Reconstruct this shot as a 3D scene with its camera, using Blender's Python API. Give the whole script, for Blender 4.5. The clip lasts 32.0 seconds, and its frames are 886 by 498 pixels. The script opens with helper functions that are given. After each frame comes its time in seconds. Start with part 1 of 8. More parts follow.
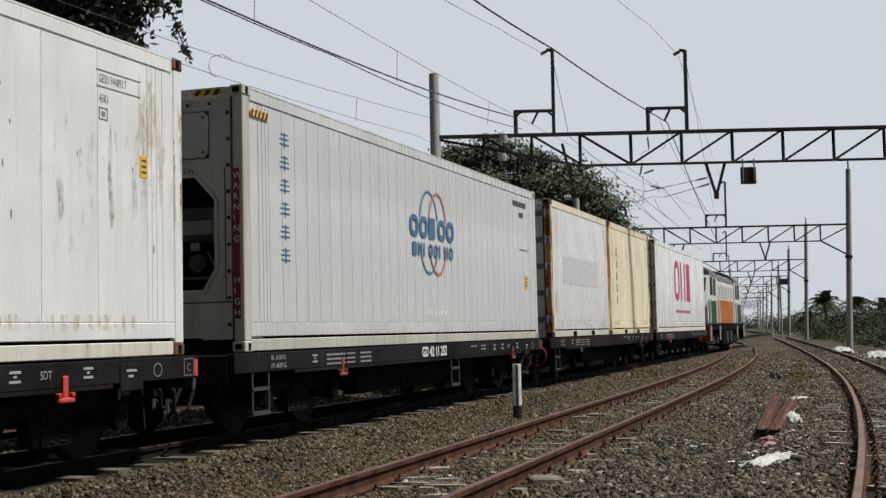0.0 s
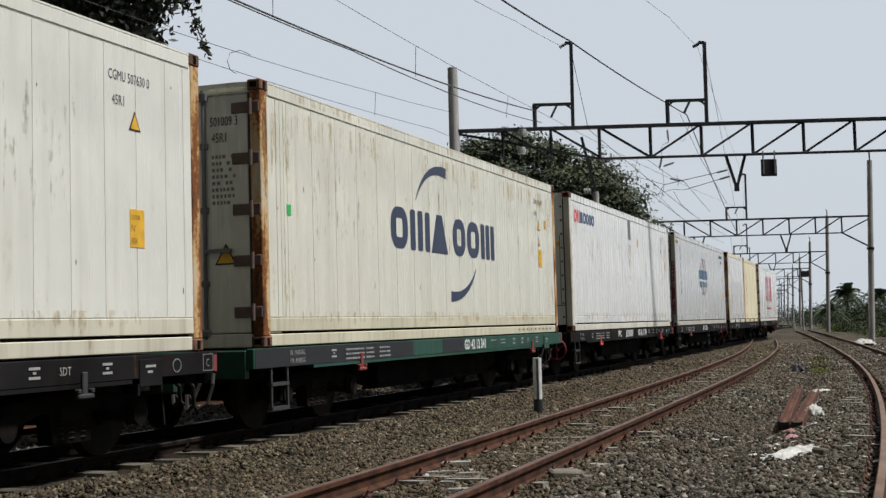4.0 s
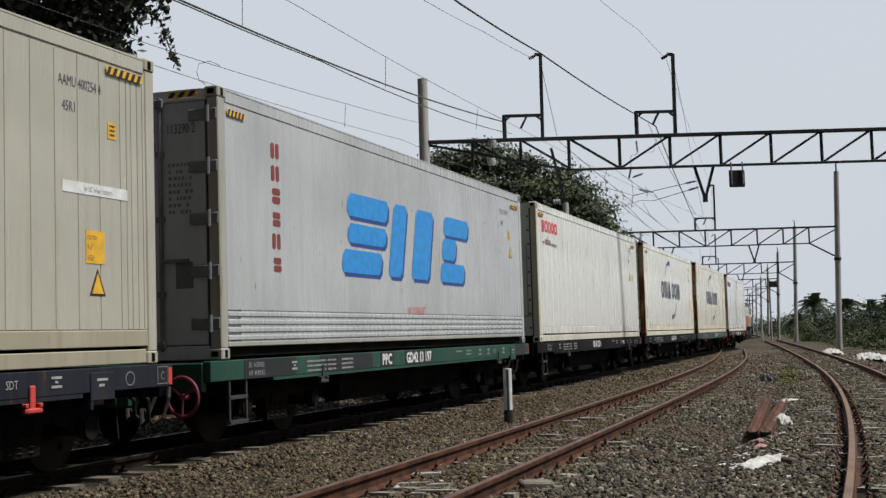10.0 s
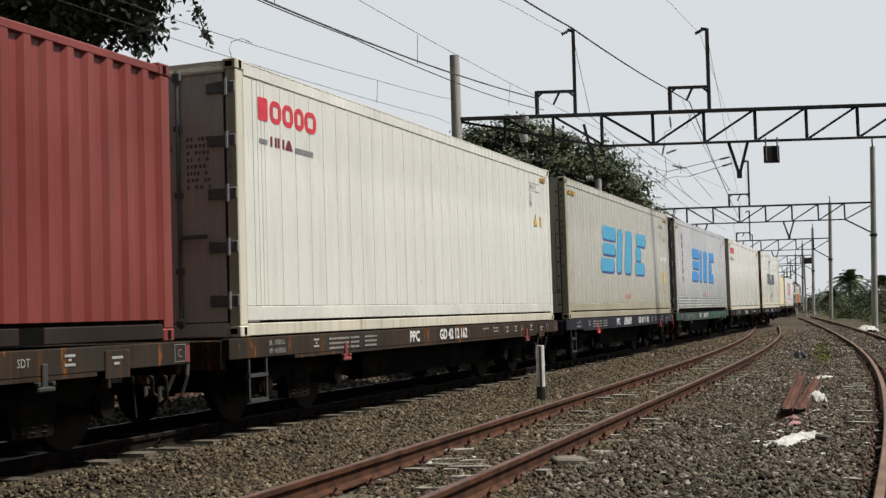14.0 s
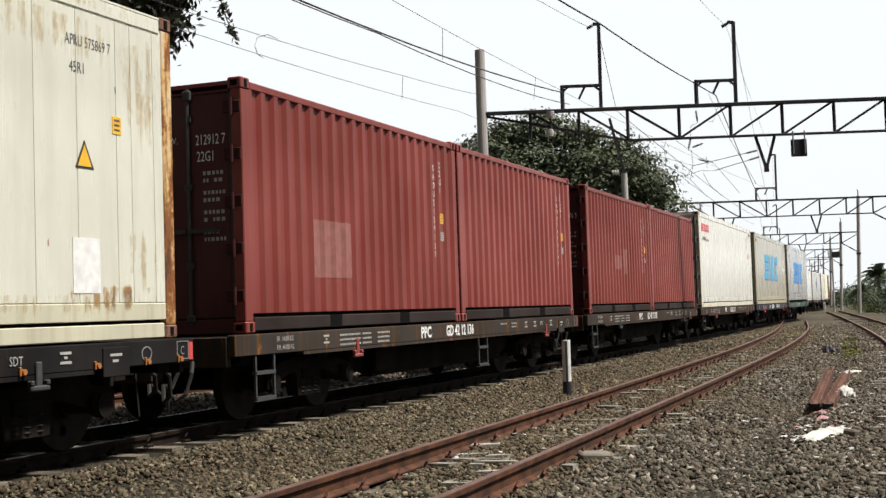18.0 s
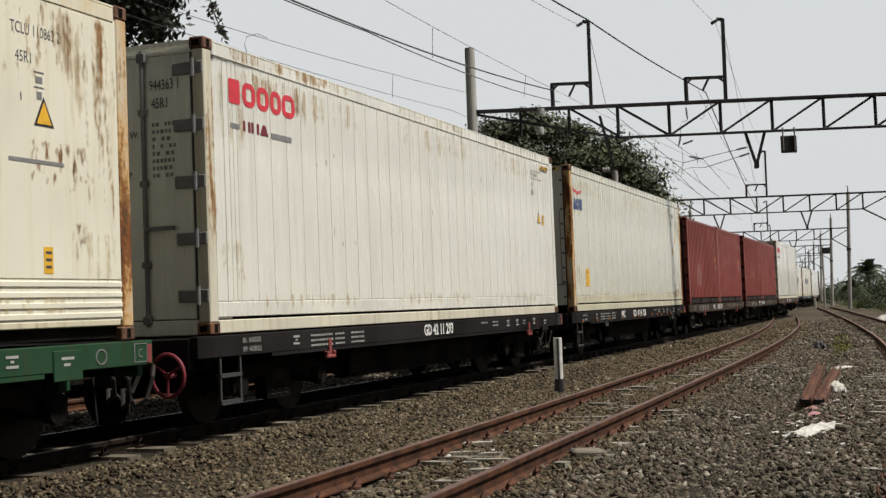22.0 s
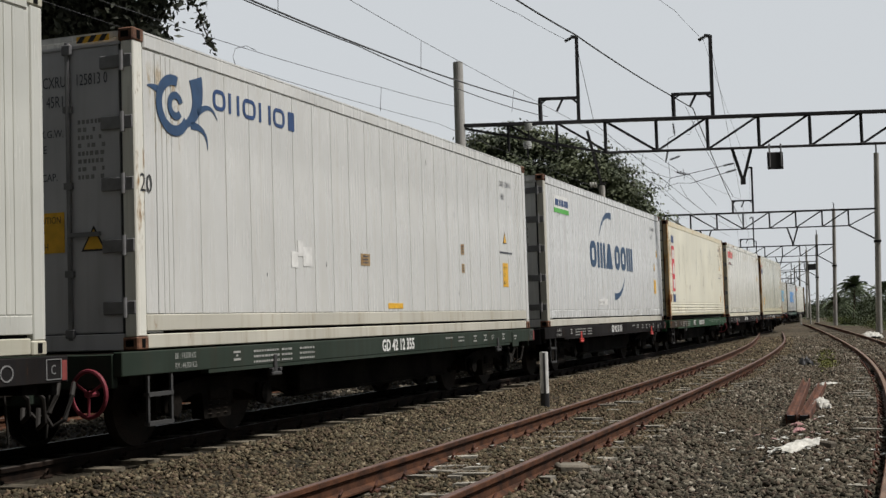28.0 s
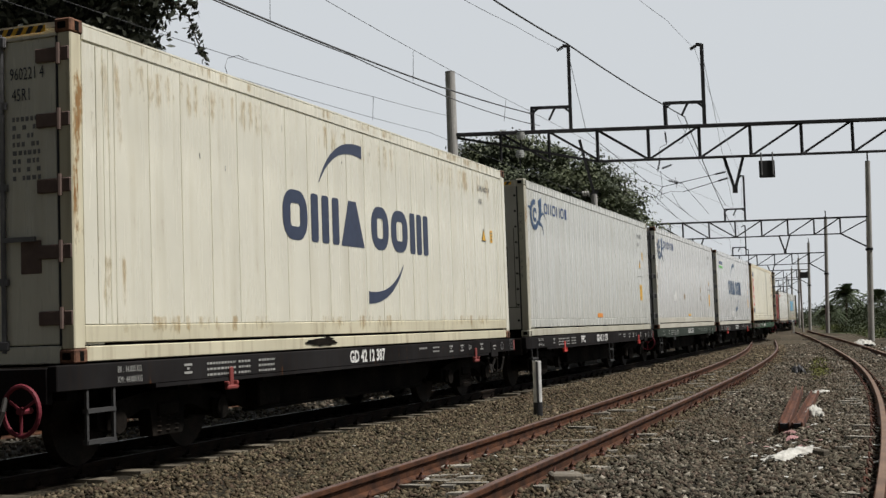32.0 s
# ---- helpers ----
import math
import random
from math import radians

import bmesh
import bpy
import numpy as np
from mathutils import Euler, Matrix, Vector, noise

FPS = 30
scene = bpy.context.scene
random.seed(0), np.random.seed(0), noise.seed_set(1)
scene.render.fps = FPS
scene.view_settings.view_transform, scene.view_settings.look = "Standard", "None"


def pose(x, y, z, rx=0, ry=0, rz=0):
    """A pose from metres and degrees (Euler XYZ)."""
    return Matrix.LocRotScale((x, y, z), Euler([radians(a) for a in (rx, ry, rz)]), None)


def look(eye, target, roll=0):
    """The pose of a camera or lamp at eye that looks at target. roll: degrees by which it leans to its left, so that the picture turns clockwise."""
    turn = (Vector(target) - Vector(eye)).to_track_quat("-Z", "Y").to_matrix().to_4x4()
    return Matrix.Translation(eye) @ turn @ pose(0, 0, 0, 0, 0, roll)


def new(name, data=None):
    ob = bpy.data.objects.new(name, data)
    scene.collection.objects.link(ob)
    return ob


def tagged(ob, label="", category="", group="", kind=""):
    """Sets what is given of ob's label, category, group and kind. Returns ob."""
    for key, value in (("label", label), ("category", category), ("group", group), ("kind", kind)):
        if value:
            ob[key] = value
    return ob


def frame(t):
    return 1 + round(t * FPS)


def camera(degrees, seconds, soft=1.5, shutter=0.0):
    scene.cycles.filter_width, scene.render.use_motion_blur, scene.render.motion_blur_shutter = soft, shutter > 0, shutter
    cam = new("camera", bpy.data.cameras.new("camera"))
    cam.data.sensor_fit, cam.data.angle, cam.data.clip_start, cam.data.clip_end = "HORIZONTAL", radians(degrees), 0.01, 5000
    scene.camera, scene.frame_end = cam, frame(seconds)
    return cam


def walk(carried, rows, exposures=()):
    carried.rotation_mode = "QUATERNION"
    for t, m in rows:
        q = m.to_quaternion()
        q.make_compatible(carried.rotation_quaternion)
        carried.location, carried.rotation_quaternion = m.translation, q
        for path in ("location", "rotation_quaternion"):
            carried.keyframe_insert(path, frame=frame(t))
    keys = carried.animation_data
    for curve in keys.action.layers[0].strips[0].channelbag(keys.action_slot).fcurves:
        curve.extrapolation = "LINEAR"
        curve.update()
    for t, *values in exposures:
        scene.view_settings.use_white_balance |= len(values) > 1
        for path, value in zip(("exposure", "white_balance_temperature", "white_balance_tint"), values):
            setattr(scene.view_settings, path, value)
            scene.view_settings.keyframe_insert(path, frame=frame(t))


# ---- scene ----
# The camera is held by hand at one spot, 1.09 m above the rails.
EYE = 1.09
cam = camera(38.58, 32.0, 1.42)
ROWS = [
    (0, pose(0, 0, EYE, 93.760, 1.320, 0.000)),
    (0.5, pose(0, 0, EYE, 93.779, 1.297, 0.094)),
    (1, pose(0, 0, EYE, 93.742, 1.359, 0.183)),
    (1.5, pose(0, 0, EYE, 93.787, 1.393, 0.267)),
    (2, pose(0, 0, EYE, 93.790, 1.660, 0.165)),
    (2.5, pose(0, 0, EYE, 93.760, 1.463, 0.307)),
    (3, pose(0, 0, EYE, 93.546, 1.611, 0.893)),
    (3.5, pose(0, 0, EYE, 93.473, 1.585, 1.004)),
    (5.5, pose(0, 0, EYE, 93.792, 1.710, 0.319)),
    (6, pose(0, 0, EYE, 93.796, 1.751, 0.314)),
    (6.5, pose(0, 0, EYE, 93.879, 1.682, 0.472)),
    (7, pose(0, 0, EYE, 93.728, 1.738, 0.576)),
    (7.5, pose(0, 0, EYE, 93.827, 1.360, 0.502)),
    (8, pose(0, 0, EYE, 93.998, 1.210, 0.657)),
    (8.5, pose(0, 0, EYE, 94.055, 1.124, 0.471)),
    (9, pose(0, 0, EYE, 93.773, 1.404, 0.037)),
    (9.5, pose(0, 0, EYE, 93.681, 1.760, -0.168)),
    (10, pose(0, 0, EYE, 93.977, 1.759, -0.437)),
    (10.5, pose(0, 0, EYE, 93.895, 1.889, -0.565)),
    (11, pose(0, 0, EYE, 93.901, 1.779, -0.667)),
    (11.5, pose(0, 0, EYE, 93.419, 1.432, -0.469)),
    (12, pose(0, 0, EYE, 93.224, 1.617, 0.177)),
    (12.5, pose(0, 0, EYE, 93.370, 1.663, 0.588)),
    (13, pose(0, 0, EYE, 93.292, 1.902, 0.873)),
    (13.5, pose(0, 0, EYE, 92.902, 1.851, 1.005)),
    (15.5, pose(0, 0, EYE, 93.380, 1.479, 1.047)),
    (16, pose(0, 0, EYE, 93.219, 1.306, 1.555)),
    (16.5, pose(0, 0, EYE, 93.081, 1.412, 2.033)),
    (17, pose(0, 0, EYE, 93.032, 1.572, 2.035)),
    (17.5, pose(0, 0, EYE, 93.048, 2.204, 1.954)),
    (18, pose(0, 0, EYE, 92.786, 1.870, 2.203)),
    (18.5, pose(0, 0, EYE, 92.762, 1.986, 2.159)),
    (19, pose(0, 0, EYE, 92.937, 2.057, 1.972)),
    (19.5, pose(0, 0, EYE, 92.935, 2.493, 2.021)),
    (20, pose(0, 0, EYE, 92.790, 2.292, 2.076)),
    (20.5, pose(0, 0, EYE, 92.820, 2.222, 2.172)),
    (21, pose(0, 0, EYE, 92.904, 2.265, 2.078)),
    (21.5, pose(0, 0, EYE, 92.984, 2.208, 1.850)),
    (22, pose(0, 0, EYE, 92.696, 2.233, 1.818)),
    (22.5, pose(0, 0, EYE, 93.309, 2.044, 2.134)),
    (23, pose(0, 0, EYE, 93.532, 1.814, 1.846)),
    (23.5, pose(0, 0, EYE, 93.467, 1.764, 1.529)),
    (24, pose(0, 0, EYE, 93.248, 1.958, 1.147)),
    (24.5, pose(0, 0, EYE, 93.158, 1.902, 1.143)),
    (25, pose(0, 0, EYE, 93.274, 1.925, 1.125)),
    (25.5, pose(0, 0, EYE, 93.410, 2.024, 1.050)),
    (27.5, pose(0, 0, EYE, 93.357, 1.746, 1.092)),
    (28, pose(0, 0, EYE, 93.286, 1.828, 1.204)),
    (28.5, pose(0, 0, EYE, 93.112, 1.923, 0.678)),
    (29, pose(0, 0, EYE, 93.005, 1.831, 0.845)),
    (29.5, pose(0, 0, EYE, 93.205, 1.748, 0.654)),
    (30, pose(0, 0, EYE, 93.291, 1.886, 0.790)),
    (30.5, pose(0, 0, EYE, 93.351, 2.251, 0.713)),
    (31, pose(0, 0, EYE, 93.647, 2.107, 0.800)),
    (31.5, pose(0, 0, EYE, 93.801, 2.138, 0.890)),
    (32, pose(0, 0, EYE, 93.687, 2.000, 0.881)),
]
EXPOSURES = [(0, 0.0, 6310, 10), (3, 0.0, 6230, 10), (6, -0.03, 6170, 10), (8, -0.04, 6220, 10), (11, 0.05, 6280, 10), (13, 0.14, 6450, 10), (15.5, 0.2, 6650, 10), (16.4, 0.38, 6700, 10), (17.6, 0.63, 6600, 10), (19.0, 0.55, 6600, 10), (20.6, 0.4, 6650, 10),
             (21.8, 0.12, 6720, 10), (23.5, 0.05, 6620, 10), (24.4, 0.0, 6600, 10), (25.2, 0.0, 6400, 10), (28, -0.02, 6520, 10), (32, 0.02, 6500, 10)]
walk(cam, ROWS, EXPOSURES)

# ---- world and sun: white haze, brighter towards the veiled sun high over the near side of the train ----
SUN_AZIMUTH, SUN_HEIGHT = 104.0, 60.0
az, el = radians(SUN_AZIMUTH), radians(SUN_HEIGHT)
TO_SUN = (math.sin(az) * math.cos(el), math.cos(az) * math.cos(el), math.sin(el))
world = bpy.data.worlds.new("world")
scene.world = world
world.use_nodes = True
wn, wl = world.node_tree.nodes, world.node_tree.links
sky = wn.new("ShaderNodeTexSky")
sky.sky_type, sky.sun_disc = "NISHITA", False
sky.sun_elevation, sky.sun_rotation = el, az
sky.dust_density, sky.air_density, sky.ozone_density = 5.0, 1.0, 1.0
way = wn.new("ShaderNodeTexCoord")
dot = wn.new("ShaderNodeVectorMath")
dot.operation = "DOT_PRODUCT"
# the thin cloud is brightest low ahead, and grey behind
dot.inputs[1].default_value = (0.25, 0.968, 0.02)
wl.new(way.outputs["Generated"], dot.inputs[0])
glow = wn.new("ShaderNodeMapRange")
glow.inputs["From Min"].default_value, glow.inputs["From Max"].default_value = 0.0, 0.84
glow.inputs["To Min"].default_value, glow.inputs["To Max"].default_value = 0.0, 1.0
wl.new(dot.outputs["Value"], glow.inputs["Value"])
haze = wn.new("ShaderNodeMix")
haze.data_type = "RGBA"
haze.inputs[6].default_value = (0.62, 0.655, 0.69, 1)
haze.inputs[7].default_value = (6.42, 6.74, 7.02, 1)
wl.new(glow.outputs[0], haze.inputs[0])
veil = wn.new("ShaderNodeMix")
veil.data_type = "RGBA"
veil.inputs[0].default_value = 0.94
wl.new(sky.outputs[0], veil.inputs[6])
wl.new(haze.outputs[2], veil.inputs[7])
background = wn["Background"]
background.inputs[1].default_value = 0.1
wl.new(veil.outputs[2], background.inputs[0])

sun = new("sun", bpy.data.lights.new("sun", "SUN"))
sun.data.energy, sun.data.angle, sun.data.color = 4.9, radians(6), (1.0, 0.965, 0.92)
sun.matrix_world = look(Vector(TO_SUN) * 60, (0, 0, 0))

# ---- materials ----
def nodes_of(name):
    m = bpy.data.materials.new(name)
    m.use_nodes = True
    return m, m.node_tree.nodes, m.node_tree.links, m.node_tree.nodes["Principled BSDF"]


def rgba(c):
    return (*c, 1.0)


def noise_node(n, l, coord, scale, detail=4.0, stretch=(1, 1, 1)):
    mp = n.new("ShaderNodeMapping")
    mp.inputs["Scale"].default_value = stretch
    l.new(coord, mp.inputs["Vector"])
    t = n.new("ShaderNodeTexNoise")
    t.inputs["Scale"].default_value, t.inputs["Detail"].default_value = scale, detail
    l.new(mp.outputs[0], t.inputs["Vector"])
    return t.outputs["Fac"]


def ramp(n, l, fac, lo, hi):
    r = n.new("ShaderNodeMapRange")
    r.inputs["From Min"].default_value, r.inputs["From Max"].default_value = lo, hi
    l.new(fac, r.inputs["Value"])
    return r.outputs[0]


def blend(n, l, fac, a, b, kind="MIX"):
    x = n.new("ShaderNodeMix")
    x.data_type, x.blend_type = "RGBA", kind
    if isinstance(fac, float):
        x.inputs[0].default_value = fac
    else:
        l.new(fac, x.inputs[0])
    for i, v in ((6, a), (7, b)):
        if isinstance(v, tuple):
            x.inputs[i].default_value = rgba(v)
        else:
            l.new(v, x.inputs[i])
    return x.outputs[2]


def times(n, l, a, b):
    x = n.new("ShaderNodeMath")
    x.operation = "MULTIPLY"
    l.new(a, x.inputs[0])
    if isinstance(b, float):
        x.inputs[1].default_value = b
    else:
        l.new(b, x.inputs[1])
    return x.outputs[0]


def relief(n, l, bsdf, fac, strength, distance=0.02):
    b = n.new("ShaderNodeBump")
    b.inputs["Strength"].default_value, b.inputs["Distance"].default_value = strength, distance
    l.new(fac, b.inputs["Height"])
    l.new(b.outputs[0], bsdf.inputs["Normal"])


def shift_by_object(n, l, coord):
    """Coordinates moved by a random amount for each object, so that alike pieces differ."""
    info = n.new("ShaderNodeObjectInfo")
    add = n.new("ShaderNodeVectorMath")
    add.operation = "MULTIPLY_ADD"
    l.new(info.outputs["Random"], add.inputs[0])
    add.inputs[1].default_value = (37.0, 53.0, 11.0)
    l.new(coord, add.inputs[2])
    return add.outputs[0], info.outputs["Random"]


def surface(name, a, b, scale=3.0, rough=0.7, metal=0.0, fine=40.0, bump=0.2, vary=0.12, distance=0.01, spec=0.3):
    """A plain weathered surface: two colours mixed in patches, fine grain, slight relief."""
    m, n, l, p = nodes_of(name)
    tc = n.new("ShaderNodeTexCoord").outputs["Object"]
    co, rnd = shift_by_object(n, l, tc)
    big = noise_node(n, l, co, scale, 5)
    small = noise_node(n, l, co, fine, 3)
    col = blend(n, l, ramp(n, l, big, 0.35, 0.65), a, b)
    col = blend(n, l, vary, col, blend(n, l, ramp(n, l, small, 0.3, 0.7), (0, 0, 0), (1, 1, 1)), "OVERLAY")
    l.new(col, p.inputs["Base Color"])
    p.inputs["Roughness"].default_value, p.inputs["Metallic"].default_value = rough, metal
    p.inputs["Specular IOR Level"].default_value = spec
    relief(n, l, p, small, bump, distance)
    return m


def paint(name, col, grime=0.35, rust=0.25, rough=0.34, dirt=(0.23, 0.19, 0.12), fade=0.1, spec=0.5, smear=0.2, smear_tone=0.55, dents=0.16, creases=0.0):
    """Sprayed steel of a container: streaks of grime that run down, soft rubbed smears, rust spots; each sheet a shade of its own."""
    m, n, l, p = nodes_of(name)
    m["paint"] = col
    tc = n.new("ShaderNodeTexCoord").outputs["Object"]
    co, rnd = shift_by_object(n, l, tc)
    patch = noise_node(n, l, tc, 0.7, 4)
    streak = noise_node(n, l, co, 2.6, 7, (3.6, 3.6, 0.22))
    p.inputs["Specular IOR Level"].default_value = spec
    spot = noise_node(n, l, co, 12.0, 8, (1.0, 1.0, 0.5))
    grain = noise_node(n, l, co, 60.0, 2)
    faded = tuple(min(1.0, c * (1 + fade) + 0.015) for c in col)
    dull = tuple(c * (1 - fade) for c in col)
    c = blend(n, l, ramp(n, l, patch, 0.35, 0.65), dull, faded)
    c = blend(n, l, times(n, l, rnd, 0.07), c, tuple(v * 0.6 for v in col))
    rubbed = noise_node(n, l, co, 1.1, 8, (1.5, 1.5, 0.5))
    c = blend(n, l, times(n, l, ramp(n, l, rubbed, 0.52, 0.78), smear), c, tuple(v * smear_tone for v in col))
    c = blend(n, l, times(n, l, ramp(n, l, streak, 0.5, 0.78), grime), c, dirt)
    c = blend(n, l, times(n, l, ramp(n, l, spot, 0.66, 0.8), grime * 0.8), c, tuple(d * 1.2 for d in dirt))
    rusty = times(n, l, ramp(n, l, times(n, l, spot, streak), 0.4 - rust * 0.1, 0.46 - rust * 0.1), min(1.0, rust * 2))
    c = blend(n, l, rusty, c, (0.2, 0.075, 0.02))
    l.new(c, p.inputs["Base Color"])
    r = n.new("ShaderNodeMapRange")
    r.inputs["To Min"].default_value, r.inputs["To Max"].default_value = rough - 0.1, rough + 0.25
    l.new(streak, r.inputs["Value"])
    l.new(r.outputs[0], p.inputs["Roughness"])
    dent = noise_node(n, l, co, 1.6, 3, (1.0, 1.0, 0.6))
    worn = blend(n, l, 0.05, blend(n, l, 0.5, patch, dent), grain)
    if creases:
        # buckled sheet: a few long soft folds
        fold = noise_node(n, l, tc, 0.55, 2)
        off = n.new("ShaderNodeMath")
        off.operation = "PINGPONG"
        off.inputs[1].default_value = 0.06
        l.new(fold, off.inputs[0])
        few = ramp(n, l, noise_node(n, l, tc, 0.4, 1, (1, 1, 1.6)), 0.5, 0.6)
        worn = blend(n, l, creases, worn, times(n, l, ramp(n, l, off.outputs[0], 0.0, 0.03), few))
    relief(n, l, p, worn, dents, 0.03)
    return m


def rusted(name, col, cover, run=(0.55, 0.34, 0.14)):
    """Painted steel that rusts through: brown patches with orange rims that bleed downwards."""
    m, n, l, p = nodes_of(name)
    m["paint"] = col
    tc = n.new("ShaderNodeTexCoord").outputs["Object"]
    co, rnd = shift_by_object(n, l, tc)
    big = noise_node(n, l, co, 2.2, 9, (2.4, 2.4, 0.55))
    fine = noise_node(n, l, co, 22.0, 6)
    both = blend(n, l, 0.25, big, fine)
    t = 0.62 - 0.22 * cover
    c = blend(n, l, ramp(n, l, fine, 0.3, 0.7), tuple(v * 0.88 for v in col), col)
    c = blend(n, l, ramp(n, l, both, t - 0.12, t), c, run)
    c = blend(n, l, ramp(n, l, both, t - 0.01, t + 0.06), c, (0.2, 0.075, 0.025))
    c = blend(n, l, ramp(n, l, both, t + 0.09, t + 0.16), c, (0.075, 0.035, 0.022))
    l.new(c, p.inputs["Base Color"])
    p.inputs["Roughness"].default_value, p.inputs["Specular IOR Level"].default_value = 0.75, 0.2
    relief(n, l, p, fine, 0.3, 0.01)
    return m


def discoloured(name, a, b, cover, stretch, scale, most):
    """A film of rust or dirt with ragged edges that thins out to nothing; the paint shows through."""
    m, n, l, p = nodes_of(name)
    tc = n.new("ShaderNodeTexCoord")
    co, rnd = shift_by_object(n, l, tc.outputs["Object"])
    fade = None
    split = n.new("ShaderNodeSeparateXYZ")
    l.new(tc.outputs["Generated"], split.inputs[0])
    for k, (lo, hi) in (("Y", (0.2, 0.2)), ("Z", (0.45, 0.15))):
        for x in (ramp(n, l, split.outputs[k], 0.0, lo), ramp(n, l, split.outputs[k], 1.0, 1.0 - hi)):
            fade = x if fade is None else times(n, l, fade, x)
    big = noise_node(n, l, co, scale, 7, stretch)
    fine = noise_node(n, l, co, 24.0, 6, (1, 1, 0.5))
    mask = n.new("ShaderNodeMath")
    mask.operation = "MULTIPLY_ADD"
    l.new(fade, mask.inputs[0])
    mask.inputs[1].default_value = 0.2
    l.new(blend(n, l, 0.3, big, fine), mask.inputs[2])
    t = 0.91 - 0.25 * cover
    deep = ramp(n, l, mask.outputs[0], t, t + 0.12)
    l.new(blend(n, l, deep, a, b), p.inputs["Base Color"])
    l.new(times(n, l, times(n, l, ramp(n, l, mask.outputs[0], t - 0.07, t + 0.06), fade), most), p.inputs["Alpha"])
    p.inputs["Roughness"].default_value, p.inputs["Specular IOR Level"].default_value = 0.7, 0.25
    return m


def plain(name, col, rough=0.6, metal=0.0, spec=0.4):
    m, n, l, p = nodes_of(name)
    tc = n.new("ShaderNodeTexCoord").outputs["Object"]
    g = noise_node(n, l, tc, 9.0, 5)
    c = blend(n, l, ramp(n, l, g, 0.3, 0.7), tuple(x * 0.8 for x in col), tuple(min(1, x * 1.12) for x in col))
    l.new(c, p.inputs["Base Color"])
    p.inputs["Roughness"].default_value, p.inputs["Metallic"].default_value = rough, metal
    p.inputs["Specular IOR Level"].default_value = spec
    return m


def stones_material(name, a, b, c):
    m, n, l, p = nodes_of(name)
    geo = n.new("ShaderNodeNewGeometry")
    tc = n.new("ShaderNodeTexCoord").outputs["Object"]
    r = geo.outputs["Random Per Island"]
    col = blend(n, l, ramp(n, l, r, 0.0, 0.85), a, b)
    col = blend(n, l, ramp(n, l, r, 0.9, 1.0), col, c)
    tint = noise_node(n, l, tc, 0.35, 4)
    col = blend(n, l, times(n, l, ramp(n, l, tint, 0.45, 0.7), 0.55), col, (0.07, 0.05, 0.03))
    hue = noise_node(n, l, tc, 14.0, 1)
    col = blend(n, l, times(n, l, ramp(n, l, hue, 0.52, 0.66), 0.45), col, (0.125, 0.085, 0.066))
    col = blend(n, l, times(n, l, ramp(n, l, hue, 0.48, 0.34), 0.4), col, (0.062, 0.064, 0.046))
    g = noise_node(n, l, tc, 45.0, 4)
    col = blend(n, l, 0.3, col, blend(n, l, ramp(n, l, g, 0.3, 0.7), (0, 0, 0), (1, 1, 1)), "OVERLAY")
    l.new(col, p.inputs["Base Color"])
    p.inputs["Roughness"].default_value, p.inputs["Specular IOR Level"].default_value = 0.9, 0.1
    relief(n, l, p, g, 0.4, 0.01)
    return m


def leaf_material(name, a, b, c):
    m, n, l, p = nodes_of(name)
    geo = n.new("ShaderNodeNewGeometry")
    tc = n.new("ShaderNodeTexCoord").outputs["Object"]
    r = geo.outputs["Random Per Island"]
    col = blend(n, l, r, a, b)
    clump = noise_node(n, l, tc, 0.6, 3)
    col = blend(n, l, ramp(n, l, clump, 0.45, 0.7), col, c)
    l.new(col, p.inputs["Base Color"])
    p.inputs["Roughness"].default_value = 0.55
    p.inputs["Specular IOR Level"].default_value = 0.15
    return m


BALLAST = stones_material("grey_ballast_stone", (0.011, 0.0095, 0.0075), (0.132, 0.115, 0.087), (0.32, 0.29, 0.24))
BALLAST_BROWN = stones_material("brown_ballast_stone", (0.01, 0.008, 0.005), (0.126, 0.102, 0.064), (0.26, 0.22, 0.152))
BALLAST_DARK = stones_material("dark_brown_ballast_stone", (0.007, 0.006, 0.0045), (0.06, 0.049, 0.032), (0.13, 0.11, 0.08))
# these two tones carry the train's shade for the stones and rails below it
BALLAST_SHADED = stones_material("oily_shaded_ballast_stone", (0.006, 0.0055, 0.005), (0.03, 0.026, 0.022), (0.07, 0.06, 0.05))
RAIL_SHADED = surface("shaded_brown_rail", (0.008, 0.006, 0.005), (0.022, 0.014, 0.01), 5.0, 0.8, 0.0, 60.0, 0.3, 0.25, 0.01, 0.08)
# bed colour kept dark to put shade into the gaps between stones
GROUND = surface("gravel_bed", (0.014, 0.012, 0.009), (0.034, 0.029, 0.021), 0.5, 0.95, 0, 22.0, 0.9, 0.45, 0.05, 0.1)
# lighter copy for ground past the stones, near their mean tone
FAR_GRAVEL = surface("brown_far_gravel", (0.035, 0.029, 0.021), (0.085, 0.07, 0.048), 0.6, 0.95, 0, 9.0, 0.9, 0.5, 0.06, 0.1)
EARTH = surface("earth_and_grass", (0.075, 0.062, 0.04), (0.045, 0.062, 0.022), 0.09, 0.95, 0, 6.0, 0.6, 0.3, 0.1)
RAIL = surface("rusty_rail", (0.036, 0.019, 0.013), (0.094, 0.041, 0.022), 5.0, 0.8, 0.0, 60.0, 0.3, 0.25, 0.01, 0.12)
RAIL_TOP = surface("worn_rail_head", (0.12, 0.07, 0.044), (0.2, 0.125, 0.08), 3.0, 0.55, 0.1, 60.0, 0.15, 0.2, 0.01, 0.2)
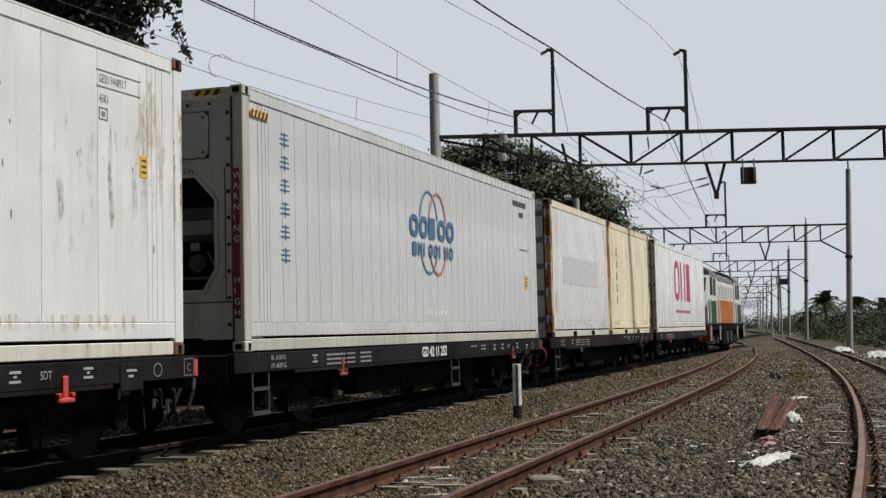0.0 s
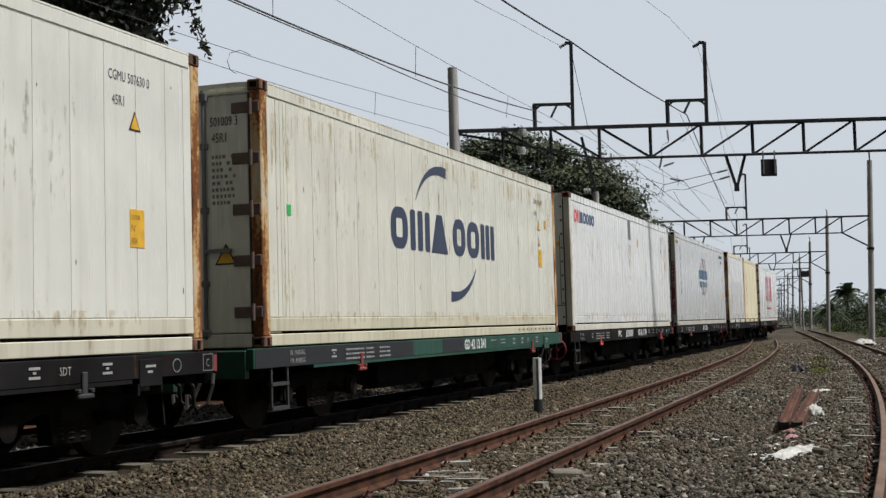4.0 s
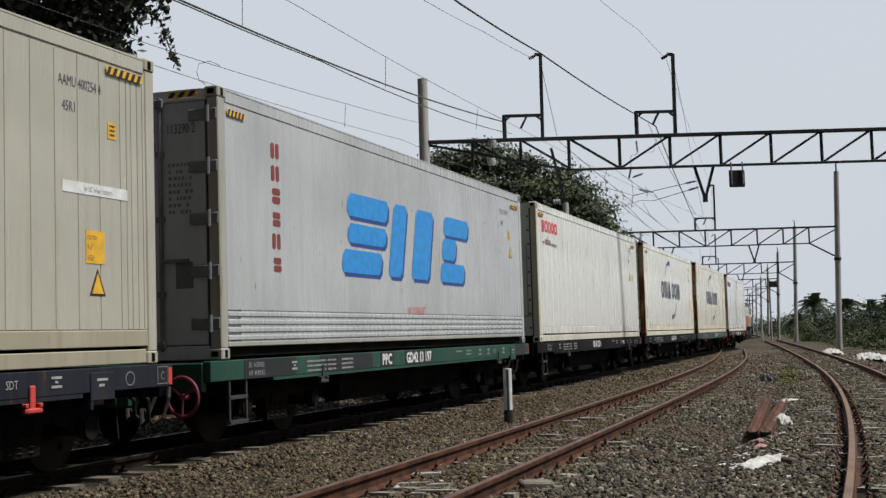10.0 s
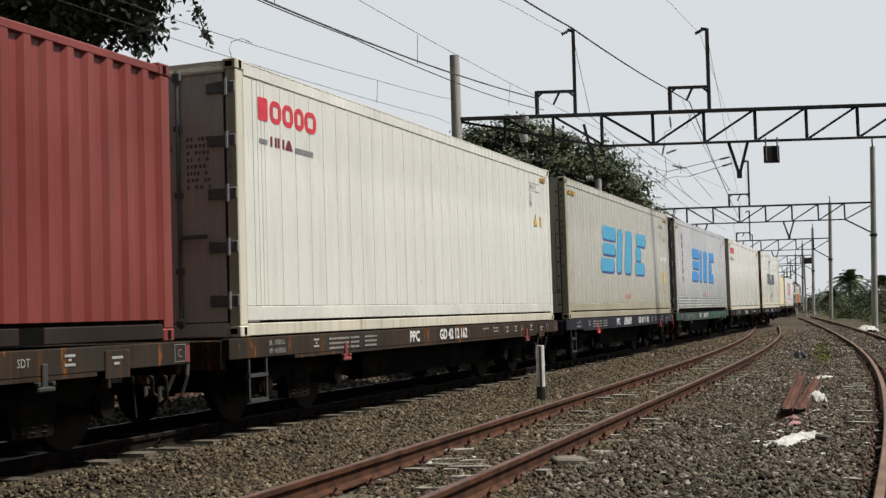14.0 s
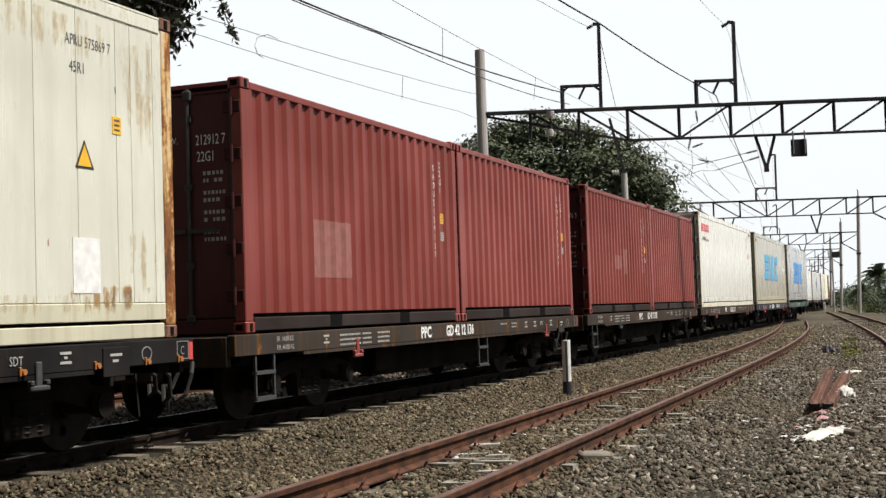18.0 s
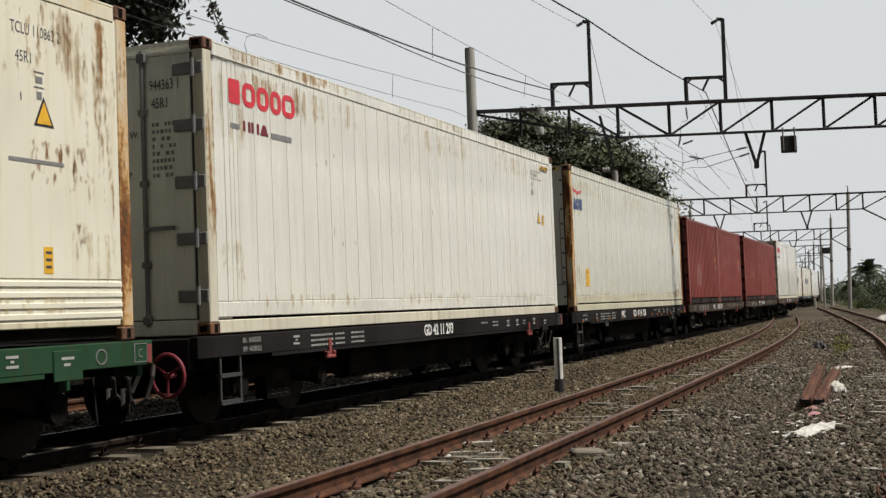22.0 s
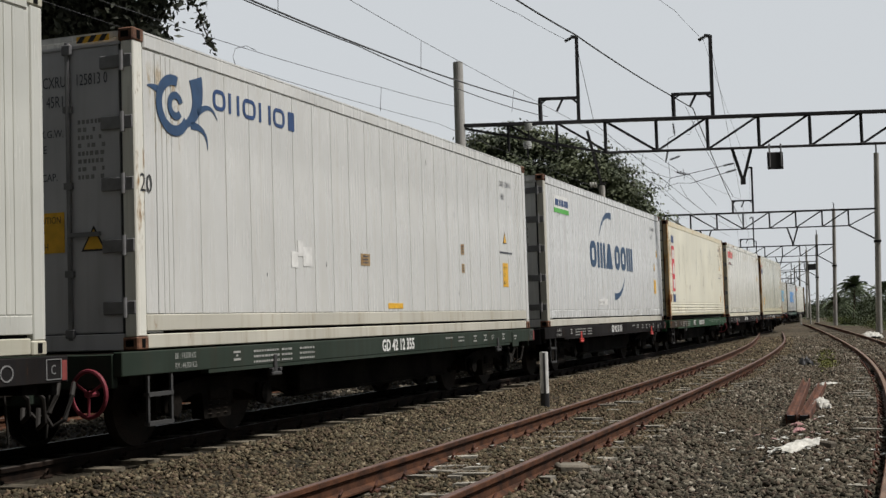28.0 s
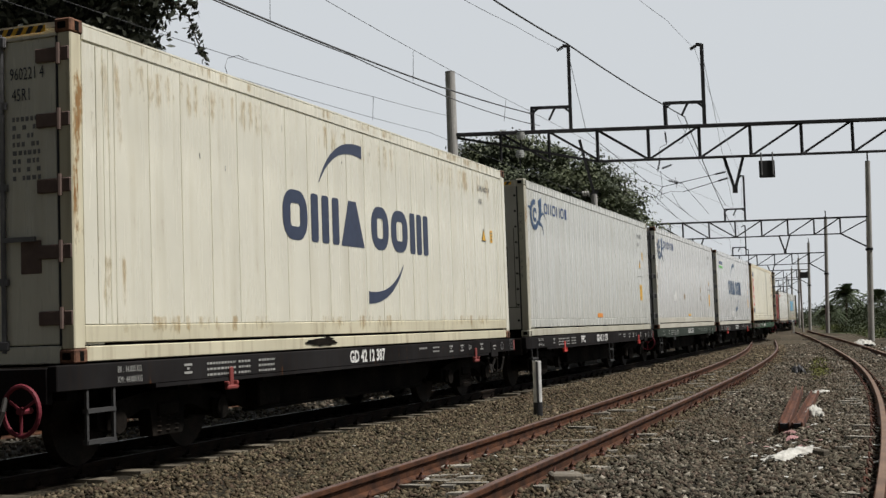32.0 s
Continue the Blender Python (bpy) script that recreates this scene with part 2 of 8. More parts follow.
RAIL_PURPLE = surface("purple_brown_rail_head", (0.075, 0.045, 0.038), (0.13, 0.078, 0.062), 3.0, 0.6, 0.1, 60.0, 0.15, 0.2, 0.01, 0.2)
CLIP_RUST = surface("rusty_spring_clip", (0.035, 0.016, 0.012), (0.1, 0.038, 0.022), 9.0, 0.8, 0, 50.0, 0.2, 0.2)
CONCRETE_PALE = surface("dusty_sleeper_concrete", (0.06, 0.05, 0.036), (0.15, 0.13, 0.096), 2.5, 0.9, 0, 35.0, 0.4, 0.25)
# running rail heads darkened so no bright line shows below the train
RAIL_RUN = surface("darkened_rail_head", (0.03, 0.025, 0.022), (0.07, 0.058, 0.05), 3.0, 0.5, 0.2, 60.0, 0.1, 0.1)
CONCRETE = surface("sleeper_concrete", (0.07, 0.06, 0.046), (0.17, 0.15, 0.12), 2.5, 0.9, 0, 35.0, 0.4, 0.25)
POLE_CONCRETE = surface("spun_concrete", (0.3, 0.29, 0.28), (0.42, 0.41, 0.39), 0.8, 0.85, 0, 30.0, 0.2, 0.15)
STEEL_DARK = surface("weathered_dark_steel", (0.012, 0.012, 0.015), (0.03, 0.029, 0.032), 1.5, 0.65, 0.1, 30.0, 0.2, 0.15)
UNDER = surface("greasy_black_steel", (0.006, 0.0055, 0.005), (0.018, 0.015, 0.0125), 2.0, 0.85, 0.0, 25.0, 0.3, 0.2, 0.01, 0.03)
WHEEL = surface("wheel_steel", (0.011, 0.0095, 0.008), (0.03, 0.023, 0.018), 3.0, 0.7, 0.0, 40.0, 0.2, 0.2, 0.01, 0.08)
WIRE = plain("cable", (0.06, 0.06, 0.065), 0.5, 0.5)
SILL_BLACK = paint("charcoal_wagon_paint", (0.0095, 0.0085, 0.0088), 0.5, 0.12, 0.7, (0.028, 0.02, 0.015), 0.15, 0.02)
SILL_LEAF = paint("worn_green_wagon_paint", (0.012, 0.05, 0.021), 0.5, 0.15, 0.6, (0.05, 0.035, 0.02), 0.1, 0.1)
SILL_BLUE = paint("blue_grey_wagon_paint", (0.016, 0.0175, 0.027), 0.4, 0.12, 0.65, (0.06, 0.045, 0.032), 0.1, 0.08)
SILL_GREEN = paint("green_wagon_paint", (0.01, 0.06, 0.038), 0.5, 0.08, 0.5, (0.06, 0.05, 0.04), 0.1, 0.25)
SILL_OLIVE = paint("faded_green_wagon_paint", (0.02, 0.031, 0.022), 0.35, 0.12, 0.6, (0.05, 0.04, 0.028), 0.1, 0.1)
SILL_BROWN = paint("brown_grey_wagon_paint", (0.03, 0.023, 0.018), 0.8, 0.5, 0.7, (0.11, 0.052, 0.016), 0.1, 0.06)
RED = plain("signal_red", (0.55, 0.06, 0.05), 0.5)
PINK = plain("faded_red", (0.17, 0.03, 0.042), 0.6, 0.0, 0.2)
ORANGE = plain("orange_paint", (0.75, 0.27, 0.03), 0.5)
DULL_ORANGE = plain("dull_orange_paint", (0.32, 0.12, 0.03), 0.6)
YELLOW = plain("warning_yellow", (0.75, 0.42, 0.03), 0.5)
BLACK = plain("black_paint", (0.02, 0.02, 0.022), 0.55)
GREY = plain("grey_paint", (0.16, 0.16, 0.165), 0.6)
LADDER = plain("dark_grey_step", (0.05, 0.05, 0.05), 0.6, 0.0, 0.2)
SLATE = plain("slate_blue_mark", (0.03, 0.043, 0.085), 0.5)
DULLRED = plain("dull_dark_red", (0.22, 0.045, 0.04), 0.6)
PALE = plain("pale_grey_lettering", (0.36, 0.36, 0.34), 0.6)
WORN_INK = plain("worn_grey_lettering", (0.2, 0.2, 0.2), 0.6)
WHITE_INK = plain("white_lettering", (0.72, 0.72, 0.7), 0.6)
DARK_INK = plain("dark_lettering", (0.06, 0.065, 0.08), 0.6)
NAVY = plain("navy_blue", (0.022, 0.058, 0.165), 0.5)
SEABLUE = plain("sea_blue", (0.026, 0.066, 0.145), 0.5)
SKYBLUE = plain("bright_blue", (0.02, 0.27, 0.68), 0.45)
PALEBLUE = plain("faded_light_blue", (0.06, 0.37, 0.6), 0.5)
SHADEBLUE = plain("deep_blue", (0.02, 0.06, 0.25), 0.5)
TEALBLUE = plain("teal_blue", (0.055, 0.145, 0.26), 0.5)
STEELBLUE = plain("steel_blue", (0.017, 0.058, 0.13), 0.5)
DEEPRED = plain("deep_red", (0.16, 0.012, 0.025), 0.5)
CRIMSON = plain("crimson", (0.62, 0.03, 0.05), 0.5)
MAGENTA = plain("magenta", (0.42, 0.025, 0.1), 0.5)
RUBBER = plain("hose_rubber", (0.022, 0.02, 0.018), 0.7, 0.0, 0.2)
RUST = surface("flaking_rust", (0.17, 0.065, 0.028), (0.32, 0.17, 0.085), 4.0, 0.85, 0, 30.0, 0.3, 0.3)
# near-black colour that puts in the shade of holes and recesses
HOLLOW = plain("hollow_shade_black", (0.006, 0.006, 0.006), 0.95, 0.0, 0.05)
STAIN = surface("brown_rust_stain", (0.24, 0.14, 0.06), (0.4, 0.31, 0.18), 5.0, 0.85, 0, 40.0, 0.2, 0.3)
STAIN_PALE = discoloured("yellow_rust_film", (0.5, 0.37, 0.17), (0.4, 0.24, 0.09), 0.56, (3.4, 3.4, 0.3), 3.0, 0.42)
RUN_BROWN = discoloured("brown_rust_runs", (0.42, 0.25, 0.09), (0.17, 0.07, 0.03), 0.58, (3.4, 3.4, 0.35), 3.6, 0.85)
RUST_BITE = discoloured("rust_bitten_paint", (0.3, 0.15, 0.055), (0.1, 0.042, 0.022), 0.46, (2.2, 2.2, 1.1), 5.0, 0.95)
SMUDGE = discoloured("faint_grey_smudge", (0.44, 0.42, 0.35), (0.34, 0.33, 0.28), 0.46, (3.0, 3.0, 0.3), 2.0, 0.24)
GRIME = discoloured("grey_grime_scrapes", (0.3, 0.27, 0.2), (0.17, 0.15, 0.12), 0.36, (3.4, 3.4, 0.5), 3.6, 0.55)


# ---- mesh building ----
class Shape:
    """Vertices and faces that are gathered into one mesh."""

    def __init__(self):
        self.v, self.f = [], []

    def add(self, verts, faces):
        k = len(self.v)
        self.v += [tuple(q) for q in verts]
        self.f += [tuple(i + k for i in f) for f in faces]
        return self

    def box(self, x0, x1, y0, y1, z0, z1, c=0.0):
        if c <= 0:
            v = [(x, y, z) for x in (x0, x1) for y in (y0, y1) for z in (z0, z1)]
            return self.add(v, [(0, 1, 3, 2), (4, 6, 7, 5), (0, 4, 5, 1), (2, 3, 7, 6), (0, 2, 6, 4), (1, 5, 7, 3)])
        c = min(c, (x1 - x0) / 2.1, (y1 - y0) / 2.1, (z1 - z0) / 2.1)
        v, ids = [], {}
        for i, (x, sx) in enumerate(((x0, 1), (x1, -1))):
            for j, (y, sy) in enumerate(((y0, 1), (y1, -1))):
                for k, (z, sz) in enumerate(((z0, 1), (z1, -1))):
                    for a, q in enumerate(((x, y + sy * c, z + sz * c), (x + sx * c, y, z + sz * c), (x + sx * c, y + sy * c, z))):
                        ids[i, j, k, a] = len(v)
                        v.append(q)
        f = []
        for s in (0, 1):
            f.append([ids[s, j, k, 0] for j, k in ((0, 0), (0, 1), (1, 1), (1, 0))][::1 if s == 0 else -1])
            f.append([ids[i, s, k, 1] for i, k in ((0, 0), (1, 0), (1, 1), (0, 1))][::1 if s == 0 else -1])
            f.append([ids[i, j, s, 2] for i, j in ((0, 0), (0, 1), (1, 1), (1, 0))][::1 if s == 0 else -1])
        for a in (0, 1):
            for b in (0, 1):
                f.append((ids[a, b, 0, 0], ids[a, b, 1, 0], ids[a, b, 1, 1], ids[a, b, 0, 1])[::1 if (a + b) % 2 == 0 else -1])
                f.append((ids[a, 0, b, 0], ids[a, 0, b, 2], ids[a, 1, b, 2], ids[a, 1, b, 0])[::1 if (a + b) % 2 == 0 else -1])
                f.append((ids[0, a, b, 1], ids[1, a, b, 1], ids[1, a, b, 2], ids[0, a, b, 2])[::1 if (a + b) % 2 == 0 else -1])
        for i in (0, 1):
            for j in (0, 1):
                for k in (0, 1):
                    f.append((ids[i, j, k, 0], ids[i, j, k, 1], ids[i, j, k, 2])[::-1 if (i + j + k) % 2 == 0 else 1])
        return self.add(v, f)

    def tube(self, p, q, r, n=8, r2=None, caps=True):
        p, q = Vector(p), Vector(q)
        r2 = r if r2 is None else r2
        w = (q - p).normalized()
        u = w.orthogonal().normalized()
        t = w.cross(u)
        v = []
        for c, rad in ((p, r), (q, r2)):
            for i in range(n):
                a = 2 * math.pi * i / n
                v.append(c + rad * (math.cos(a) * u + math.sin(a) * t))
        f = [(i, (i + 1) % n, n + (i + 1) % n, n + i) for i in range(n)]
        if caps:
            f += [tuple(range(n))[::-1], tuple(range(n, 2 * n))]
        return self.add(v, f)

    def line(self, pts, r, n=6):
        """One round strand through the points."""
        P = [Vector(q) for q in pts]
        v, f = [], []
        for i, q in enumerate(P):
            d = (P[min(i + 1, len(P) - 1)] - P[max(i - 1, 0)]).normalized()
            u = d.cross(Vector((0.13, 0.31, 0.94)))
            u = (u if u.length > 1e-3 else d.orthogonal()).normalized()
            w = d.cross(u)
            v += [q + r * (math.cos(2 * math.pi * k / n) * u + math.sin(2 * math.pi * k / n) * w) for k in range(n)]
        for i in range(len(P) - 1):
            for k in range(n):
                f.append((i * n + k, i * n + (k + 1) % n, (i + 1) * n + (k + 1) % n, (i + 1) * n + k))
        f += [tuple(range(n))[::-1], tuple(range((len(P) - 1) * n, len(P) * n))]
        return self.add(v, f)

    def bar(self, p, q, w, h=None, up=(0, 0, 1)):
        """A square bar from p to q."""
        h = w if h is None else h
        p, q = Vector(p), Vector(q)
        d = (q - p).normalized()
        u = d.cross(Vector(up))
        u = (u if u.length > 1e-4 else d.orthogonal()).normalized()
        t = d.cross(u)
        v = [c + a * u * w / 2 + b * t * h / 2 for c in (p, q) for a, b in ((-1, -1), (1, -1), (1, 1), (-1, 1))]
        return self.add(v, [(0, 1, 5, 4), (1, 2, 6, 5), (2, 3, 7, 6), (3, 0, 4, 7), (3, 2, 1, 0), (4, 5, 6, 7)])

    def prism(self, pts, axis, lo, hi):
        """A polygon in the plane across an axis, made solid from lo to hi along it."""
        def place(a, b, c):
            return {"x": (c, a, b), "y": (a, c, b), "z": (a, b, c)}[axis]
        n = len(pts)
        v = [place(a, b, lo) for a, b in pts] + [place(a, b, hi) for a, b in pts]
        f = [(i, (i + 1) % n, n + (i + 1) % n, n + i) for i in range(n)]
        return self.add(v, f + [tuple(range(n))[::-1], tuple(range(n, 2 * n))])

    def ring(self, c, axis, R, r, n=28, k=6):
        w = Vector(axis).normalized()
        u = w.orthogonal().normalized()
        t = w.cross(u)
        v, f = [], []
        for i in range(n):
            a = 2 * math.pi * i / n
            d = math.cos(a) * u + math.sin(a) * t
            for j in range(k):
                b = 2 * math.pi * j / k
                v.append(Vector(c) + d * (R + r * math.cos(b)) + w * (r * math.sin(b)))
        for i in range(n):
            for j in range(k):
                f.append((i * k + j, ((i + 1) % n) * k + j, ((i + 1) % n) * k + (j + 1) % k, i * k + (j + 1) % k))
        return self.add(v, f)

    def mesh(self, name, material):
        m = bpy.data.meshes.new(name)
        m.from_pydata(self.v, [], self.f)
        m.materials.append(material)
        bm = bmesh.new()
        bm.from_mesh(m)
        bmesh.ops.recalc_face_normals(bm, faces=bm.faces)
        bm.to_mesh(m)
        bm.free()
        return m


def part(name, shape, material, parent, label="", kind=""):
    """One mesh as a part of a thing; shape is a Shape or a finished mesh."""
    data = shape.mesh(name, material) if isinstance(shape, Shape) else shape
    ob = new(name, data)
    ob.parent = parent
    return tagged(ob, label, kind=kind)


def single(name, shape, material, label, category, group="", kind=""):
    return tagged(new(name, shape.mesh(name, material)), label, category, group, kind)


def thing(name, label, category, m=None, group="", kind=""):
    ob = tagged(new(name), label, category, group, kind)
    ob.empty_display_size = 0.2
    if m is not None:
        ob.matrix_world = m
    return ob


def soup(name, verts, faces, material):
    """A large mesh from number arrays: verts (n, 3), faces (m, 3) or (m, 4)."""
    m = bpy.data.meshes.new(name)
    verts, faces = np.asarray(verts, np.float32), np.asarray(faces, np.int32)
    k = faces.shape[1]
    m.vertices.add(len(verts))
    m.vertices.foreach_set("co", verts.ravel())
    m.loops.add(faces.size)
    m.loops.foreach_set("vertex_index", faces.ravel())
    m.polygons.add(len(faces))
    m.polygons.foreach_set("loop_start", np.arange(0, faces.size, k, dtype=np.int32))
    m.update(calc_edges=True)
    m.materials.append(material)
    return m


WORDS = {}


def lettering(text, size, material, bold=0.0):
    """Writing as a flat mesh in the built-in font, its left foot at the origin, in the plane of x and y."""
    key = (text, size, material.name, bold)
    if key not in WORDS:
        c = bpy.data.curves.new("writing", "FONT")
        c.body, c.size, c.resolution_u, c.offset = text, size, 2, bold
        ob = new("writing", c)
        bpy.context.view_layer.update()
        m = bpy.data.meshes.new_from_object(ob.evaluated_get(bpy.context.evaluated_depsgraph_get()))
        bpy.data.objects.remove(ob)
        bpy.data.curves.remove(c)
        m.materials.clear()
        m.materials.append(material)
        WORDS[key] = m
    return WORDS[key]


# ---- tracks ----
class Track:
    """A line in plan: a start, and headings (degrees right of straight ahead) at distances along it."""

    def __init__(self, x, y, nodes, lo, hi, step=0.5):
        self.s = np.arange(lo, hi + step / 2, step)
        h = np.radians(np.interp(self.s, [a for a, _ in nodes], [b for _, b in nodes]))
        X = np.concatenate([[0], np.cumsum((np.sin(h[1:]) + np.sin(h[:-1])) / 2 * step)])
        Y = np.concatenate([[0], np.cumsum((np.cos(h[1:]) + np.cos(h[:-1])) / 2 * step)])
        self.x, self.y, self.h = X + x - np.interp(0, self.s, X), Y + y - np.interp(0, self.s, Y), h

    def at(self, s, side=0.0):
        h = float(np.interp(s, self.s, self.h))
        return float(np.interp(s, self.s, self.x)) + side * math.cos(h), float(np.interp(s, self.s, self.y)) - side * math.sin(h), h

    def away(self, px, py):
        """Distance to the line of points given as arrays (signed: right of it is positive)."""
        best = np.full(px.shape, 1e9)
        sign = np.zeros(px.shape)
        for i in range(0, len(self.s), 2):
            d = np.hypot(px - self.x[i], py - self.y[i])
            near = d < best
            side = (px - self.x[i]) * math.cos(self.h[i]) - (py - self.y[i]) * math.sin(self.h[i])
            best = np.where(near, d, best)
            sign = np.where(near, side, sign)
        return sign


GAUGE = 1.067
# near face of the containers starts at (-2.74, 11.69); the centre line lies 1.219 m behind it
T1 = Track(-2.74 - 1.219 * math.cos(radians(19.3)), 11.69 + 1.219 * math.sin(radians(19.3)),
           [(-60, 20.3), (-30, 20.3), (20, 18.7), (58, 18.2), (64, 18.0), (70, 10.5), (90, 10.5), (98, 18.2), (146, 18.0), (158, 11.5), (500, 11.5)], -60, 330)
T2 = Track(-0.51, 8.8, [(-40, 18.6), (0, 18.3), (10, 17.9), (18, 17.3), (35, 15.0), (45, 13.6), (70, 13.0)], -40, 62)
T3 = Track(3.12, 7.88, [(-30, 19.5), (0, 19.2), (4, 18.2), (10, 17.0), (20, 15.3), (30, 14.2), (45, 13.8), (100, 13.0)], -30, 106)
# a further track behind the train
T0 = Track(T1.at(0, -4.3)[0], T1.at(0, -4.3)[1], [(-60, 20.0), (0, 19.2), (60, 18.0), (120, 14.0)], -60, 130)
TRACKS = (T1, T2, T3, T0)


def train_at(t):
    """How far the rear corner of the first wagon's load has come along the line."""
    return 28.76 + 6.715 * t - 0.003326 * t * t


PITCH = 13.4226


# ---- ground ----
def smooth(x):
    x = np.clip(x, 0, 1)
    return x * x * (3 - 2 * x)


def wave(x, y):
    return (np.sin(x * 0.9 + 0.6 * np.sin(y * 0.5)) * np.cos(y * 0.7 + 0.3 * x) * 0.03
            + np.sin(x * 2.3 + y * 1.1) * np.cos(y * 2.9 - x * 1.7) * 0.014)


def height(x, y):
    """The level of the gravel: banked up under each track, lower between them."""
    x, y = np.asarray(x, float), np.asarray(y, float)
    z = -0.27 + wave(x, y)
    for tr, rise, half in ((T1, 0.135, 1.3), (T2, 0.13, 1.2), (T3, 0.13, 1.25), (T0, 0.1, 1.3)):
        z = z + rise * smooth(1 - (np.abs(tr.away(x, y)) - half) / 0.7)
    return np.minimum(z, -0.135 + wave(x, y) * 0.3)


def grid_ground():
    xs = np.concatenate([-np.geomspace(3000, 16, 14), np.arange(-14, 30, 0.4), np.geomspace(31, 3000, 16)])
    ys = np.concatenate([-np.geomspace(3000, 6, 10), np.arange(-4, 60, 0.4), np.arange(60, 130, 1.5), np.geomspace(132, 4000, 16)])
    X, Y = np.meshgrid(xs, ys)
    inner = (X > -15) & (X < 31) & (Y > -5) & (Y < 131)
    Z = np.full(X.shape, -0.3)
    Z[inner] = height(X[inner], Y[inner])
    n, m = X.shape
    i = np.arange(n * m).reshape(n, m)
    faces = np.stack([i[:-1, :-1], i[:-1, 1:], i[1:, 1:], i[1:, :-1]], -1).reshape(-1, 4)
    verts = np.stack([X, Y, Z], -1).reshape(-1, 3)
    cx, cy = verts[faces].mean(1)[:, 0], verts[faces].mean(1)[:, 1]
    away = np.minimum.reduce([np.abs(t.away(cx, cy)) for t in TRACKS])
    me = soup("ground", verts, faces, GROUND)
    me.materials.append(EARTH)
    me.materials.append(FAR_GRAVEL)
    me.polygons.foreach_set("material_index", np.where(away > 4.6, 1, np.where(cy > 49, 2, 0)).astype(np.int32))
    me.polygons.foreach_set("use_smooth", np.ones(len(faces), bool))
    return tagged(new("ground", me), "grey-brown gravel rail bed with rough grass beyond the tracks", "ground", kind="structure")


grid_ground()


def scatter_stones(name, s0, s1, side0, side1, per_m2, size, label, seed, material=None, under=None):
    rng = np.random.default_rng(seed)
    count = int((s1 - s0) * (side1 - side0) * per_m2)
    s, side = rng.uniform(s0, s1, count), rng.uniform(side0, side1, count)
    h = np.interp(s, T2.s, T2.h)
    x, y = np.interp(s, T2.s, T2.x) + side * np.cos(h), np.interp(s, T2.s, T2.y) - side * np.sin(h)
    keep = np.ones(count, bool)
    for tr in (T1, T2, T3):
        d = np.abs(tr.away(x, y))
        keep &= np.abs(d - GAUGE / 2) > 0.085
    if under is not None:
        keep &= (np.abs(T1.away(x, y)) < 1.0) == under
    x, y = x[keep], y[keep]
    count = len(x)
    z = height(x, y) - 0.07 * (np.abs(T1.away(x, y)) < 1.03)
    r = size * rng.uniform(0.6, 1.45, count)
    octa = np.array([(1, 0, 0), (-1, 0, 0), (0, 1, 0), (0, -1, 0), (0, 0, 1), (0, 0, -1)], float)
    tri = np.array([(0, 2, 4), (2, 1, 4), (1, 3, 4), (3, 0, 4), (2, 0, 5), (1, 2, 5), (3, 1, 5), (0, 3, 5)])
    v = octa[None] * rng.uniform(0.55, 1.3, (count, 6, 1)) * rng.uniform(0.55, 1.35, (count, 1, 3)) + rng.normal(0, 0.14, (count, 6, 3))
    q = rng.normal(size=(count, 4))
    q /= np.linalg.norm(q, axis=1)[:, None]
    a, b, c, d = q.T
    R = np.stack([np.stack([1 - 2 * (c * c + d * d), 2 * (b * c - a * d), 2 * (b * d + a * c)], -1),
                  np.stack([2 * (b * c + a * d), 1 - 2 * (b * b + d * d), 2 * (c * d - a * b)], -1),
                  np.stack([2 * (b * d - a * c), 2 * (c * d + a * b), 1 - 2 * (b * b + c * c)], -1)], 1)
    v = np.einsum("nij,nkj->nki", R, v) * r[:, None, None]
    v[..., 2] *= 0.9
    v += np.stack([x, y, z + r * rng.uniform(-0.1, 0.55, count)], -1)[:, None]
    faces = (tri[None] + 6 * np.arange(count)[:, None, None]).reshape(-1, 3)
    ob = new(name, soup(name, v.reshape(-1, 3), faces, material or BALLAST))
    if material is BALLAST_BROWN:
        # darker stones mixed in, more of them close to the camera and the running line
        discoloured = rng.random(count) < np.clip((5.5 - y + 6) / 8, 0, 1) * np.clip((3.0 - T1.away(x, y)) / 1.4, 0, 1)
        ob.data.materials.append(BALLAST_DARK)
        ob.data.polygons.foreach_set("material_index", np.repeat(discoloured.astype(np.int32), 8))
    return tagged(ob, label, "gravel", kind="stuff")


GREY_STONES, BROWN_STONES = "loose dark grey crushed ballast stones", "loose brown crushed ballast stones"
scatter_stones("ballast", -12, -1.5, -5.2, 6.0, 60, 0.036, GREY_STONES, 15)
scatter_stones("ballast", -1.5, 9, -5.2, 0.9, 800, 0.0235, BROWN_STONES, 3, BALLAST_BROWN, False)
scatter_stones("ballast", -1.5, 9, 0.9, 6.0, 780, 0.0245, GREY_STONES, 7)
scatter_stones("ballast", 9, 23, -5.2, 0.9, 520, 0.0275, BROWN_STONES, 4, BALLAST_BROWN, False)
scatter_stones("ballast", 9, 23, 0.9, 6.4, 460, 0.029, GREY_STONES, 8)
scatter_stones("ballast", 23, 52, -3.6, 0.9, 200, 0.042, BROWN_STONES, 5, BALLAST_BROWN, False)
# stones below the wagons, with the train's shade put into their colour
scatter_stones("ballast", -1.5, 23, -5.2, -2.0, 200, 0.036, "oily ballast stones, blackened for the shade under the train", 13, BALLAST_SHADED, True)
scatter_stones("ballast", 23, 52, -3.6, -0.62, 110, 0.045, "oily ballast stones, blackened for the shade under the train", 14, BALLAST_SHADED, True)
scatter_stones("ballast", 23, 52, 0.9, 6.5, 150, 0.044, GREY_STONES, 9)
scatter_stones("ballast", 0, 30, -10, -5.2, 90, 0.04, "pale crushed ballast stones behind the train", 6)

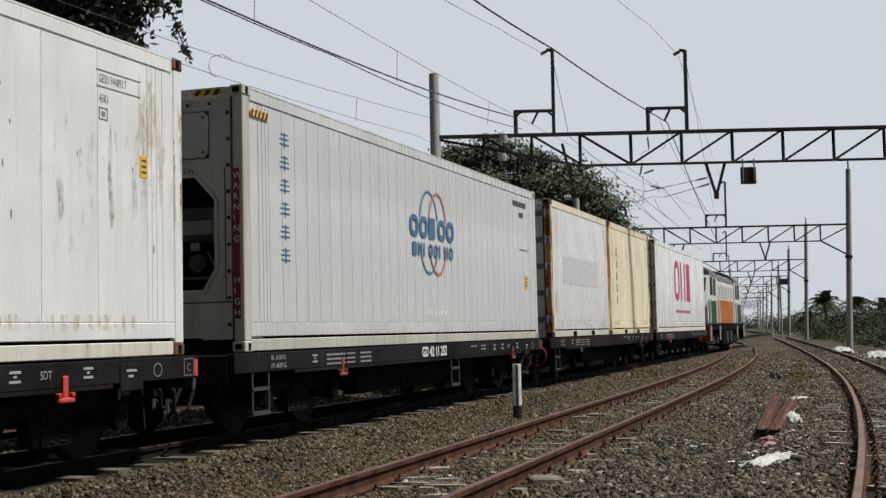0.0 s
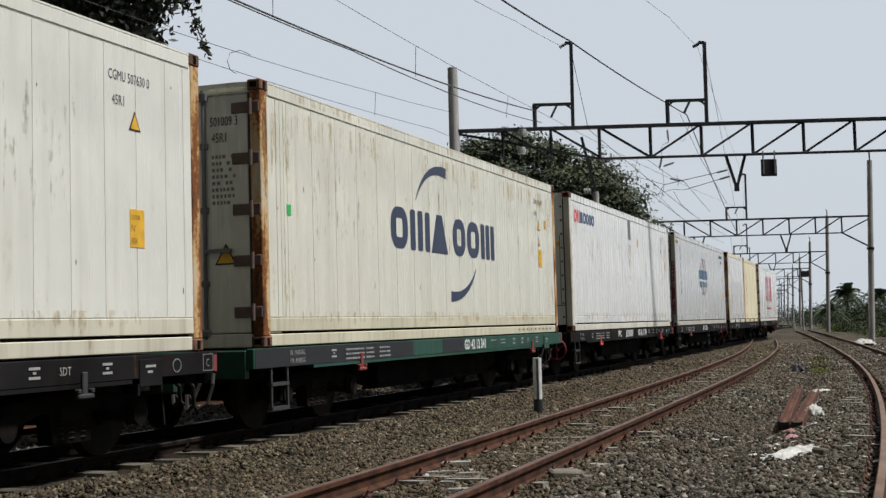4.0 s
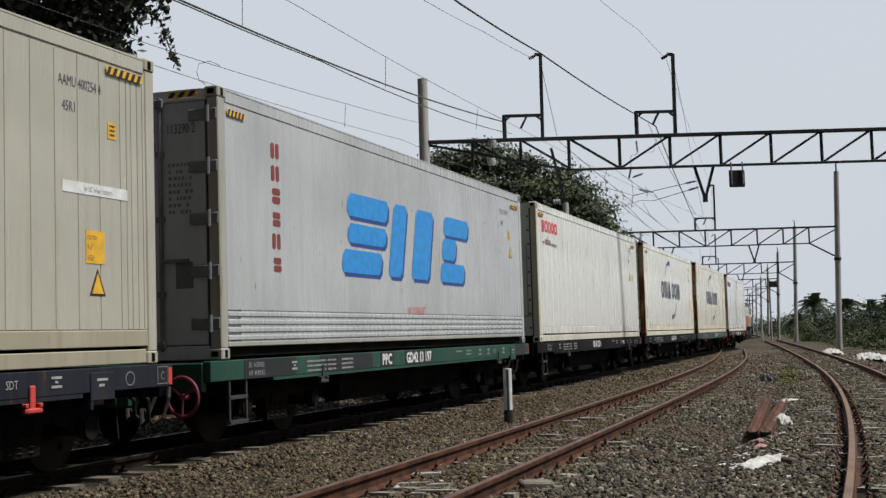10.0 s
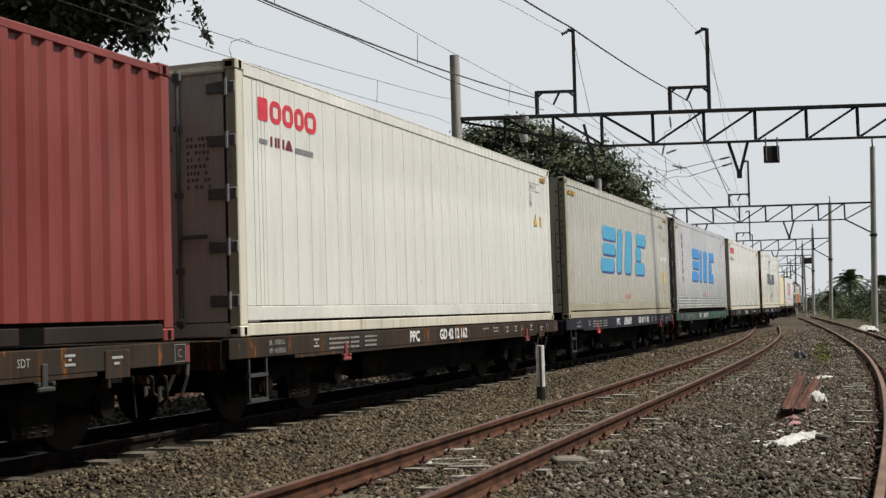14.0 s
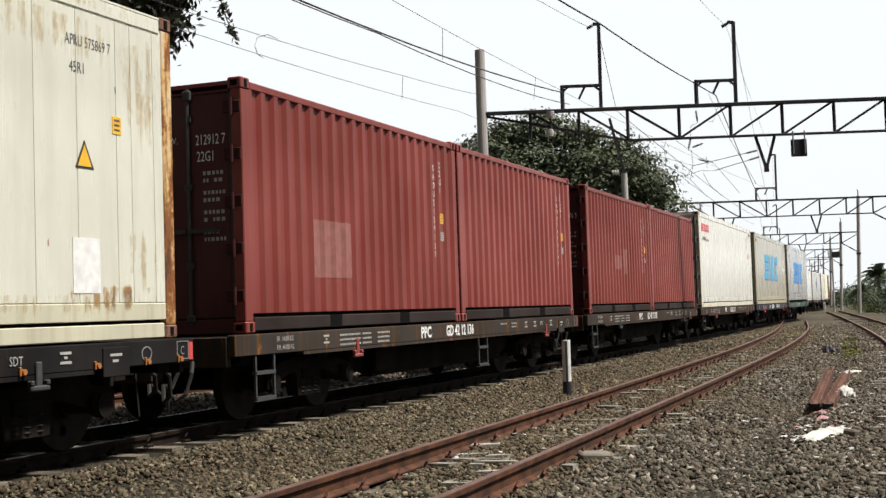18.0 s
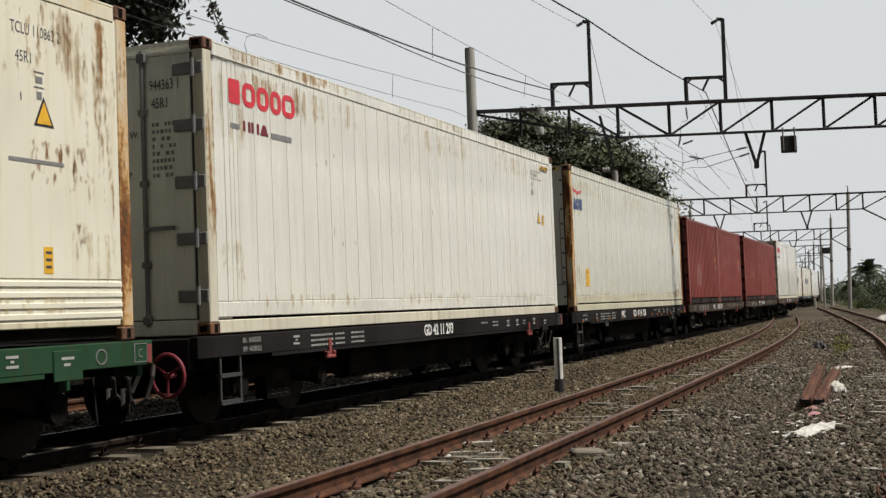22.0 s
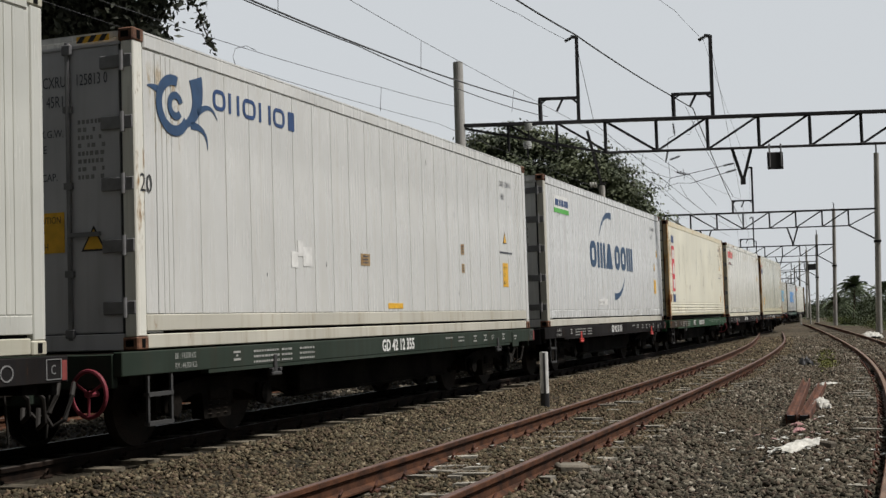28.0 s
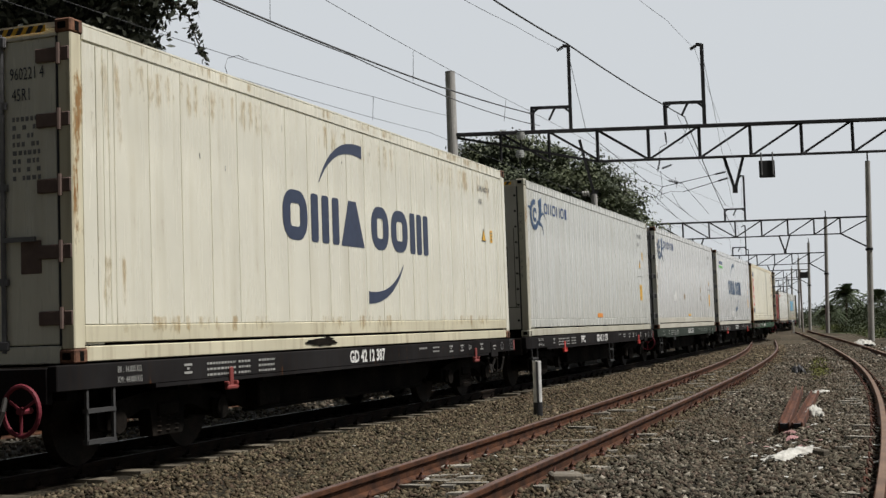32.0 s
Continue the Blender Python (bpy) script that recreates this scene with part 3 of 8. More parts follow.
RAIL_PROFILE = [(-.0625, -.15), (.0625, -.15), (.0625, -.138), (.012, -.115), (.012, -.045), (.033, -.035), (.033, -.004), (.028, 0),
                (-.028, 0), (-.033, -.004), (-.033, -.035), (-.012, -.045), (-.012, -.115), (-.0625, -.138)]


def sweep(profile, tr, side, lo, hi, step):
    sh = Shape()
    n = len(profile)
    ss = np.arange(lo, hi + step / 2, step)
    for s in ss:
        x, y, h = tr.at(s, side)
        for a, z in profile:
            sh.v.append((x + a * math.cos(h), y - a * math.sin(h), z))
    for i in range(len(ss) - 1):
        for j in range(n):
            sh.f.append((i * n + j, i * n + (j + 1) % n, (i + 1) * n + (j + 1) % n, (i + 1) * n + j))
    sh.f.append(tuple(range(n)))
    sh.f.append(tuple(range((len(ss) - 1) * n, len(ss) * n)))
    return sh


def railway_track(tr, label, lo, hi, head, sleeper_lo, sleeper_hi, sleeper_top, seed, steel=None, concrete=None):
    steel, concrete = steel or RAIL, concrete or CONCRETE
    rng = random.Random(seed)
    track = thing("railway_track", label, "railway track", kind="structure")
    for side in (-GAUGE / 2 - 0.033, GAUGE / 2 + 0.033):
        rail = part("rail", sweep(RAIL_PROFILE, tr, side, lo, hi, 0.5 if hi < 120 else 1.0), steel, track)
        part("rail_head", sweep([(-.029, -.002), (.029, -.002), (.024, .002), (-.024, .002)], tr, side, lo, hi, 0.5 if hi < 120 else 1.0), head, rail, "worn running surface")
    block = Shape().prism([(-0.12, -0.2), (0.12, -0.2), (0.1, 0.0), (-0.1, 0.0)], "x", -1.0, 1.0).mesh("sleeper", concrete)
    clip = Shape()
    for sx in (-1, 1):
        for dx in (-0.11, 0.11):
            c = sx * (GAUGE / 2 + 0.033) + dx
            clip.box(c - 0.03, c + 0.03, -0.055, 0.055, 0.0, 0.03, 0.008)
            clip.line([(c, -0.06, 0.0), (c + 0.2 * dx, -0.045, 0.06), (c + 0.2 * dx, -0.01, 0.088), (c, 0.03, 0.07), (c - 0.3 * dx, 0.055, 0.025), (c - 0.45 * dx, 0.02, 0.015)], 0.01, 5)
    clip = clip.mesh("rail_clips", CLIP_RUST if steel is RAIL else RAIL_SHADED)
    s = sleeper_lo
    while s < sleeper_hi:
        x, y, h = tr.at(s + rng.uniform(-0.03, 0.03))
        sl = part("sleeper", block, concrete, track)
        sl.matrix_world = pose(x, y, sleeper_top + rng.uniform(-0.016, 0.016), rng.uniform(-1.5, 1.5), rng.uniform(-0.7, 0.7), -math.degrees(h) + rng.uniform(-1.2, 1.2))
        if s < 22 and tr is not T0:
            part("rail_clips", clip, RAIL_SHADED, sl, "sprung clips that hold the rail", "stuff")
        s += 0.6
    return track


railway_track(T1, "railway track on pale concrete sleepers under the train", -45, 320, RAIL_RUN, -12, 66, -0.116, 1, RAIL_SHADED, CONCRETE_PALE)
railway_track(T2, "rusty siding track half sunk in ballast", -39, 61, RAIL_PURPLE, -12, 44, -0.15, 2)
railway_track(T3, "rusty curving siding track on concrete sleepers", -29, 105, RAIL_TOP, -12, 70, -0.15, 3)
railway_track(T0, "railway track in pale ballast behind the train", -45, 120, RAIL_RUN, -6, 40, -0.152, 4)


# ---- overhead line gantries ----
def concrete_pole(parent, x, y, top, r=0.135, base=-0.6, finial=True, lean=0.0):
    part("pole", Shape().tube((x - lean, y, base), (x, y, top), r * 1.25, 16, r), POLE_CONCRETE, parent, "tapered spun concrete pole")
    if finial:
        sh = Shape().tube((x, y, top), (x, y, top + 0.45), 0.04, 6)
        sh.bar((x, y, top + 0.45), (x - 0.12, y, top + 0.5), 0.04)
        part("pole_cap", sh, STEEL_DARK, parent)


def gantry(y, x0, x1, b0, b1, panel, left_pole, right_pole, portals, vees, sign=None, left_cap=True, slope=3):
    """A lattice beam across the tracks: top chord from x0 to x1, lower chord from b0 to b1, on concrete poles."""
    g = thing("overhead_line_gantry", "dark steel lattice gantry over the tracks on concrete poles", "gantry", group="gantries over the tracks")
    top, bot = 6.43, 5.56
    part("top_chord", Shape().box(x0, x1, y - 0.09, y + 0.09, top - 0.04, top + 0.05, 0.01), STEEL_DARK, g)
    part("lower_chord", Shape().box(b0, b1, y - 0.07, y + 0.07, bot - 0.03, bot + 0.03, 0.01), STEEL_DARK, g)
    n = max(1, round((b1 - b0) / panel))
    w = (b1 - b0) / n
    for i in range(n + 1):
        x = b0 + i * w
        part("upright", Shape().bar((x, y, bot), (x, y, top), 0.065), STEEL_DARK, g)
        if i < n:
            a, b = ((x, top), (x + w, bot)) if i < slope else ((x, bot), (x + w, top))
            part("diagonal", Shape().bar((a[0], y, a[1]), (b[0], y, b[1]), 0.06), STEEL_DARK, g)
    for pole, end, b in ((left_pole, x0, b0), (right_pole, x1, b1)):
        if pole is None:
            continue
        concrete_pole(g, pole[0], y, pole[1], finial=left_cap or pole is right_pole, lean=0.34 if pole is right_pole else 0.0)
        steps = max(1, round(abs(b - pole[0]) / 1.45))
        for i in range(1, steps):
            x = b + (pole[0] - b) * i / steps
            part("upright", Shape().bar((x, y, top), (x, y, top - 0.75), 0.055), STEEL_DARK, g)
            part("diagonal", Shape().bar((x, y, top), (x + (b - pole[0]) / steps, y, bot + 0.05), 0.055), STEEL_DARK, g)
        part("diagonal", Shape().bar((b, y, bot), (pole[0], y, top - 0.05), 0.06), STEEL_DARK, g)
        if left_cap or pole is right_pole:
            part("knee_brace", Shape().bar((b, y, bot), (pole[0], y, 4.66), 0.07), STEEL_DARK, g)
        px = pole[0] - (0.17 if pole is right_pole else 0.0)
        part("pole_band", Shape().tube((px, y, 4.6), (px, y, 4.74), 0.2, 14), STEEL_DARK, g)
    for xl, xr, tip in portals:
        sh = Shape().bar((xl, y, top), (xl, y, 7.12), 0.08).bar((xl - 0.04, y, 7.1), (xr, y, 7.1), 0.08)
        sh.bar((xr, y, top), (xr + 0.02, y, tip), 0.09)
        sh.bar((xl, y, 6.95), (xl + 0.16, y, 7.08), 0.05).bar((xr, y, 6.95), (xr - 0.16, y, 7.08), 0.05)
        sh.bar((xr + 0.02, y, tip - 0.02), (xr - 0.14, y, tip), 0.08)
        portal = part("wire_portal", sh, STEEL_DARK, g)
        ins = Shape()
        for k in range(5):
            ins.tube((xr - 0.14 - k * 0.035, y - k * 0.01, tip - 0.04 - k * 0.02), (xr - 0.16 - k * 0.035, y - k * 0.01, tip - 0.05 - k * 0.02), 0.045, 8)
        part("insulator", ins, RUBBER, portal, "small ribbed insulator")
        drop = Shape().bar((xl + 0.62, y, 7.08), (xl + 0.45, y, 6.75), 0.06)
        part("insulator", drop, STEEL_DARK, portal)
    for xa, xb, tip in vees:
        m = (xa + xb) / 2
        sh = Shape().bar((xa, y, bot), (m, y, tip), 0.07).bar((xb, y, bot), (m, y, tip), 0.07).box(m - 0.06, m + 0.06, y - 0.05, y + 0.05, tip - 0.08, tip + 0.1)
        part("v_hanger", sh, STEEL_DARK, g)
    if sign:
        a, b = sign
        sh = Shape().box(a, b, y - 0.16, y - 0.12, 4.93, 5.4, 0.015)
        sg = part("sign_box", sh, BLACK, g, "black square sign board")
        hold = Shape()
        for x in (a + 0.06, b - 0.06):
            hold.bar((x, y - 0.18, 5.0), (x, y - 0.18, 5.62), 0.03)
        part("sign_bracket", hold, GREY, sg)
    return g


gantry(34.5, -0.09, 15.5, 3.88, 13.63, 1.393, (-0.09, 8.2), (15.6, 9.5), [(2.13, 3.17, 8.8), (5.77, 6.83, 8.7)], [(7.31, 7.84, 4.64)], (8.22, 8.65), False, 1)
gantry(68.5, 9.2, 22.2, 10.7, 20.6, 1.42, (9.1, 8.4), (22.26, 9.45), [(14.42, 15.5, 8.9)], [(17.28, 17.85, 4.66), (12.6, 13.2, 4.7)])
for k in range(8):
    y = 105 + 35.5 * k
    xr = 30.4 + 8.25 * k
    gantry(y, xr - 13, xr, xr - 11.6, xr - 1.5, 1.42, (xr - 13, 8.4), (xr, 9.4), [(xr - 7.8, xr - 6.7, 8.9)], [(xr - 5, xr - 4.4, 4.66)])


# ---- wires: each runs from span to span with a sag ----
def feeder_mast(x, y, top):
    """A slim concrete mast behind the train, with a dark strut and a white insulator at its head."""
    g = thing("feeder_mast", "slim grey concrete mast with a white insulator", "mast")
    part("pole", Shape().tube((x, y, -0.5), (x, y, top), 0.14, 14, 0.11), POLE_CONCRETE, g, "tapered spun concrete pole")
    part("strut", Shape().bar((x + 0.05, y, top - 0.2), (x - 0.45, y, top + 2.0), 0.09), STEEL_DARK, g, "dark steel strut leaning from the head")
    part("arm", Shape().bar((x - 0.4, y - 0.05, top - 0.1), (x + 0.15, y - 0.05, top + 0.1), 0.06), STEEL_DARK, g)
    sh = Shape()
    for i in range(3):
        sh.tube((x - 0.42 + i * 0.09, y - 0.05, top + 0.02), (x - 0.37 + i * 0.09, y - 0.05, top + 0.03), 0.1, 12)
    part("insulator", sh, POLE_CONCRETE, g, "pale ribbed insulator")
    return g


def wire(pts, r, label="dark overhead line wire"):
    q = []
    for a, b in zip(pts, pts[1:]):
        a, b = Vector(a), Vector(b)
        sag = 0.004 * (b - a).length
        q += [a.lerp(b, i / 8) - Vector((0, 0, sag * (i / 2) * (1 - i / 8))) for i in range(8)]
    sh = Shape().line(q + [Vector(pts[-1])], r, 5)
    return single("overhead_wire", sh, WIRE, label, "cable", "overhead wires")


feeder_mast(4.92, 45.5, 5.8)


def back(p, length, z, h=18.9):
    """The far end of a span that comes from behind the camera along the tracks."""
    return (p[0] - length * math.sin(radians(h)), p[1] - length * math.cos(radians(h)), z)


wire([back((2.13, 34.5, 0), 36, 5.9), (-3.38, 18.25, 6.04), (-0.64, 26.33, 6.34), (2.13, 34.5, 6.94)], 0.017)
wire([back((2.13, 34.5, 0), 36, 5.88), (-3.38, 18.25, 6.0), (-1.87, 22.69, 6.14), (-0.48, 26.81, 6.22), (1.05, 31.32, 6.42), (2.36, 35.19, 6.72)], 0.011)
wire([back((2.02, 34.5, 0), 36, 7.0), (-2.24, 21.92, 6.99), (2.02, 34.5, 7.05), (15.0, 68.5, 7.1)], 0.006, "thin overhead line wire")
wire([back((5.75, 34.5, 0), 38, 6.0), (0.56, 19.16, 6.2), (2.2, 24.0, 6.49), (5.75, 34.5, 7.05), (6.35, 34.8, 6.75), (15.0, 68.5, 5.6)], 0.016)
wire([back((-0.1, 34.5, 0), 36, 6.0), (-4.69, 20.88, 6.15), (-1.9, 29.14, 6.58), (-0.1, 34.5, 6.96)], 0.006, "thin overhead line wire")
wire([back((-0.7, 34.5, 0), 36, 6.1), (-4.6, 23.0, 6.09), (-0.7, 34.5, 6.53), (12, 68.5, 6.2)], 0.006, "thin overhead line wire")
wire([back((6.66, 34.5, 0), 38, 6.6), (3.75, 25.9, 7.92), (5.14, 30, 8.34), (6.66, 34.5, 8.58), (15.4, 68.5, 8.8), (23.5, 105, 8.8)], 0.0048, "thin overhead line wire")
wire([back((2.95, 34.5, 0), 38, 6.9), (0.17, 26.38, 8.12), (1.48, 30.25, 8.42), (2.95, 34.5, 8.7)], 0.006, "thin overhead line wire")
wire([(6.85, 34.5, 8.5), (7.4, 36, 7.2), (15.2, 68.5, 5.35), (23.3, 105, 5.35), (31.5, 140.5, 5.35)], 0.006, "contact wire above the track")
wire([(3.2, 34.5, 8.5), (3.6, 34.6, 6.4), (5.6, 34.6, 4.62), (14.6, 68.5, 5.5), (22.6, 105, 5.5)], 0.008, "contact wire above the track")
wire([(4.1, 34.5, 5.5), (5.6, 36.5, 4.7), (14.2, 68.5, 5.2)], 0.008, "contact wire above the track")


def dropper(pts, label="short dropper wire between overhead lines"):
    return single("dropper_wire", Shape().line(pts, 0.006, 5), WIRE, label, "cable", "overhead wires")


dropper([(-3.84, 23.41, 6.28), (-3.96, 23.04, 6.29), (-4.09, 22.67, 6.16), (-4.12, 22.57, 5.99), (-4.09, 22.65, 5.85), (-4.02, 22.86, 5.82)], "curled jumper wire between overhead lines")
dropper([(-1.88, 29.2, 6.59), (-1.91, 29.11, 6.02)])
dropper([(-0.82, 26.11, 6.94), (-0.84, 26.05, 6.3)])
dropper([(1.34, 32.49, 7.02), (1.26, 32.25, 6.4)])
dropper([(-2.86, 19.79, 7.0), (-2.87, 19.74, 6.06)])
dropper([(4.91, 34.5, 5.55), (4.83, 34.5, 5.29), (4.87, 34.5, 5.0), (4.86, 34.5, 4.79)])
dropper([(5.76, 34.5, 5.96), (5.6, 34.5, 5.9), (5.56, 34.5, 5.8), (5.57, 34.5, 5.56)], "curled jumper wire between overhead lines")
dropper([(6.36, 34.5, 6.4), (6.23, 34.5, 6.18), (6.22, 34.5, 6.04), (6.17, 34.5, 5.98), (6.09, 34.5, 5.99)], "curled jumper wire between overhead lines")
dropper([(5.57, 34.5, 5.24), (5.6, 34.5, 4.8), (5.52, 34.5, 4.44)])
dropper([(5.6, 34.5, 4.8), (5.42, 34.5, 4.53)])
dropper([(5.95, 34.5, 5.05), (6.0, 34.5, 4.9), (5.97, 34.5, 4.74)])
dropper([(5.17, 34.5, 5.5), (5.82, 34.5, 5.0), (6.13, 34.5, 4.89), (7.02, 35.5, 4.1)], "sagging feeder wire under the gantry")
dropper([(6.1, 34.5, 6.76), (6.33, 34.5, 6.18), (6.62, 34.5, 5.5), (7.29, 34.5, 4.23)], "slanting feeder wire through the gantry")


def registration_arm(p, q):
    """A slim arm with an insulator that steadies the contact wire."""
    p, q = Vector(p), Vector(q)
    arm = thing("registration_arm", "slim steel arm with dark insulator under the gantry", "line fitting", group="line fittings under the gantry")
    part("arm_tube", Shape().tube(p, q, 0.009, 8), STEEL_DARK, arm)
    sh = Shape()
    d = (q - p).normalized()
    for k in range(6):
        c = p + d * (0.04 + k * 0.045)
        sh.tube(c, c + d * 0.025, 0.03, 10)
    part("insulator", sh, BLACK, arm, "dark ribbed insulator", "stuff")


registration_arm((7.35, 34.5, 5.15), (5.61, 34.5, 4.8))
registration_arm((7.41, 34.5, 4.98), (6.15, 34.5, 4.64))
registration_arm((5.74, 34.5, 6.32), (5.77, 34.5, 5.96))
registration_arm((5.57, 34.5, 5.57), (5.49, 34.5, 5.22))
registration_arm((5.9, 34.5, 5.4), (5.6, 34.5, 5.3))
registration_arm((5.75, 34.5, 4.97), (6.15, 34.5, 4.86))
dropper([(5.42, 34.5, 4.53), (5.6, 34.5, 4.6), (5.81, 34.5, 4.66), (6.15, 34.5, 4.64)], "bent steady arm under the gantry")
dropper([(4.5, 34.0, 5.06), (5.0, 34.3, 4.96), (5.61, 34.5, 4.8)], "contact wire above the track")
dropper([(4.45, 34.0, 4.96), (5.39, 34.5, 4.55), (6.3, 36.5, 4.1)], "contact wire above the track")
dropper([(5.86, 34.5, 4.6), (6.2, 35.5, 4.36), (6.9, 37.5, 4.2)], "contact wire above the track")


def white_insulator(x, z):
    t = thing("post_insulator", "round white porcelain insulator on the gantry", "insulator", group="line fittings under the gantry")
    sh = Shape()
    for k in range(4):
        sh.tube((x, 34.4, z + k * 0.05), (x, 34.4, z + k * 0.05 + 0.035), 0.12 - 0.012 * abs(k - 1.5), 14)
    part("porcelain", sh, PORCELAIN, t, "white porcelain discs", "stuff")
    part("pin", Shape().tube((x, 34.4, z - 0.25), (x, 34.4, z + 0.22), 0.02, 6), STEEL_DARK, t)


PORCELAIN = plain("porcelain", (0.5, 0.51, 0.5), 0.3)
white_insulator(1.78, 6.24)
white_insulator(1.74, 5.74)


def signal(x, y):
    s = thing("railway_signal", "dark signal head on a slim grey mast", "railway signal")
    part("mast", Shape().tube((x, y, -0.4), (x, y, 5.9), 0.09, 10), POLE_CONCRETE, s)
    part("head", Shape().box(x - 0.05, x + 0.75, y - 0.1, y + 0.1, 5.0, 5.6, 0.03), BLACK, s, "black signal head")


signal(33.4, 125)


# ---- trees and bushes ----
def leaf_soup(centres, size, seed, slim=0.45):
    rng = np.random.default_rng(seed)
    n = len(centres)
    u = rng.normal(size=(n, 3))
    u /= np.linalg.norm(u, axis=1)[:, None]
    w = rng.normal(size=(n, 3))
    w -= (w * u).sum(1)[:, None] * u
    w /= np.linalg.norm(w, axis=1)[:, None]
    s = size * rng.uniform(0.6, 1.3, n)[:, None]
    v = np.stack([centres - u * s, centres + w * s * slim, centres + u * s, centres - w * s * slim], 1).reshape(-1, 3)
    return v, np.arange(4 * n).reshape(n, 4)


def clumped(rng, clumps, spread, per):
    k = np.repeat(np.arange(len(clumps)), per)
    return clumps[k] + rng.normal(0, 1, (len(k), 3)) * spread


def shell(rng, centre, radii, n, inner=0.55):
    d = rng.normal(size=(n, 3))
    d /= np.linalg.norm(d, axis=1)[:, None]
    return np.array(centre) + d * rng.uniform(inner, 1.0, n)[:, None] * np.array(radii)


LEAF = leaf_material("tree_leaf", (0.046, 0.057, 0.037), (0.105, 0.124, 0.073), (0.088, 0.101, 0.052))
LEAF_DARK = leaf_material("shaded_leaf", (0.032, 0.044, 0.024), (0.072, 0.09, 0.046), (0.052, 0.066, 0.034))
LEAF_DROOP = leaf_material("drooping_leaf", (0.02, 0.025, 0.017), (0.085, 0.09, 0.07), (0.045, 0.05, 0.035))
LEAF_BUSH = leaf_material("bush_leaf", (0.032, 0.044, 0.022), (0.07, 0.088, 0.04), (0.06, 0.076, 0.034))
LEAF_PALM = leaf_material("palm_leaf", (0.05, 0.068, 0.04), (0.12, 0.145, 0.085), (0.085, 0.108, 0.06))
BARK = surface("bark", (0.07, 0.055, 0.04), (0.14, 0.11, 0.085), 2.0, 0.95, 0, 18.0, 0.6, 0.3, 0.03)


def tufts(rng, pads, spread, per, size, up=0.7):
    """Leaves in flat tufts, tilted to the sky and outwards, so that the tops catch the light."""
    k = np.repeat(np.arange(len(pads)), per)
    d = rng.normal(0, 1, (len(k), 3)) * (spread * rng.uniform(0.6, 1.4, len(pads)))[k][:, None]
    d[:, 2] *= 0.42
    n = rng.normal(0, 0.5, (len(k), 3)) + np.array((0, 0, up)) + d / spread * 0.4
    n /= np.linalg.norm(n, axis=1)[:, None]
    u = np.cross(n, rng.normal(size=(len(k), 3)))
    u /= np.linalg.norm(u, axis=1)[:, None]
    w = np.cross(n, u)
    c, s = pads[k] + d, size * rng.uniform(0.6, 1.3, len(k))[:, None]
    return np.stack([c - u * s, c + w * s * 0.5, c + u * s, c - w * s * 0.5], 1).reshape(-1, 3), np.arange(4 * len(k)).reshape(-1, 4)


def tree(base, fork, crowns, clumps, per, spread, leaf, material, label, seed, trunk=0.35, tufted=False):
    rng = np.random.default_rng(seed)
    t = thing("tree", label, "tree")
    sh = Shape()
    sh.tube(base, fork, trunk, 10, trunk * 0.65)
    total = sum(r[0] * r[1] * r[2] for _, r in crowns)
    pts = []
    for c, r in crowns:
        mid = Vector(fork).lerp(Vector(c), 0.5) + Vector((0, 0, 0.3))
        sh.tube(fork, mid, trunk * 0.45, 7, trunk * 0.3)
        sh.tube(mid, c, trunk * 0.3, 7, trunk * 0.12)
        for q in shell(rng, c, np.array(r) * 0.8, 5, 0.7):
            sh.tube(c, q, trunk * 0.12, 5, trunk * 0.04)
        pts.append(shell(rng, c, r, max(6, int(clumps * r[0] * r[1] * r[2] / total))))
    part("trunk", sh, BARK, t, "grey-brown trunk and limbs")
    pts = np.concatenate(pts)
    v, f = tufts(rng, pts, spread, per, leaf) if tufted else leaf_soup(clumped(rng, pts, spread, per), leaf, seed)
    part("crown", soup("crown", v, f, material), material, t, "dense uneven green crown in tufts")
    return t


tree((2.4, 57, -0.4), (2.6, 57, 3.5), [((1.0, 57, 7.2), (2.6, 3, 2.3)), ((3.4, 57.5, 7.8), (2.4, 3, 1.9)), ((5.4, 56, 6.7), (1.9, 3, 1.7)),
     ((7.0, 56, 5.5), (1.5, 2.5, 1.6)), ((-0.9, 57, 7.4), (1.1, 2, 1.2)), ((3.5, 56, 5.0), (4.6, 3, 2.4)), ((0.6, 57, 8.9), (1.3, 1.5, 0.9)), ((2.3, 57, 9.2), (1.3, 1.5, 0.7)), ((8.1, 56, 4.4), (0.7, 1.5, 1.0))],
     560, 210, 0.42, 0.1, LEAF, "broad leafy green tree behind the railway", 11, 0.4, True)
left_tree = tree((-11.5, 25, -0.4), (-10.2, 24, 4.2), [((-7.4, 22.5, 7.4), (1.7, 1.4, 1.25)), ((-6.0, 22.2, 7.3), (1.05, 1.1, 1.0)), ((-8.8, 23, 7.2), (1.6, 1.6, 1.4)),
     ((-5.2, 22, 7.5), (0.55, 0.6, 0.55)), ((-5.7, 22, 6.5), (0.5, 0.5, 0.45)), ((-6.9, 22.2, 6.4), (0.9, 0.8, 0.6)), ((-6.4, 22.3, 8.6), (1.6, 1.4, 0.9))],
     420, 75, 0.17, 0.085, LEAF_DROOP, "dark drooping leafy tree overhanging the line", 12, 0.3)


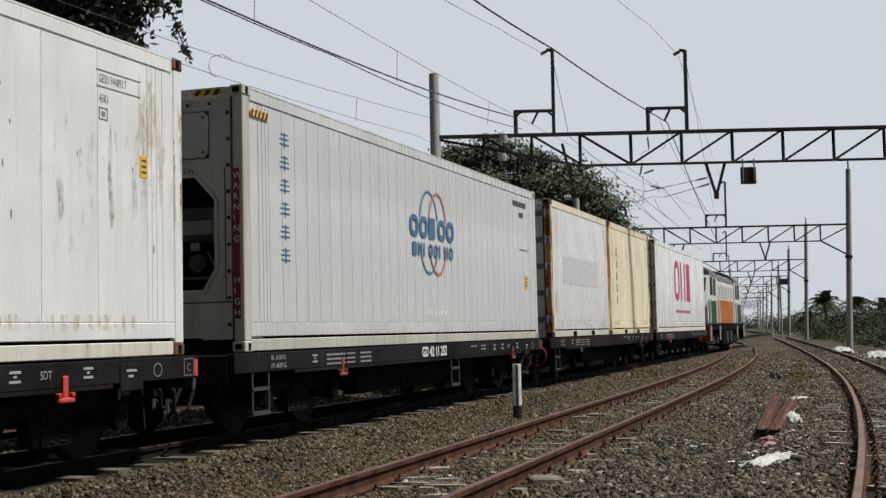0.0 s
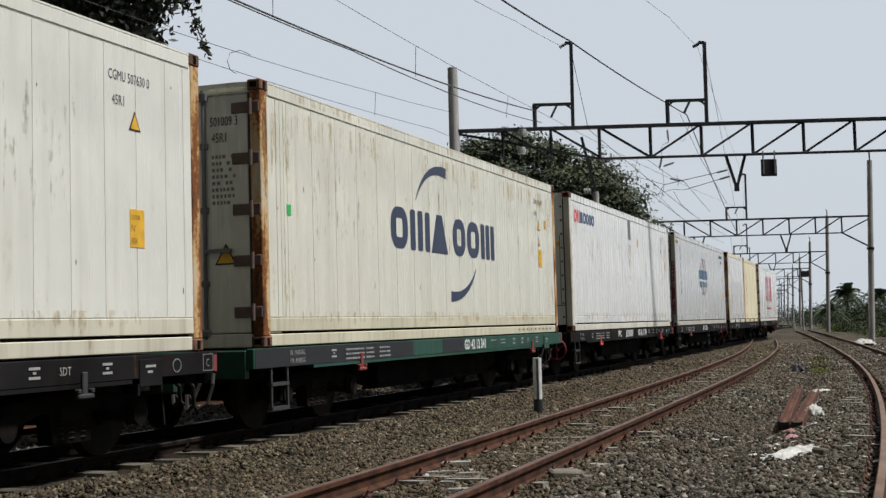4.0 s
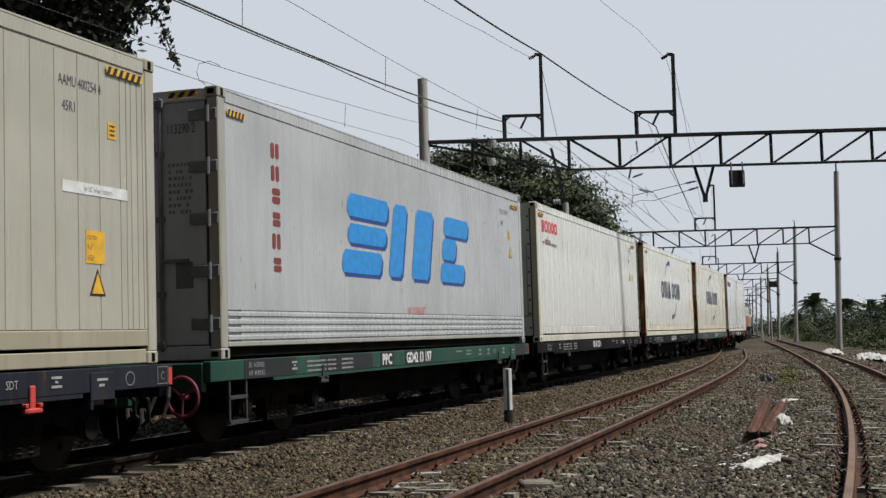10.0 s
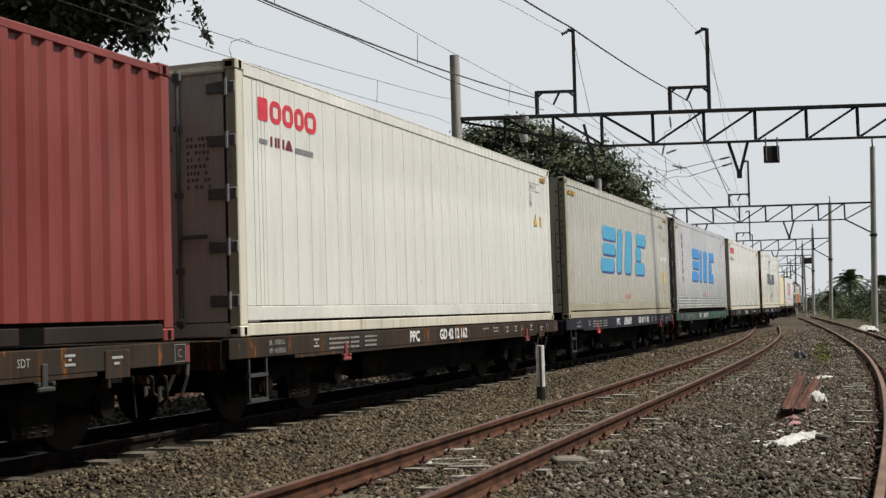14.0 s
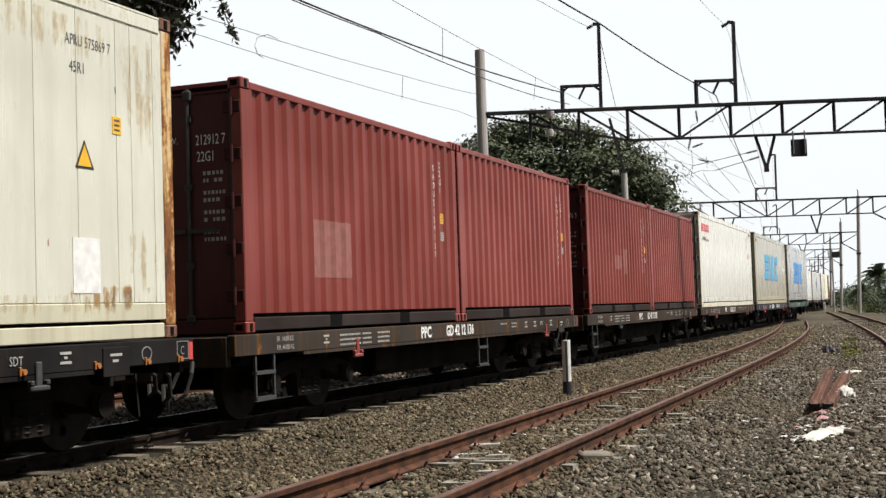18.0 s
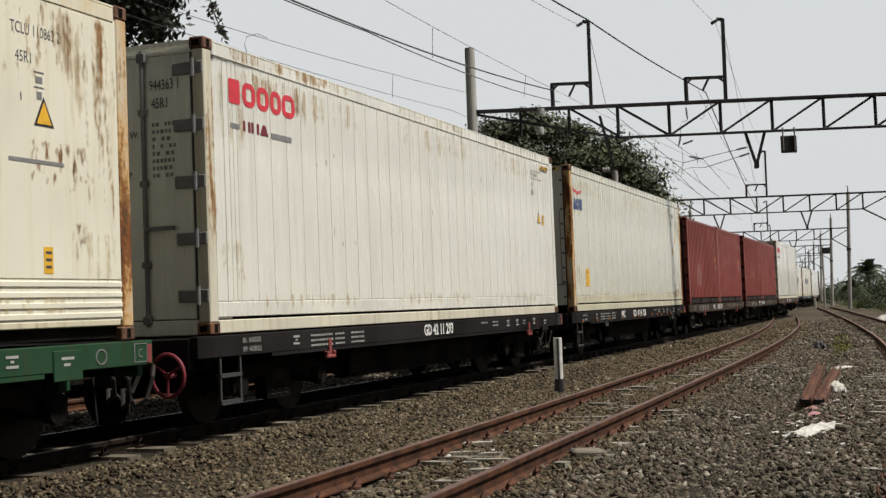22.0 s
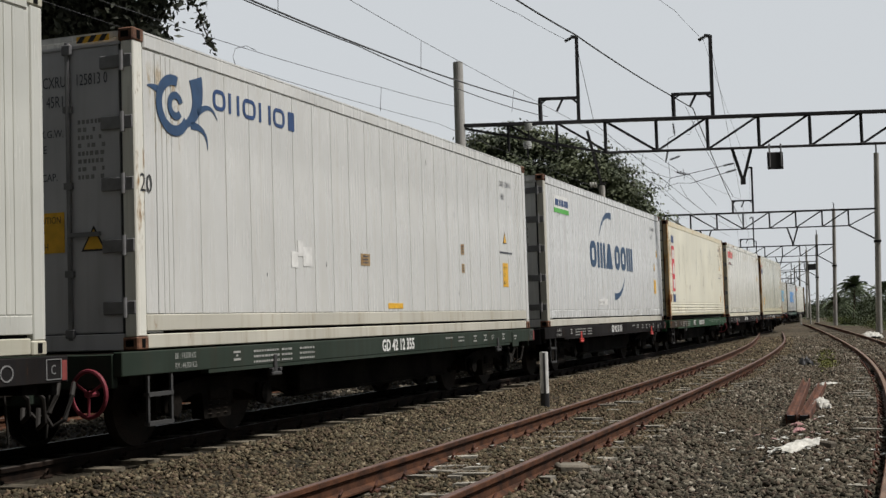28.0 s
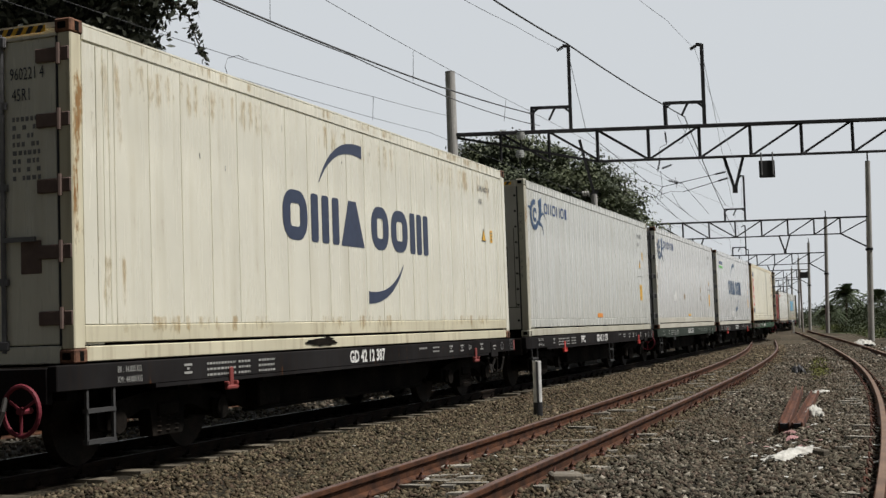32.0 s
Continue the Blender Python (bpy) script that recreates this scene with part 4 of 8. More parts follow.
def hanging_twig(points, n, seed):
    """A drooping spray of leaves at the edge of the tree."""
    rng = np.random.default_rng(seed)
    t = np.sort(rng.uniform(0, 1, n))
    p = np.array(points)
    k = np.linspace(0, 1, len(p))
    c = np.stack([np.interp(t, k, p[:, i]) for i in range(3)], 1) + rng.normal(0, 0.05, (n, 3))
    v, f = leaf_soup(c, 0.075, seed)
    twig = part("twig", Shape().line(points, 0.012, 5), BARK, left_tree)
    part("twig_leaves", soup("twig_leaves", v, f, LEAF_DROOP), LEAF_DROOP, twig)


hanging_twig([(-5.3, 22, 7.2), (-4.85, 22, 7.0), (-4.62, 22, 6.75), (-4.5, 22, 6.35), (-4.35, 22, 6.0)], 150, 31)
hanging_twig([(-5.4, 22, 7.5), (-4.95, 22, 7.35), (-4.6, 22, 7.1), (-4.5, 22, 6.9)], 80, 32)
hanging_twig([(-6.0, 22, 6.7), (-5.7, 22, 6.4), (-5.5, 22, 6.1), (-5.42, 22, 5.85)], 120, 33)


# leaf colour greyed to put distance haze into the far woods
LEAF_HAZED = leaf_material("hazed_leaf", (0.035, 0.045, 0.04), (0.06, 0.072, 0.062), (0.045, 0.055, 0.05))
LEAF_SCRUB = leaf_material("scrub_leaf", (0.05, 0.07, 0.02), (0.12, 0.14, 0.045), (0.1, 0.11, 0.04))


def beside_poles(y):
    """The line of the poles on the far right of the tracks."""
    return 22.4 + 0.234 * (y - 70)


def bushes(name, off0, off1, y0, y1, top, n, per, leaf, label, seed, material=None, spread=0.5):
    rng = np.random.default_rng(seed)
    y = rng.uniform(y0, y1, n)
    x = beside_poles(y) + rng.uniform(off0, off1, n)
    z = top * rng.uniform(0.1, 1.0, n) * (0.62 + 0.38 * np.sin(x * 0.5 + y * 0.13) * np.cos(x * 0.21))
    v, f = leaf_soup(clumped(rng, np.stack([x, y, z - 0.2], 1), spread, per), leaf, seed)
    return tagged(new(name, soup(name, v, f, material or LEAF_BUSH)), label, "bushes", kind="stuff")


def mounds(off0, off1, y0, y1, n, radius, tall, per, leaf, label, seed, material=None):
    """Rounded leafy shrubs that stand close together, each a dome of small leaves from the ground up."""
    rng = np.random.default_rng(seed)
    y = rng.uniform(y0, y1, n)
    x = beside_poles(y) + rng.uniform(off0, off1, n)
    r, h = radius * rng.uniform(0.6, 1.3, n), tall * rng.uniform(0.55, 1.1, n)
    d = rng.normal(size=(n, per, 3))
    d /= np.linalg.norm(d, axis=2)[:, :, None]
    d[:, :, 2] = np.abs(d[:, :, 2])
    lump = 0.82 + 0.18 * np.sin(d[:, :, 0] * 5 + x[:, None]) * np.cos(d[:, :, 1] * 6 + y[:, None])
    d *= (lump * rng.uniform(0.72, 1.03, (n, per)))[:, :, None]
    c = np.stack([x, y, np.full(n, -0.35)], 1)[:, None] + d * np.stack([r, r, h + 0.3], 1)[:, None]
    v, f = leaf_soup(c.reshape(-1, 3), leaf, seed, 0.5)
    return tagged(new("bushes", soup("bushes", v, f, material or LEAF_BUSH)), label, "bushes", kind="stuff")


mounds(3.5, 22, 78, 108, 150, 1.5, 1.4, 600, 0.075, "wild green bushes along the railway", 21)
mounds(1.0, 4.5, 74, 150, 150, 0.8, 0.45, 300, 0.05, "light green scrub at the foot of the bushes", 28, LEAF_SCRUB)
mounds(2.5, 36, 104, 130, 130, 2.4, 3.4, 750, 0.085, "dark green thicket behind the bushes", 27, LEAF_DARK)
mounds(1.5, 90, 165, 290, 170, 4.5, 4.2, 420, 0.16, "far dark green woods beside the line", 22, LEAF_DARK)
mounds(3, 240, 300, 460, 130, 8.0, 4.6, 320, 0.27, "far woods on the horizon, haze tinted into the leaves", 23, LEAF_HAZED)
mounds(-75, 4, 420, 500, 60, 9.0, 7.5, 320, 0.32, "far woods where the line ends, haze tinted into the leaves", 29, LEAF_HAZED)
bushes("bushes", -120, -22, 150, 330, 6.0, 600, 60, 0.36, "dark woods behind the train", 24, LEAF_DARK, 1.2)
bushes("weeds", 1.2, 4.0, 62, 110, 0.4, 420, 24, 0.1, "low weeds beside the track", 25, None, 0.25)


def weed_patch(x, y, n, seed):
    rng = np.random.default_rng(seed)
    d = rng.normal(0, 2.4, n)
    c = np.stack([x + 0.277 * d + rng.normal(0, 0.1, n), y + d, np.full(n, -0.15)], 1) + rng.uniform(0, 0.06, (n, 1)) * np.array([0, 0, 1])
    v, f = leaf_soup(c, 0.035, seed, 0.3)
    tagged(new("weeds", soup("weeds", v, f, LEAF_WEED)), "patch of yellow-green weeds in the gravel", "weeds", kind="stuff")


LEAF_WEED = leaf_material("weed_leaf", (0.09, 0.095, 0.024), (0.18, 0.18, 0.055), (0.13, 0.14, 0.035))
weed_patch(9.1, 32.6, 3000, 26)


def palm(x, y, h, reach, seed):
    rng = np.random.default_rng(seed)
    t = thing("palm_tree", "feathery green palm among the bushes", "palm tree", group="palms beside the railway")
    part("trunk", Shape().tube((x, y, -0.4), (x + 0.2, y, h), 0.09, 8, 0.06), BARK, t, "slim grey trunk")
    pts, faces = [], []
    for i in range(40):
        a, el = rng.uniform(0, 2 * math.pi), radians(rng.uniform(-20, 82))
        d = np.array([math.cos(a) * math.cos(el), math.sin(a) * math.cos(el), math.sin(el)])
        side = np.array([-math.sin(a), math.cos(a), 0])
        for k in range(22):
            q = (k + 1) / 22
            c = np.array([x + 0.2, y, h]) + d * reach * q - np.array([0, 0, reach * 0.6 * q * q])
            for sgn in (-1, 1):
                tip = c + (side * sgn * 0.8 + np.array([0, 0, -0.5])) * reach * 0.27 * (1 - 0.6 * q) + d * reach * 0.12
                m = len(pts)
                pts += [c, c + d * reach * 0.045, tip]
                faces.append((m, m + 1, m + 2))
    part("fronds", soup("fronds", np.array(pts), np.array(faces), LEAF_PALM), LEAF_PALM, t, "arching feathery fronds")


for i, (x, y, h, r) in enumerate([(33.7, 112, 3.0, 2.2), (36.4, 112, 2.5, 2.0), (40.6, 112, 2.9, 2.0), (34.6, 115, 2.3, 1.8), (39, 113, 2.4, 2.0), (42.5, 116, 2.6, 2.1), (31.6, 110, 1.6, 1.6), (37.6, 108, 1.2, 1.6), (46, 118, 2.8, 2.2)]):
    palm(x, y, h, r, 40 + i)


# ---- wagons: y runs forward along the wagon, x to the near side, z up from the rails ----
DECK = 0.925
MESH = {}
WHEELSETS = []


def shared(name, material, make):
    key = (name, material.name)
    if key not in MESH:
        sh = Shape()
        make(sh)
        MESH[key] = sh.mesh(name, material)
    return MESH[key]


def sill_shape(sx):
    def make(sh):
        x0, x1 = (1.12, 1.212) if sx > 0 else (-1.212, -1.12)
        sh.box(x0, x1, -6.33, 6.36, 0.70, 0.915, 0.008)
        sh.box(x0, x1, -4.9, 4.9, 0.665, 0.70)
    return make


def deck_shape(sh):
    sh.box(-0.22, 0.22, -6.2, 6.2, 0.52, 0.86, 0.02)
    for y in (-6.0, -4.3, -2.6, -1.3, 0, 1.3, 2.6, 4.3, 6.0):
        sh.box(-1.12, 1.12, y - 0.09, y + 0.09, 0.62, 0.90)
    for x in (-0.75, 0.75):
        sh.box(x - 0.06, x + 0.06, -6.2, 6.2, 0.72, 0.89)
    sh.box(-1.12, 1.12, -6.3, 6.33, 0.885, 0.905)


def end_beam_shape(sy):
    def make(sh):
        y = 6.30 * sy
        sh.box(-1.12, 1.12, y - 0.04, y + 0.04, 0.60, 0.90, 0.01)
        sh.box(-0.3, 0.3, y - 0.1, y + 0.1, 0.46, 0.76, 0.02)
    return make


def coupler_shape(sy):
    def make(sh):
        a, b = sorted((6.34 * sy, 6.72 * sy))
        sh.box(-0.11, 0.11, a, b, 0.52, 0.72, 0.03)
        a, b = sorted((6.62 * sy, 6.84 * sy))
        sh.box(-0.2, 0.14, a, b, 0.46, 0.80, 0.05)
    return make


def ladder_shape(y):
    def make(sh):
        for dy in (-0.19, 0.19):
            sh.box(1.175, 1.2, y + dy - 0.015, y + dy + 0.015, 0.24, 0.72)
        for z in (0.26, 0.52):
            sh.box(1.15, 1.21, y - 0.2, y + 0.2, z - 0.018, z + 0.018)
    return make


def lever_shape(y):
    def make(sh):
        sh.box(1.214, 1.235, y - 0.035, y + 0.035, 0.60, 0.80, 0.008)
        sh.box(1.2, 1.25, y - 0.11, y + 0.11, 0.575, 0.62, 0.012)
        sh.box(1.2, 1.25, y - 0.11, y - 0.07, 0.62, 0.66, 0.008)
        sh.box(1.2, 1.25, y + 0.07, y + 0.11, 0.62, 0.66, 0.008)
    return make


def tank_shape(sh):
    sh.tube((0.62, -0.9, 0.5), (0.62, 0.5, 0.5), 0.17, 16)
    for y in (-0.6, 0.2):
        sh.ring((0.62, y, 0.5), (0, 1, 0), 0.175, 0.015, 20, 4)
        sh.box(0.58, 0.66, y - 0.02, y + 0.02, 0.66, 0.86)


def cylinder_shape(sh):
    sh.tube((0.5, 1.5, 0.52), (0.5, 2.05, 0.52), 0.16, 14)
    sh.tube((0.5, 1.1, 0.52), (0.5, 1.5, 0.52), 0.04, 8)
    sh.bar((0.5, 1.1, 0.52), (0.1, 1.0, 0.5), 0.05)
    sh.bar((0.2, -3.2, 0.42), (0.2, 3.2, 0.42), 0.04)


def box_shape(sh):
    sh.box(0.78, 1.02, -2.6, -2.1, 0.34, 0.66, 0.02)


def bolster_shape(sh):
    sh.box(-1.0, 1.0, -0.2, 0.2, 0.36, 0.52, 0.03)
    sh.tube((0, 0, 0.5), (0, 0, 0.64), 0.2, 12)
    for x in (-0.78, 0.78):
        sh.box(x - 0.1, x + 0.1, -0.12, 0.12, 0.5, 0.66, 0.02)


def side_frame_shape(sx):
    def make(sh):
        x0, x1 = (0.84, 0.98) if sx > 0 else (-0.98, -0.84)
        arch = [(-1.12, 0.34), (-1.12, 0.5), (-0.86, 0.56), (-0.36, 0.62), (0.36, 0.62), (0.86, 0.56), (1.12, 0.5), (1.12, 0.34),
                (0.98, 0.3), (0.78, 0.36), (0.44, 0.46), (0.3, 0.46), (0.26, 0.2), (-0.26, 0.2), (-0.3, 0.46), (-0.44, 0.46), (-0.78, 0.36), (-0.98, 0.3)]
        sh.prism(arch, "x", x0, x1)
        a = 0.98 if sx > 0 else -1.06
        for y in (-0.9, 0.9):
            sh.tube((a, y, 0.387), (a + 0.08, y, 0.387), 0.11, 14)
            sh.box(a, a + 0.06, y - 0.13, y + 0.13, 0.30, 0.50, 0.02)
    return make


def spring_shape(sx):
    def make(sh):
        for dy in (-0.15, 0, 0.15):
            for k in range(5):
                sh.ring((sx * 0.93, dy, 0.24 + k * 0.045), (0, 0, 1), 0.055, 0.016, 8, 3)
    return make


def wheelset_shape(sh):
    for sx in (-1, 1):
        a = sx * 0.5
        n = 30
        prof = [(0.03, 0.1), (0.03, 0.387), (-0.03, 0.41), (-0.055, 0.41), (-0.055, 0.36), (-0.015, 0.33), (-0.015, 0.12), (-0.06, 0.1)]
        prof = [(0.5 + 0.09 + p[0] if True else 0, p[1]) for p in prof]
        v, f = [], []
        for i in range(n):
            t = 2 * math.pi * i / n
            for px, pr in prof:
                v.append((sx * px, pr * math.cos(t), pr * math.sin(t)))
        m = len(prof)
        for i in range(n):
            for j in range(m):
                f.append((i * m + j, ((i + 1) % n) * m + j, ((i + 1) % n) * m + (j + 1) % m, i * m + (j + 1) % m))
        sh.add(v, f)
        sh.tube((sx * 0.5, 0, 0), (sx * 0.68, 0, 0), 0.11, 12)
        for k in range(3):
            t = 2 * math.pi * k / 3
            sh.tube((sx * 0.605, 0.22 * math.cos(t), 0.22 * math.sin(t)), (sx * 0.62, 0.22 * math.cos(t), 0.22 * math.sin(t)), 0.05, 8)
    sh.tube((-1.0, 0, 0), (1.0, 0, 0), 0.075, 12)


def brake_shape(sx):
    def make(sh):
        for y in (-0.47, 0.47):
            sh.box(sx * 0.6 - 0.05, sx * 0.6 + 0.05, y - 0.04, y + 0.04, 0.25, 0.52, 0.015)
        sh.bar((sx * 0.6, -0.5, 0.3), (sx * 0.6, 0.5, 0.3), 0.05)
    return make


def hose_shape(sy):
    def make(sh):
        y = 6.42 * sy
        for x, d in ((0.62, 0.0), (0.78, 0.06)):
            pts = [(x, y, 0.66), (x + 0.05, y + 0.1 * sy, 0.56), (x + 0.02, y + 0.16 * sy, 0.42 - d), (x - 0.08, y + 0.2 * sy, 0.36 - d), (x - 0.14, y + 0.28 * sy, 0.46)]
            sh.line(pts, 0.022, 6)
        sh.tube((0.52, y, 0.6), (0.52, y + 0.05 * sy, 0.18), 0.012, 5)
    return make


def wheel_crank_shape(sh):
    c = Vector((0.93, -6.42, 0.56))
    sh.ring(c, (0.15, 1, 0), 0.2, 0.02, 30, 7)
    for k in range(3):
        a = 2 * math.pi * k / 3 + 0.5
        sh.tube(c, c + Vector((0.2 * math.cos(a), -0.03 * math.cos(a), 0.2 * math.sin(a))), 0.013, 6)
    sh.tube(c - Vector((0, 0.03, 0)), c + Vector((0, 0.12, 0)), 0.03, 8)


def flat_on_side(sh, y0, y1, z0, z1, x=1.2145):
    sh.box(x, x + 0.003, y0, y1, z0, z1)


def on_side(text, size, material, parent, y, z, x=1.2175, name="writing", label="", slim=0.85, bold=0.0):
    """Writing on the near side, its left foot at y, z."""
    ob = part(name, lettering(text, size, material, bold), material, parent, label, "stuff")
    ob.matrix_basis = Matrix(((0, 0, 1, x), (slim, 0, 0, y), (0, 1, 0, z), (0, 0, 0, 1)))
    return ob


def on_rear(text, size, material, parent, x, z, y, name="writing", label="", slim=1.0):
    """Writing on the rear end, which looks back along the track."""
    ob = part(name, lettering(text, size, material), material, parent, label, "stuff")
    ob.matrix_basis = Matrix(((slim, 0, 0, x), (0, 0, -1, y), (0, 1, 0, z), (0, 0, 0, 1)))
    return ob


def fitted(text, wide, size, material, parent, y, z):
    """Bold condensed writing drawn to a given width."""
    me = lettering(text, size, material, 0.007)
    return on_side(text, size, material, parent, y, z, slim=wide / max(v.co.x for v in me.vertices), bold=0.007)


def girder_shape(sx):
    def make(sh):
        a, b = sorted((sx * 0.8, sx * 0.86))
        sh.prism([(-3.1, 0.7), (-3.0, 0.44), (-2.5, 0.31), (2.5, 0.31), (3.0, 0.44), (3.1, 0.7)], "x", a, b)
        sh.box(a - 0.05, b + 0.05, -2.5, 2.5, 0.29, 0.32)
    return make


# where the number and the class letters stand on each wagon, and the number's width
NUMBER_AT = {3: (0.89, 1.15), 4: (0.42, 1.05), 5: (-0.55, 1.19), 6: (-0.76, 0.97), 7: (-0.58, 1.1), 8: (1.12, 1.4), 9: (-0.25, 1.22), 12: (-0.73, 1.47)}
CLASS_AT = {3: -1.6, 7: -1.54, 8: -1.54, 9: -1.43, 12: -1.98, 14: -1.79, 17: -2.09, 6: 3.3}


def wagon(number, sill, label, ppc=True, patches=False, stripes=False, locks=False, wheel_crank=False, rng_seed=0):
    rng = random.Random(rng_seed)
    w = thing("container_wagon", label, "flat wagon", group="container wagons of the train")
    for sx in (1, -1):
        part("side_sill", shared("side_sill_%d" % sx, sill, sill_shape(sx)), sill, w)
    part("deck_frame", shared("deck_frame", UNDER, deck_shape), UNDER, w)
    for sy in (1, -1):
        part("end_beam", shared("end_beam_%d" % sy, sill, end_beam_shape(sy)), sill, w)
        part("coupler", shared("coupler_%d" % sy, UNDER, coupler_shape(sy)), UNDER, w)
        part("brake_hose", shared("hose_%d" % sy, RUBBER, hose_shape(sy)), RUBBER, w, "looped rubber brake hoses")
    for y in (-5.72, 0.95) if rng_seed in (2, 5, 11, 17) else (-5.72,):
        part("step_ladder", shared("ladder_%.1f" % y, LADDER, ladder_shape(y)), LADDER, w)
    lever = RED if rng_seed in (3, 8, 15, 17) else DULLRED if rng_seed in (2, 17, 0, 4, 9, 11, 13, 18) else LADDER
    for y in (-3.55, 4.2):
        part("lock_lever", shared("lever_%.1f" % y, lever, lever_shape(y)), lever, w)
    if wheel_crank:
        part("hand_brake_wheel", shared("hand_brake_wheel", PINK, wheel_crank_shape), PINK, w, "faded red hand brake wheel")
    part("centre_girder", shared("centre_girder", UNDER, lambda sh: sh.box(-0.3, 0.3, -3.2, 3.2, 0.3, 0.64, 0.03).box(0.32, 0.42, -3.3, 3.3, 0.44, 0.72).box(-0.42, -0.32, -3.3, 3.3, 0.44, 0.72)), UNDER, w)
    for sx in (1, -1):
        part("belly_girder", shared("belly_girder_%d" % sx, UNDER, girder_shape(sx)), UNDER, w)
    part("air_tank", shared("air_tank", UNDER, tank_shape), UNDER, w)
    part("brake_cylinder", shared("brake_cylinder", UNDER, cylinder_shape), UNDER, w)
    part("equipment_box", shared("equipment_box", UNDER, box_shape), UNDER, w)
    for yb in (-4.35, 4.35):
        bogie = part("bogie", shared("bogie", UNDER, bolster_shape), UNDER, w)
        bogie.location = (0, yb, 0)
        for sx in (1, -1):
            part("side_frame", shared("side_frame_%d" % sx, UNDER, side_frame_shape(sx)), UNDER, bogie)
            part("coil_spring", shared("springs_%d" % sx, WHEEL, spring_shape(sx)), WHEEL, bogie, "coil springs", "stuff")
            part("brake_rigging", shared("brake_rigging_%d" % sx, UNDER, brake_shape(sx)), UNDER, bogie)
        for y in (-0.9, 0.9):
            ws = part("wheelset", shared("wheelset", WHEEL, wheelset_shape), WHEEL, bogie, "worn steel wheels on an axle")
            ws.location = (0, y, 0.387)
            WHEELSETS.append(ws)
    # painted notices on the near side sill
    on_side("BK : 14.000 KG", 0.08, PALE, w, -5.5, 0.825, slim=0.72)
    on_side("KM : 44.000 KG", 0.08, PALE, w, -5.5, 0.735, slim=0.72)
    for y0, rows, wid in ((-4.0, 3, 0.56), (-3.38, 3, 0.24), (-2.95, 3, 0.36), (1.75, 1, 0.3), (2.3, 2, 0.25)):
        sh = Shape()
        for r in range(rows):
            y = y0
            while y < y0 + wid:
                step = rng.uniform(0.02, 0.06)
                flat_on_side(sh, y, min(y + step, y0 + wid), 0.86 - r * 0.055 - 0.022, 0.86 - r * 0.055)
                y += step + 0.02
        part("stencilled_notice", sh.mesh("stencilled_notice", PALE), PALE, w, "worn pale stencilled notices", "stuff")
    for y in (-4.42, 3.0, 3.5, 4.46):
        sh = Shape()
        flat_on_side(sh, y, y + 0.14, 0.84, 0.862)
        flat_on_side(sh, y + 0.05, y + 0.09, 0.805, 0.825)
        flat_on_side(sh, y, y + 0.14, 0.765, 0.787)
        part("stencilled_mark", sh, PALE, w, "small stencilled arrows", "stuff")
    if patches:
        for a, b in ((-6.3, -3.0), (-1.9, -1.3), (-0.7, 0.6)) if rng_seed == 14 else ((-6.3, -1.75), (-0.55, 0.36)) if rng_seed == 4 else ((-5.6, -4.3), (-3.6, -1.9), (-1.6, -1.1), (-0.64, 0.58), (5.4, 6.25)):
            sh = Shape()
            flat_on_side(sh, a, b, 0.705, 0.91, 1.2125)
            part("dark_patch", sh, SILL_BROWN if rng_seed == 14 else BLACK, w, "black painted panel behind the lettering")
    if ppc:
        small = rng_seed == 6
        fitted("PPC", 0.2 if small else 0.37, 0.12 if small else 0.205, WHITE_INK, w, CLASS_AT.get(rng_seed, -1.55), 0.76 if small else 0.738)
    if number:
        y, wide = NUMBER_AT.get(rng_seed, (-0.62, 1.12))
        fitted(number, wide, 0.205, WHITE_INK, w, y, 0.738)
    on_side("SDT", 0.1, PALE, w, 3.88, 0.78)
    on_side("C", 0.11, WORN_INK, w, 6.135, 0.77)
    box = Shape()
    for a, b, c, d in ((6.08, 6.27, 0.885, 0.893), (6.08, 6.27, 0.727, 0.735), (6.08, 6.09, 0.735, 0.885), (6.26, 6.27, 0.735, 0.885)):
        flat_on_side(box, a, b, c, d)
    part("letter_frame", box, WORN_INK, w, "thin white frame round a letter", "stuff")
    plate = part("hanging_plate", shared("hanging_plate", sill, lambda sh: sh.box(1.212, 1.226, 5.0, 5.36, 0.63, 0.875, 0.006)), sill, w, "square plate below the edge of the deck")
    part("stencilled_mark", shared("plate_marks", PALE, lambda sh: sh.box(1.2262, 1.2275, 5.09, 5.25, 0.8, 0.822).box(1.2262, 1.2275, 5.12, 5.2, 0.75, 0.772)), PALE, plate, "small worn stencils", "stuff")
    if rng_seed % 3 != 1:
        oval = Shape()
        for i in range(18):
            t0, t1 = 2 * math.pi * i / 18, 2 * math.pi * (i + 0.85) / 18
            oval.bar((1.2155, 5.62 + 0.07 * math.cos(t0), 0.8 + 0.06 * math.sin(t0)), (1.2155, 5.62 + 0.07 * math.cos(t1), 0.8 + 0.06 * math.sin(t1)), 0.012, 0.004, (1, 0, 0))
        part("painted_oval", oval, WORN_INK, w, "worn white painted oval", "stuff")
    if stripes:
        for k in range(6):
            y = -0.68 + k * 0.15
            part("slanted_stripe", Shape().prism([(y, 0.72), (y + 0.07, 0.72), (y + 0.17, 0.89), (y + 0.1, 0.89)], "x", 1.2145, 1.2175), WHITE_INK, w, "white slanted stripe")
    if locks:
        for y in (-5.6, -4.4, -3.2, -1.9, -0.75, -0.1, 1.4, 2.1, 2.6, 3.4, 4.0, 4.9, 5.6, 6.1):
            lk = Shape().box(1.212, 1.235, y - 0.02, y, 0.70, 0.77, 0.005).tube((1.2, y + 0.03, 0.73), (1.24, y + 0.03, 0.73), 0.024, 10)
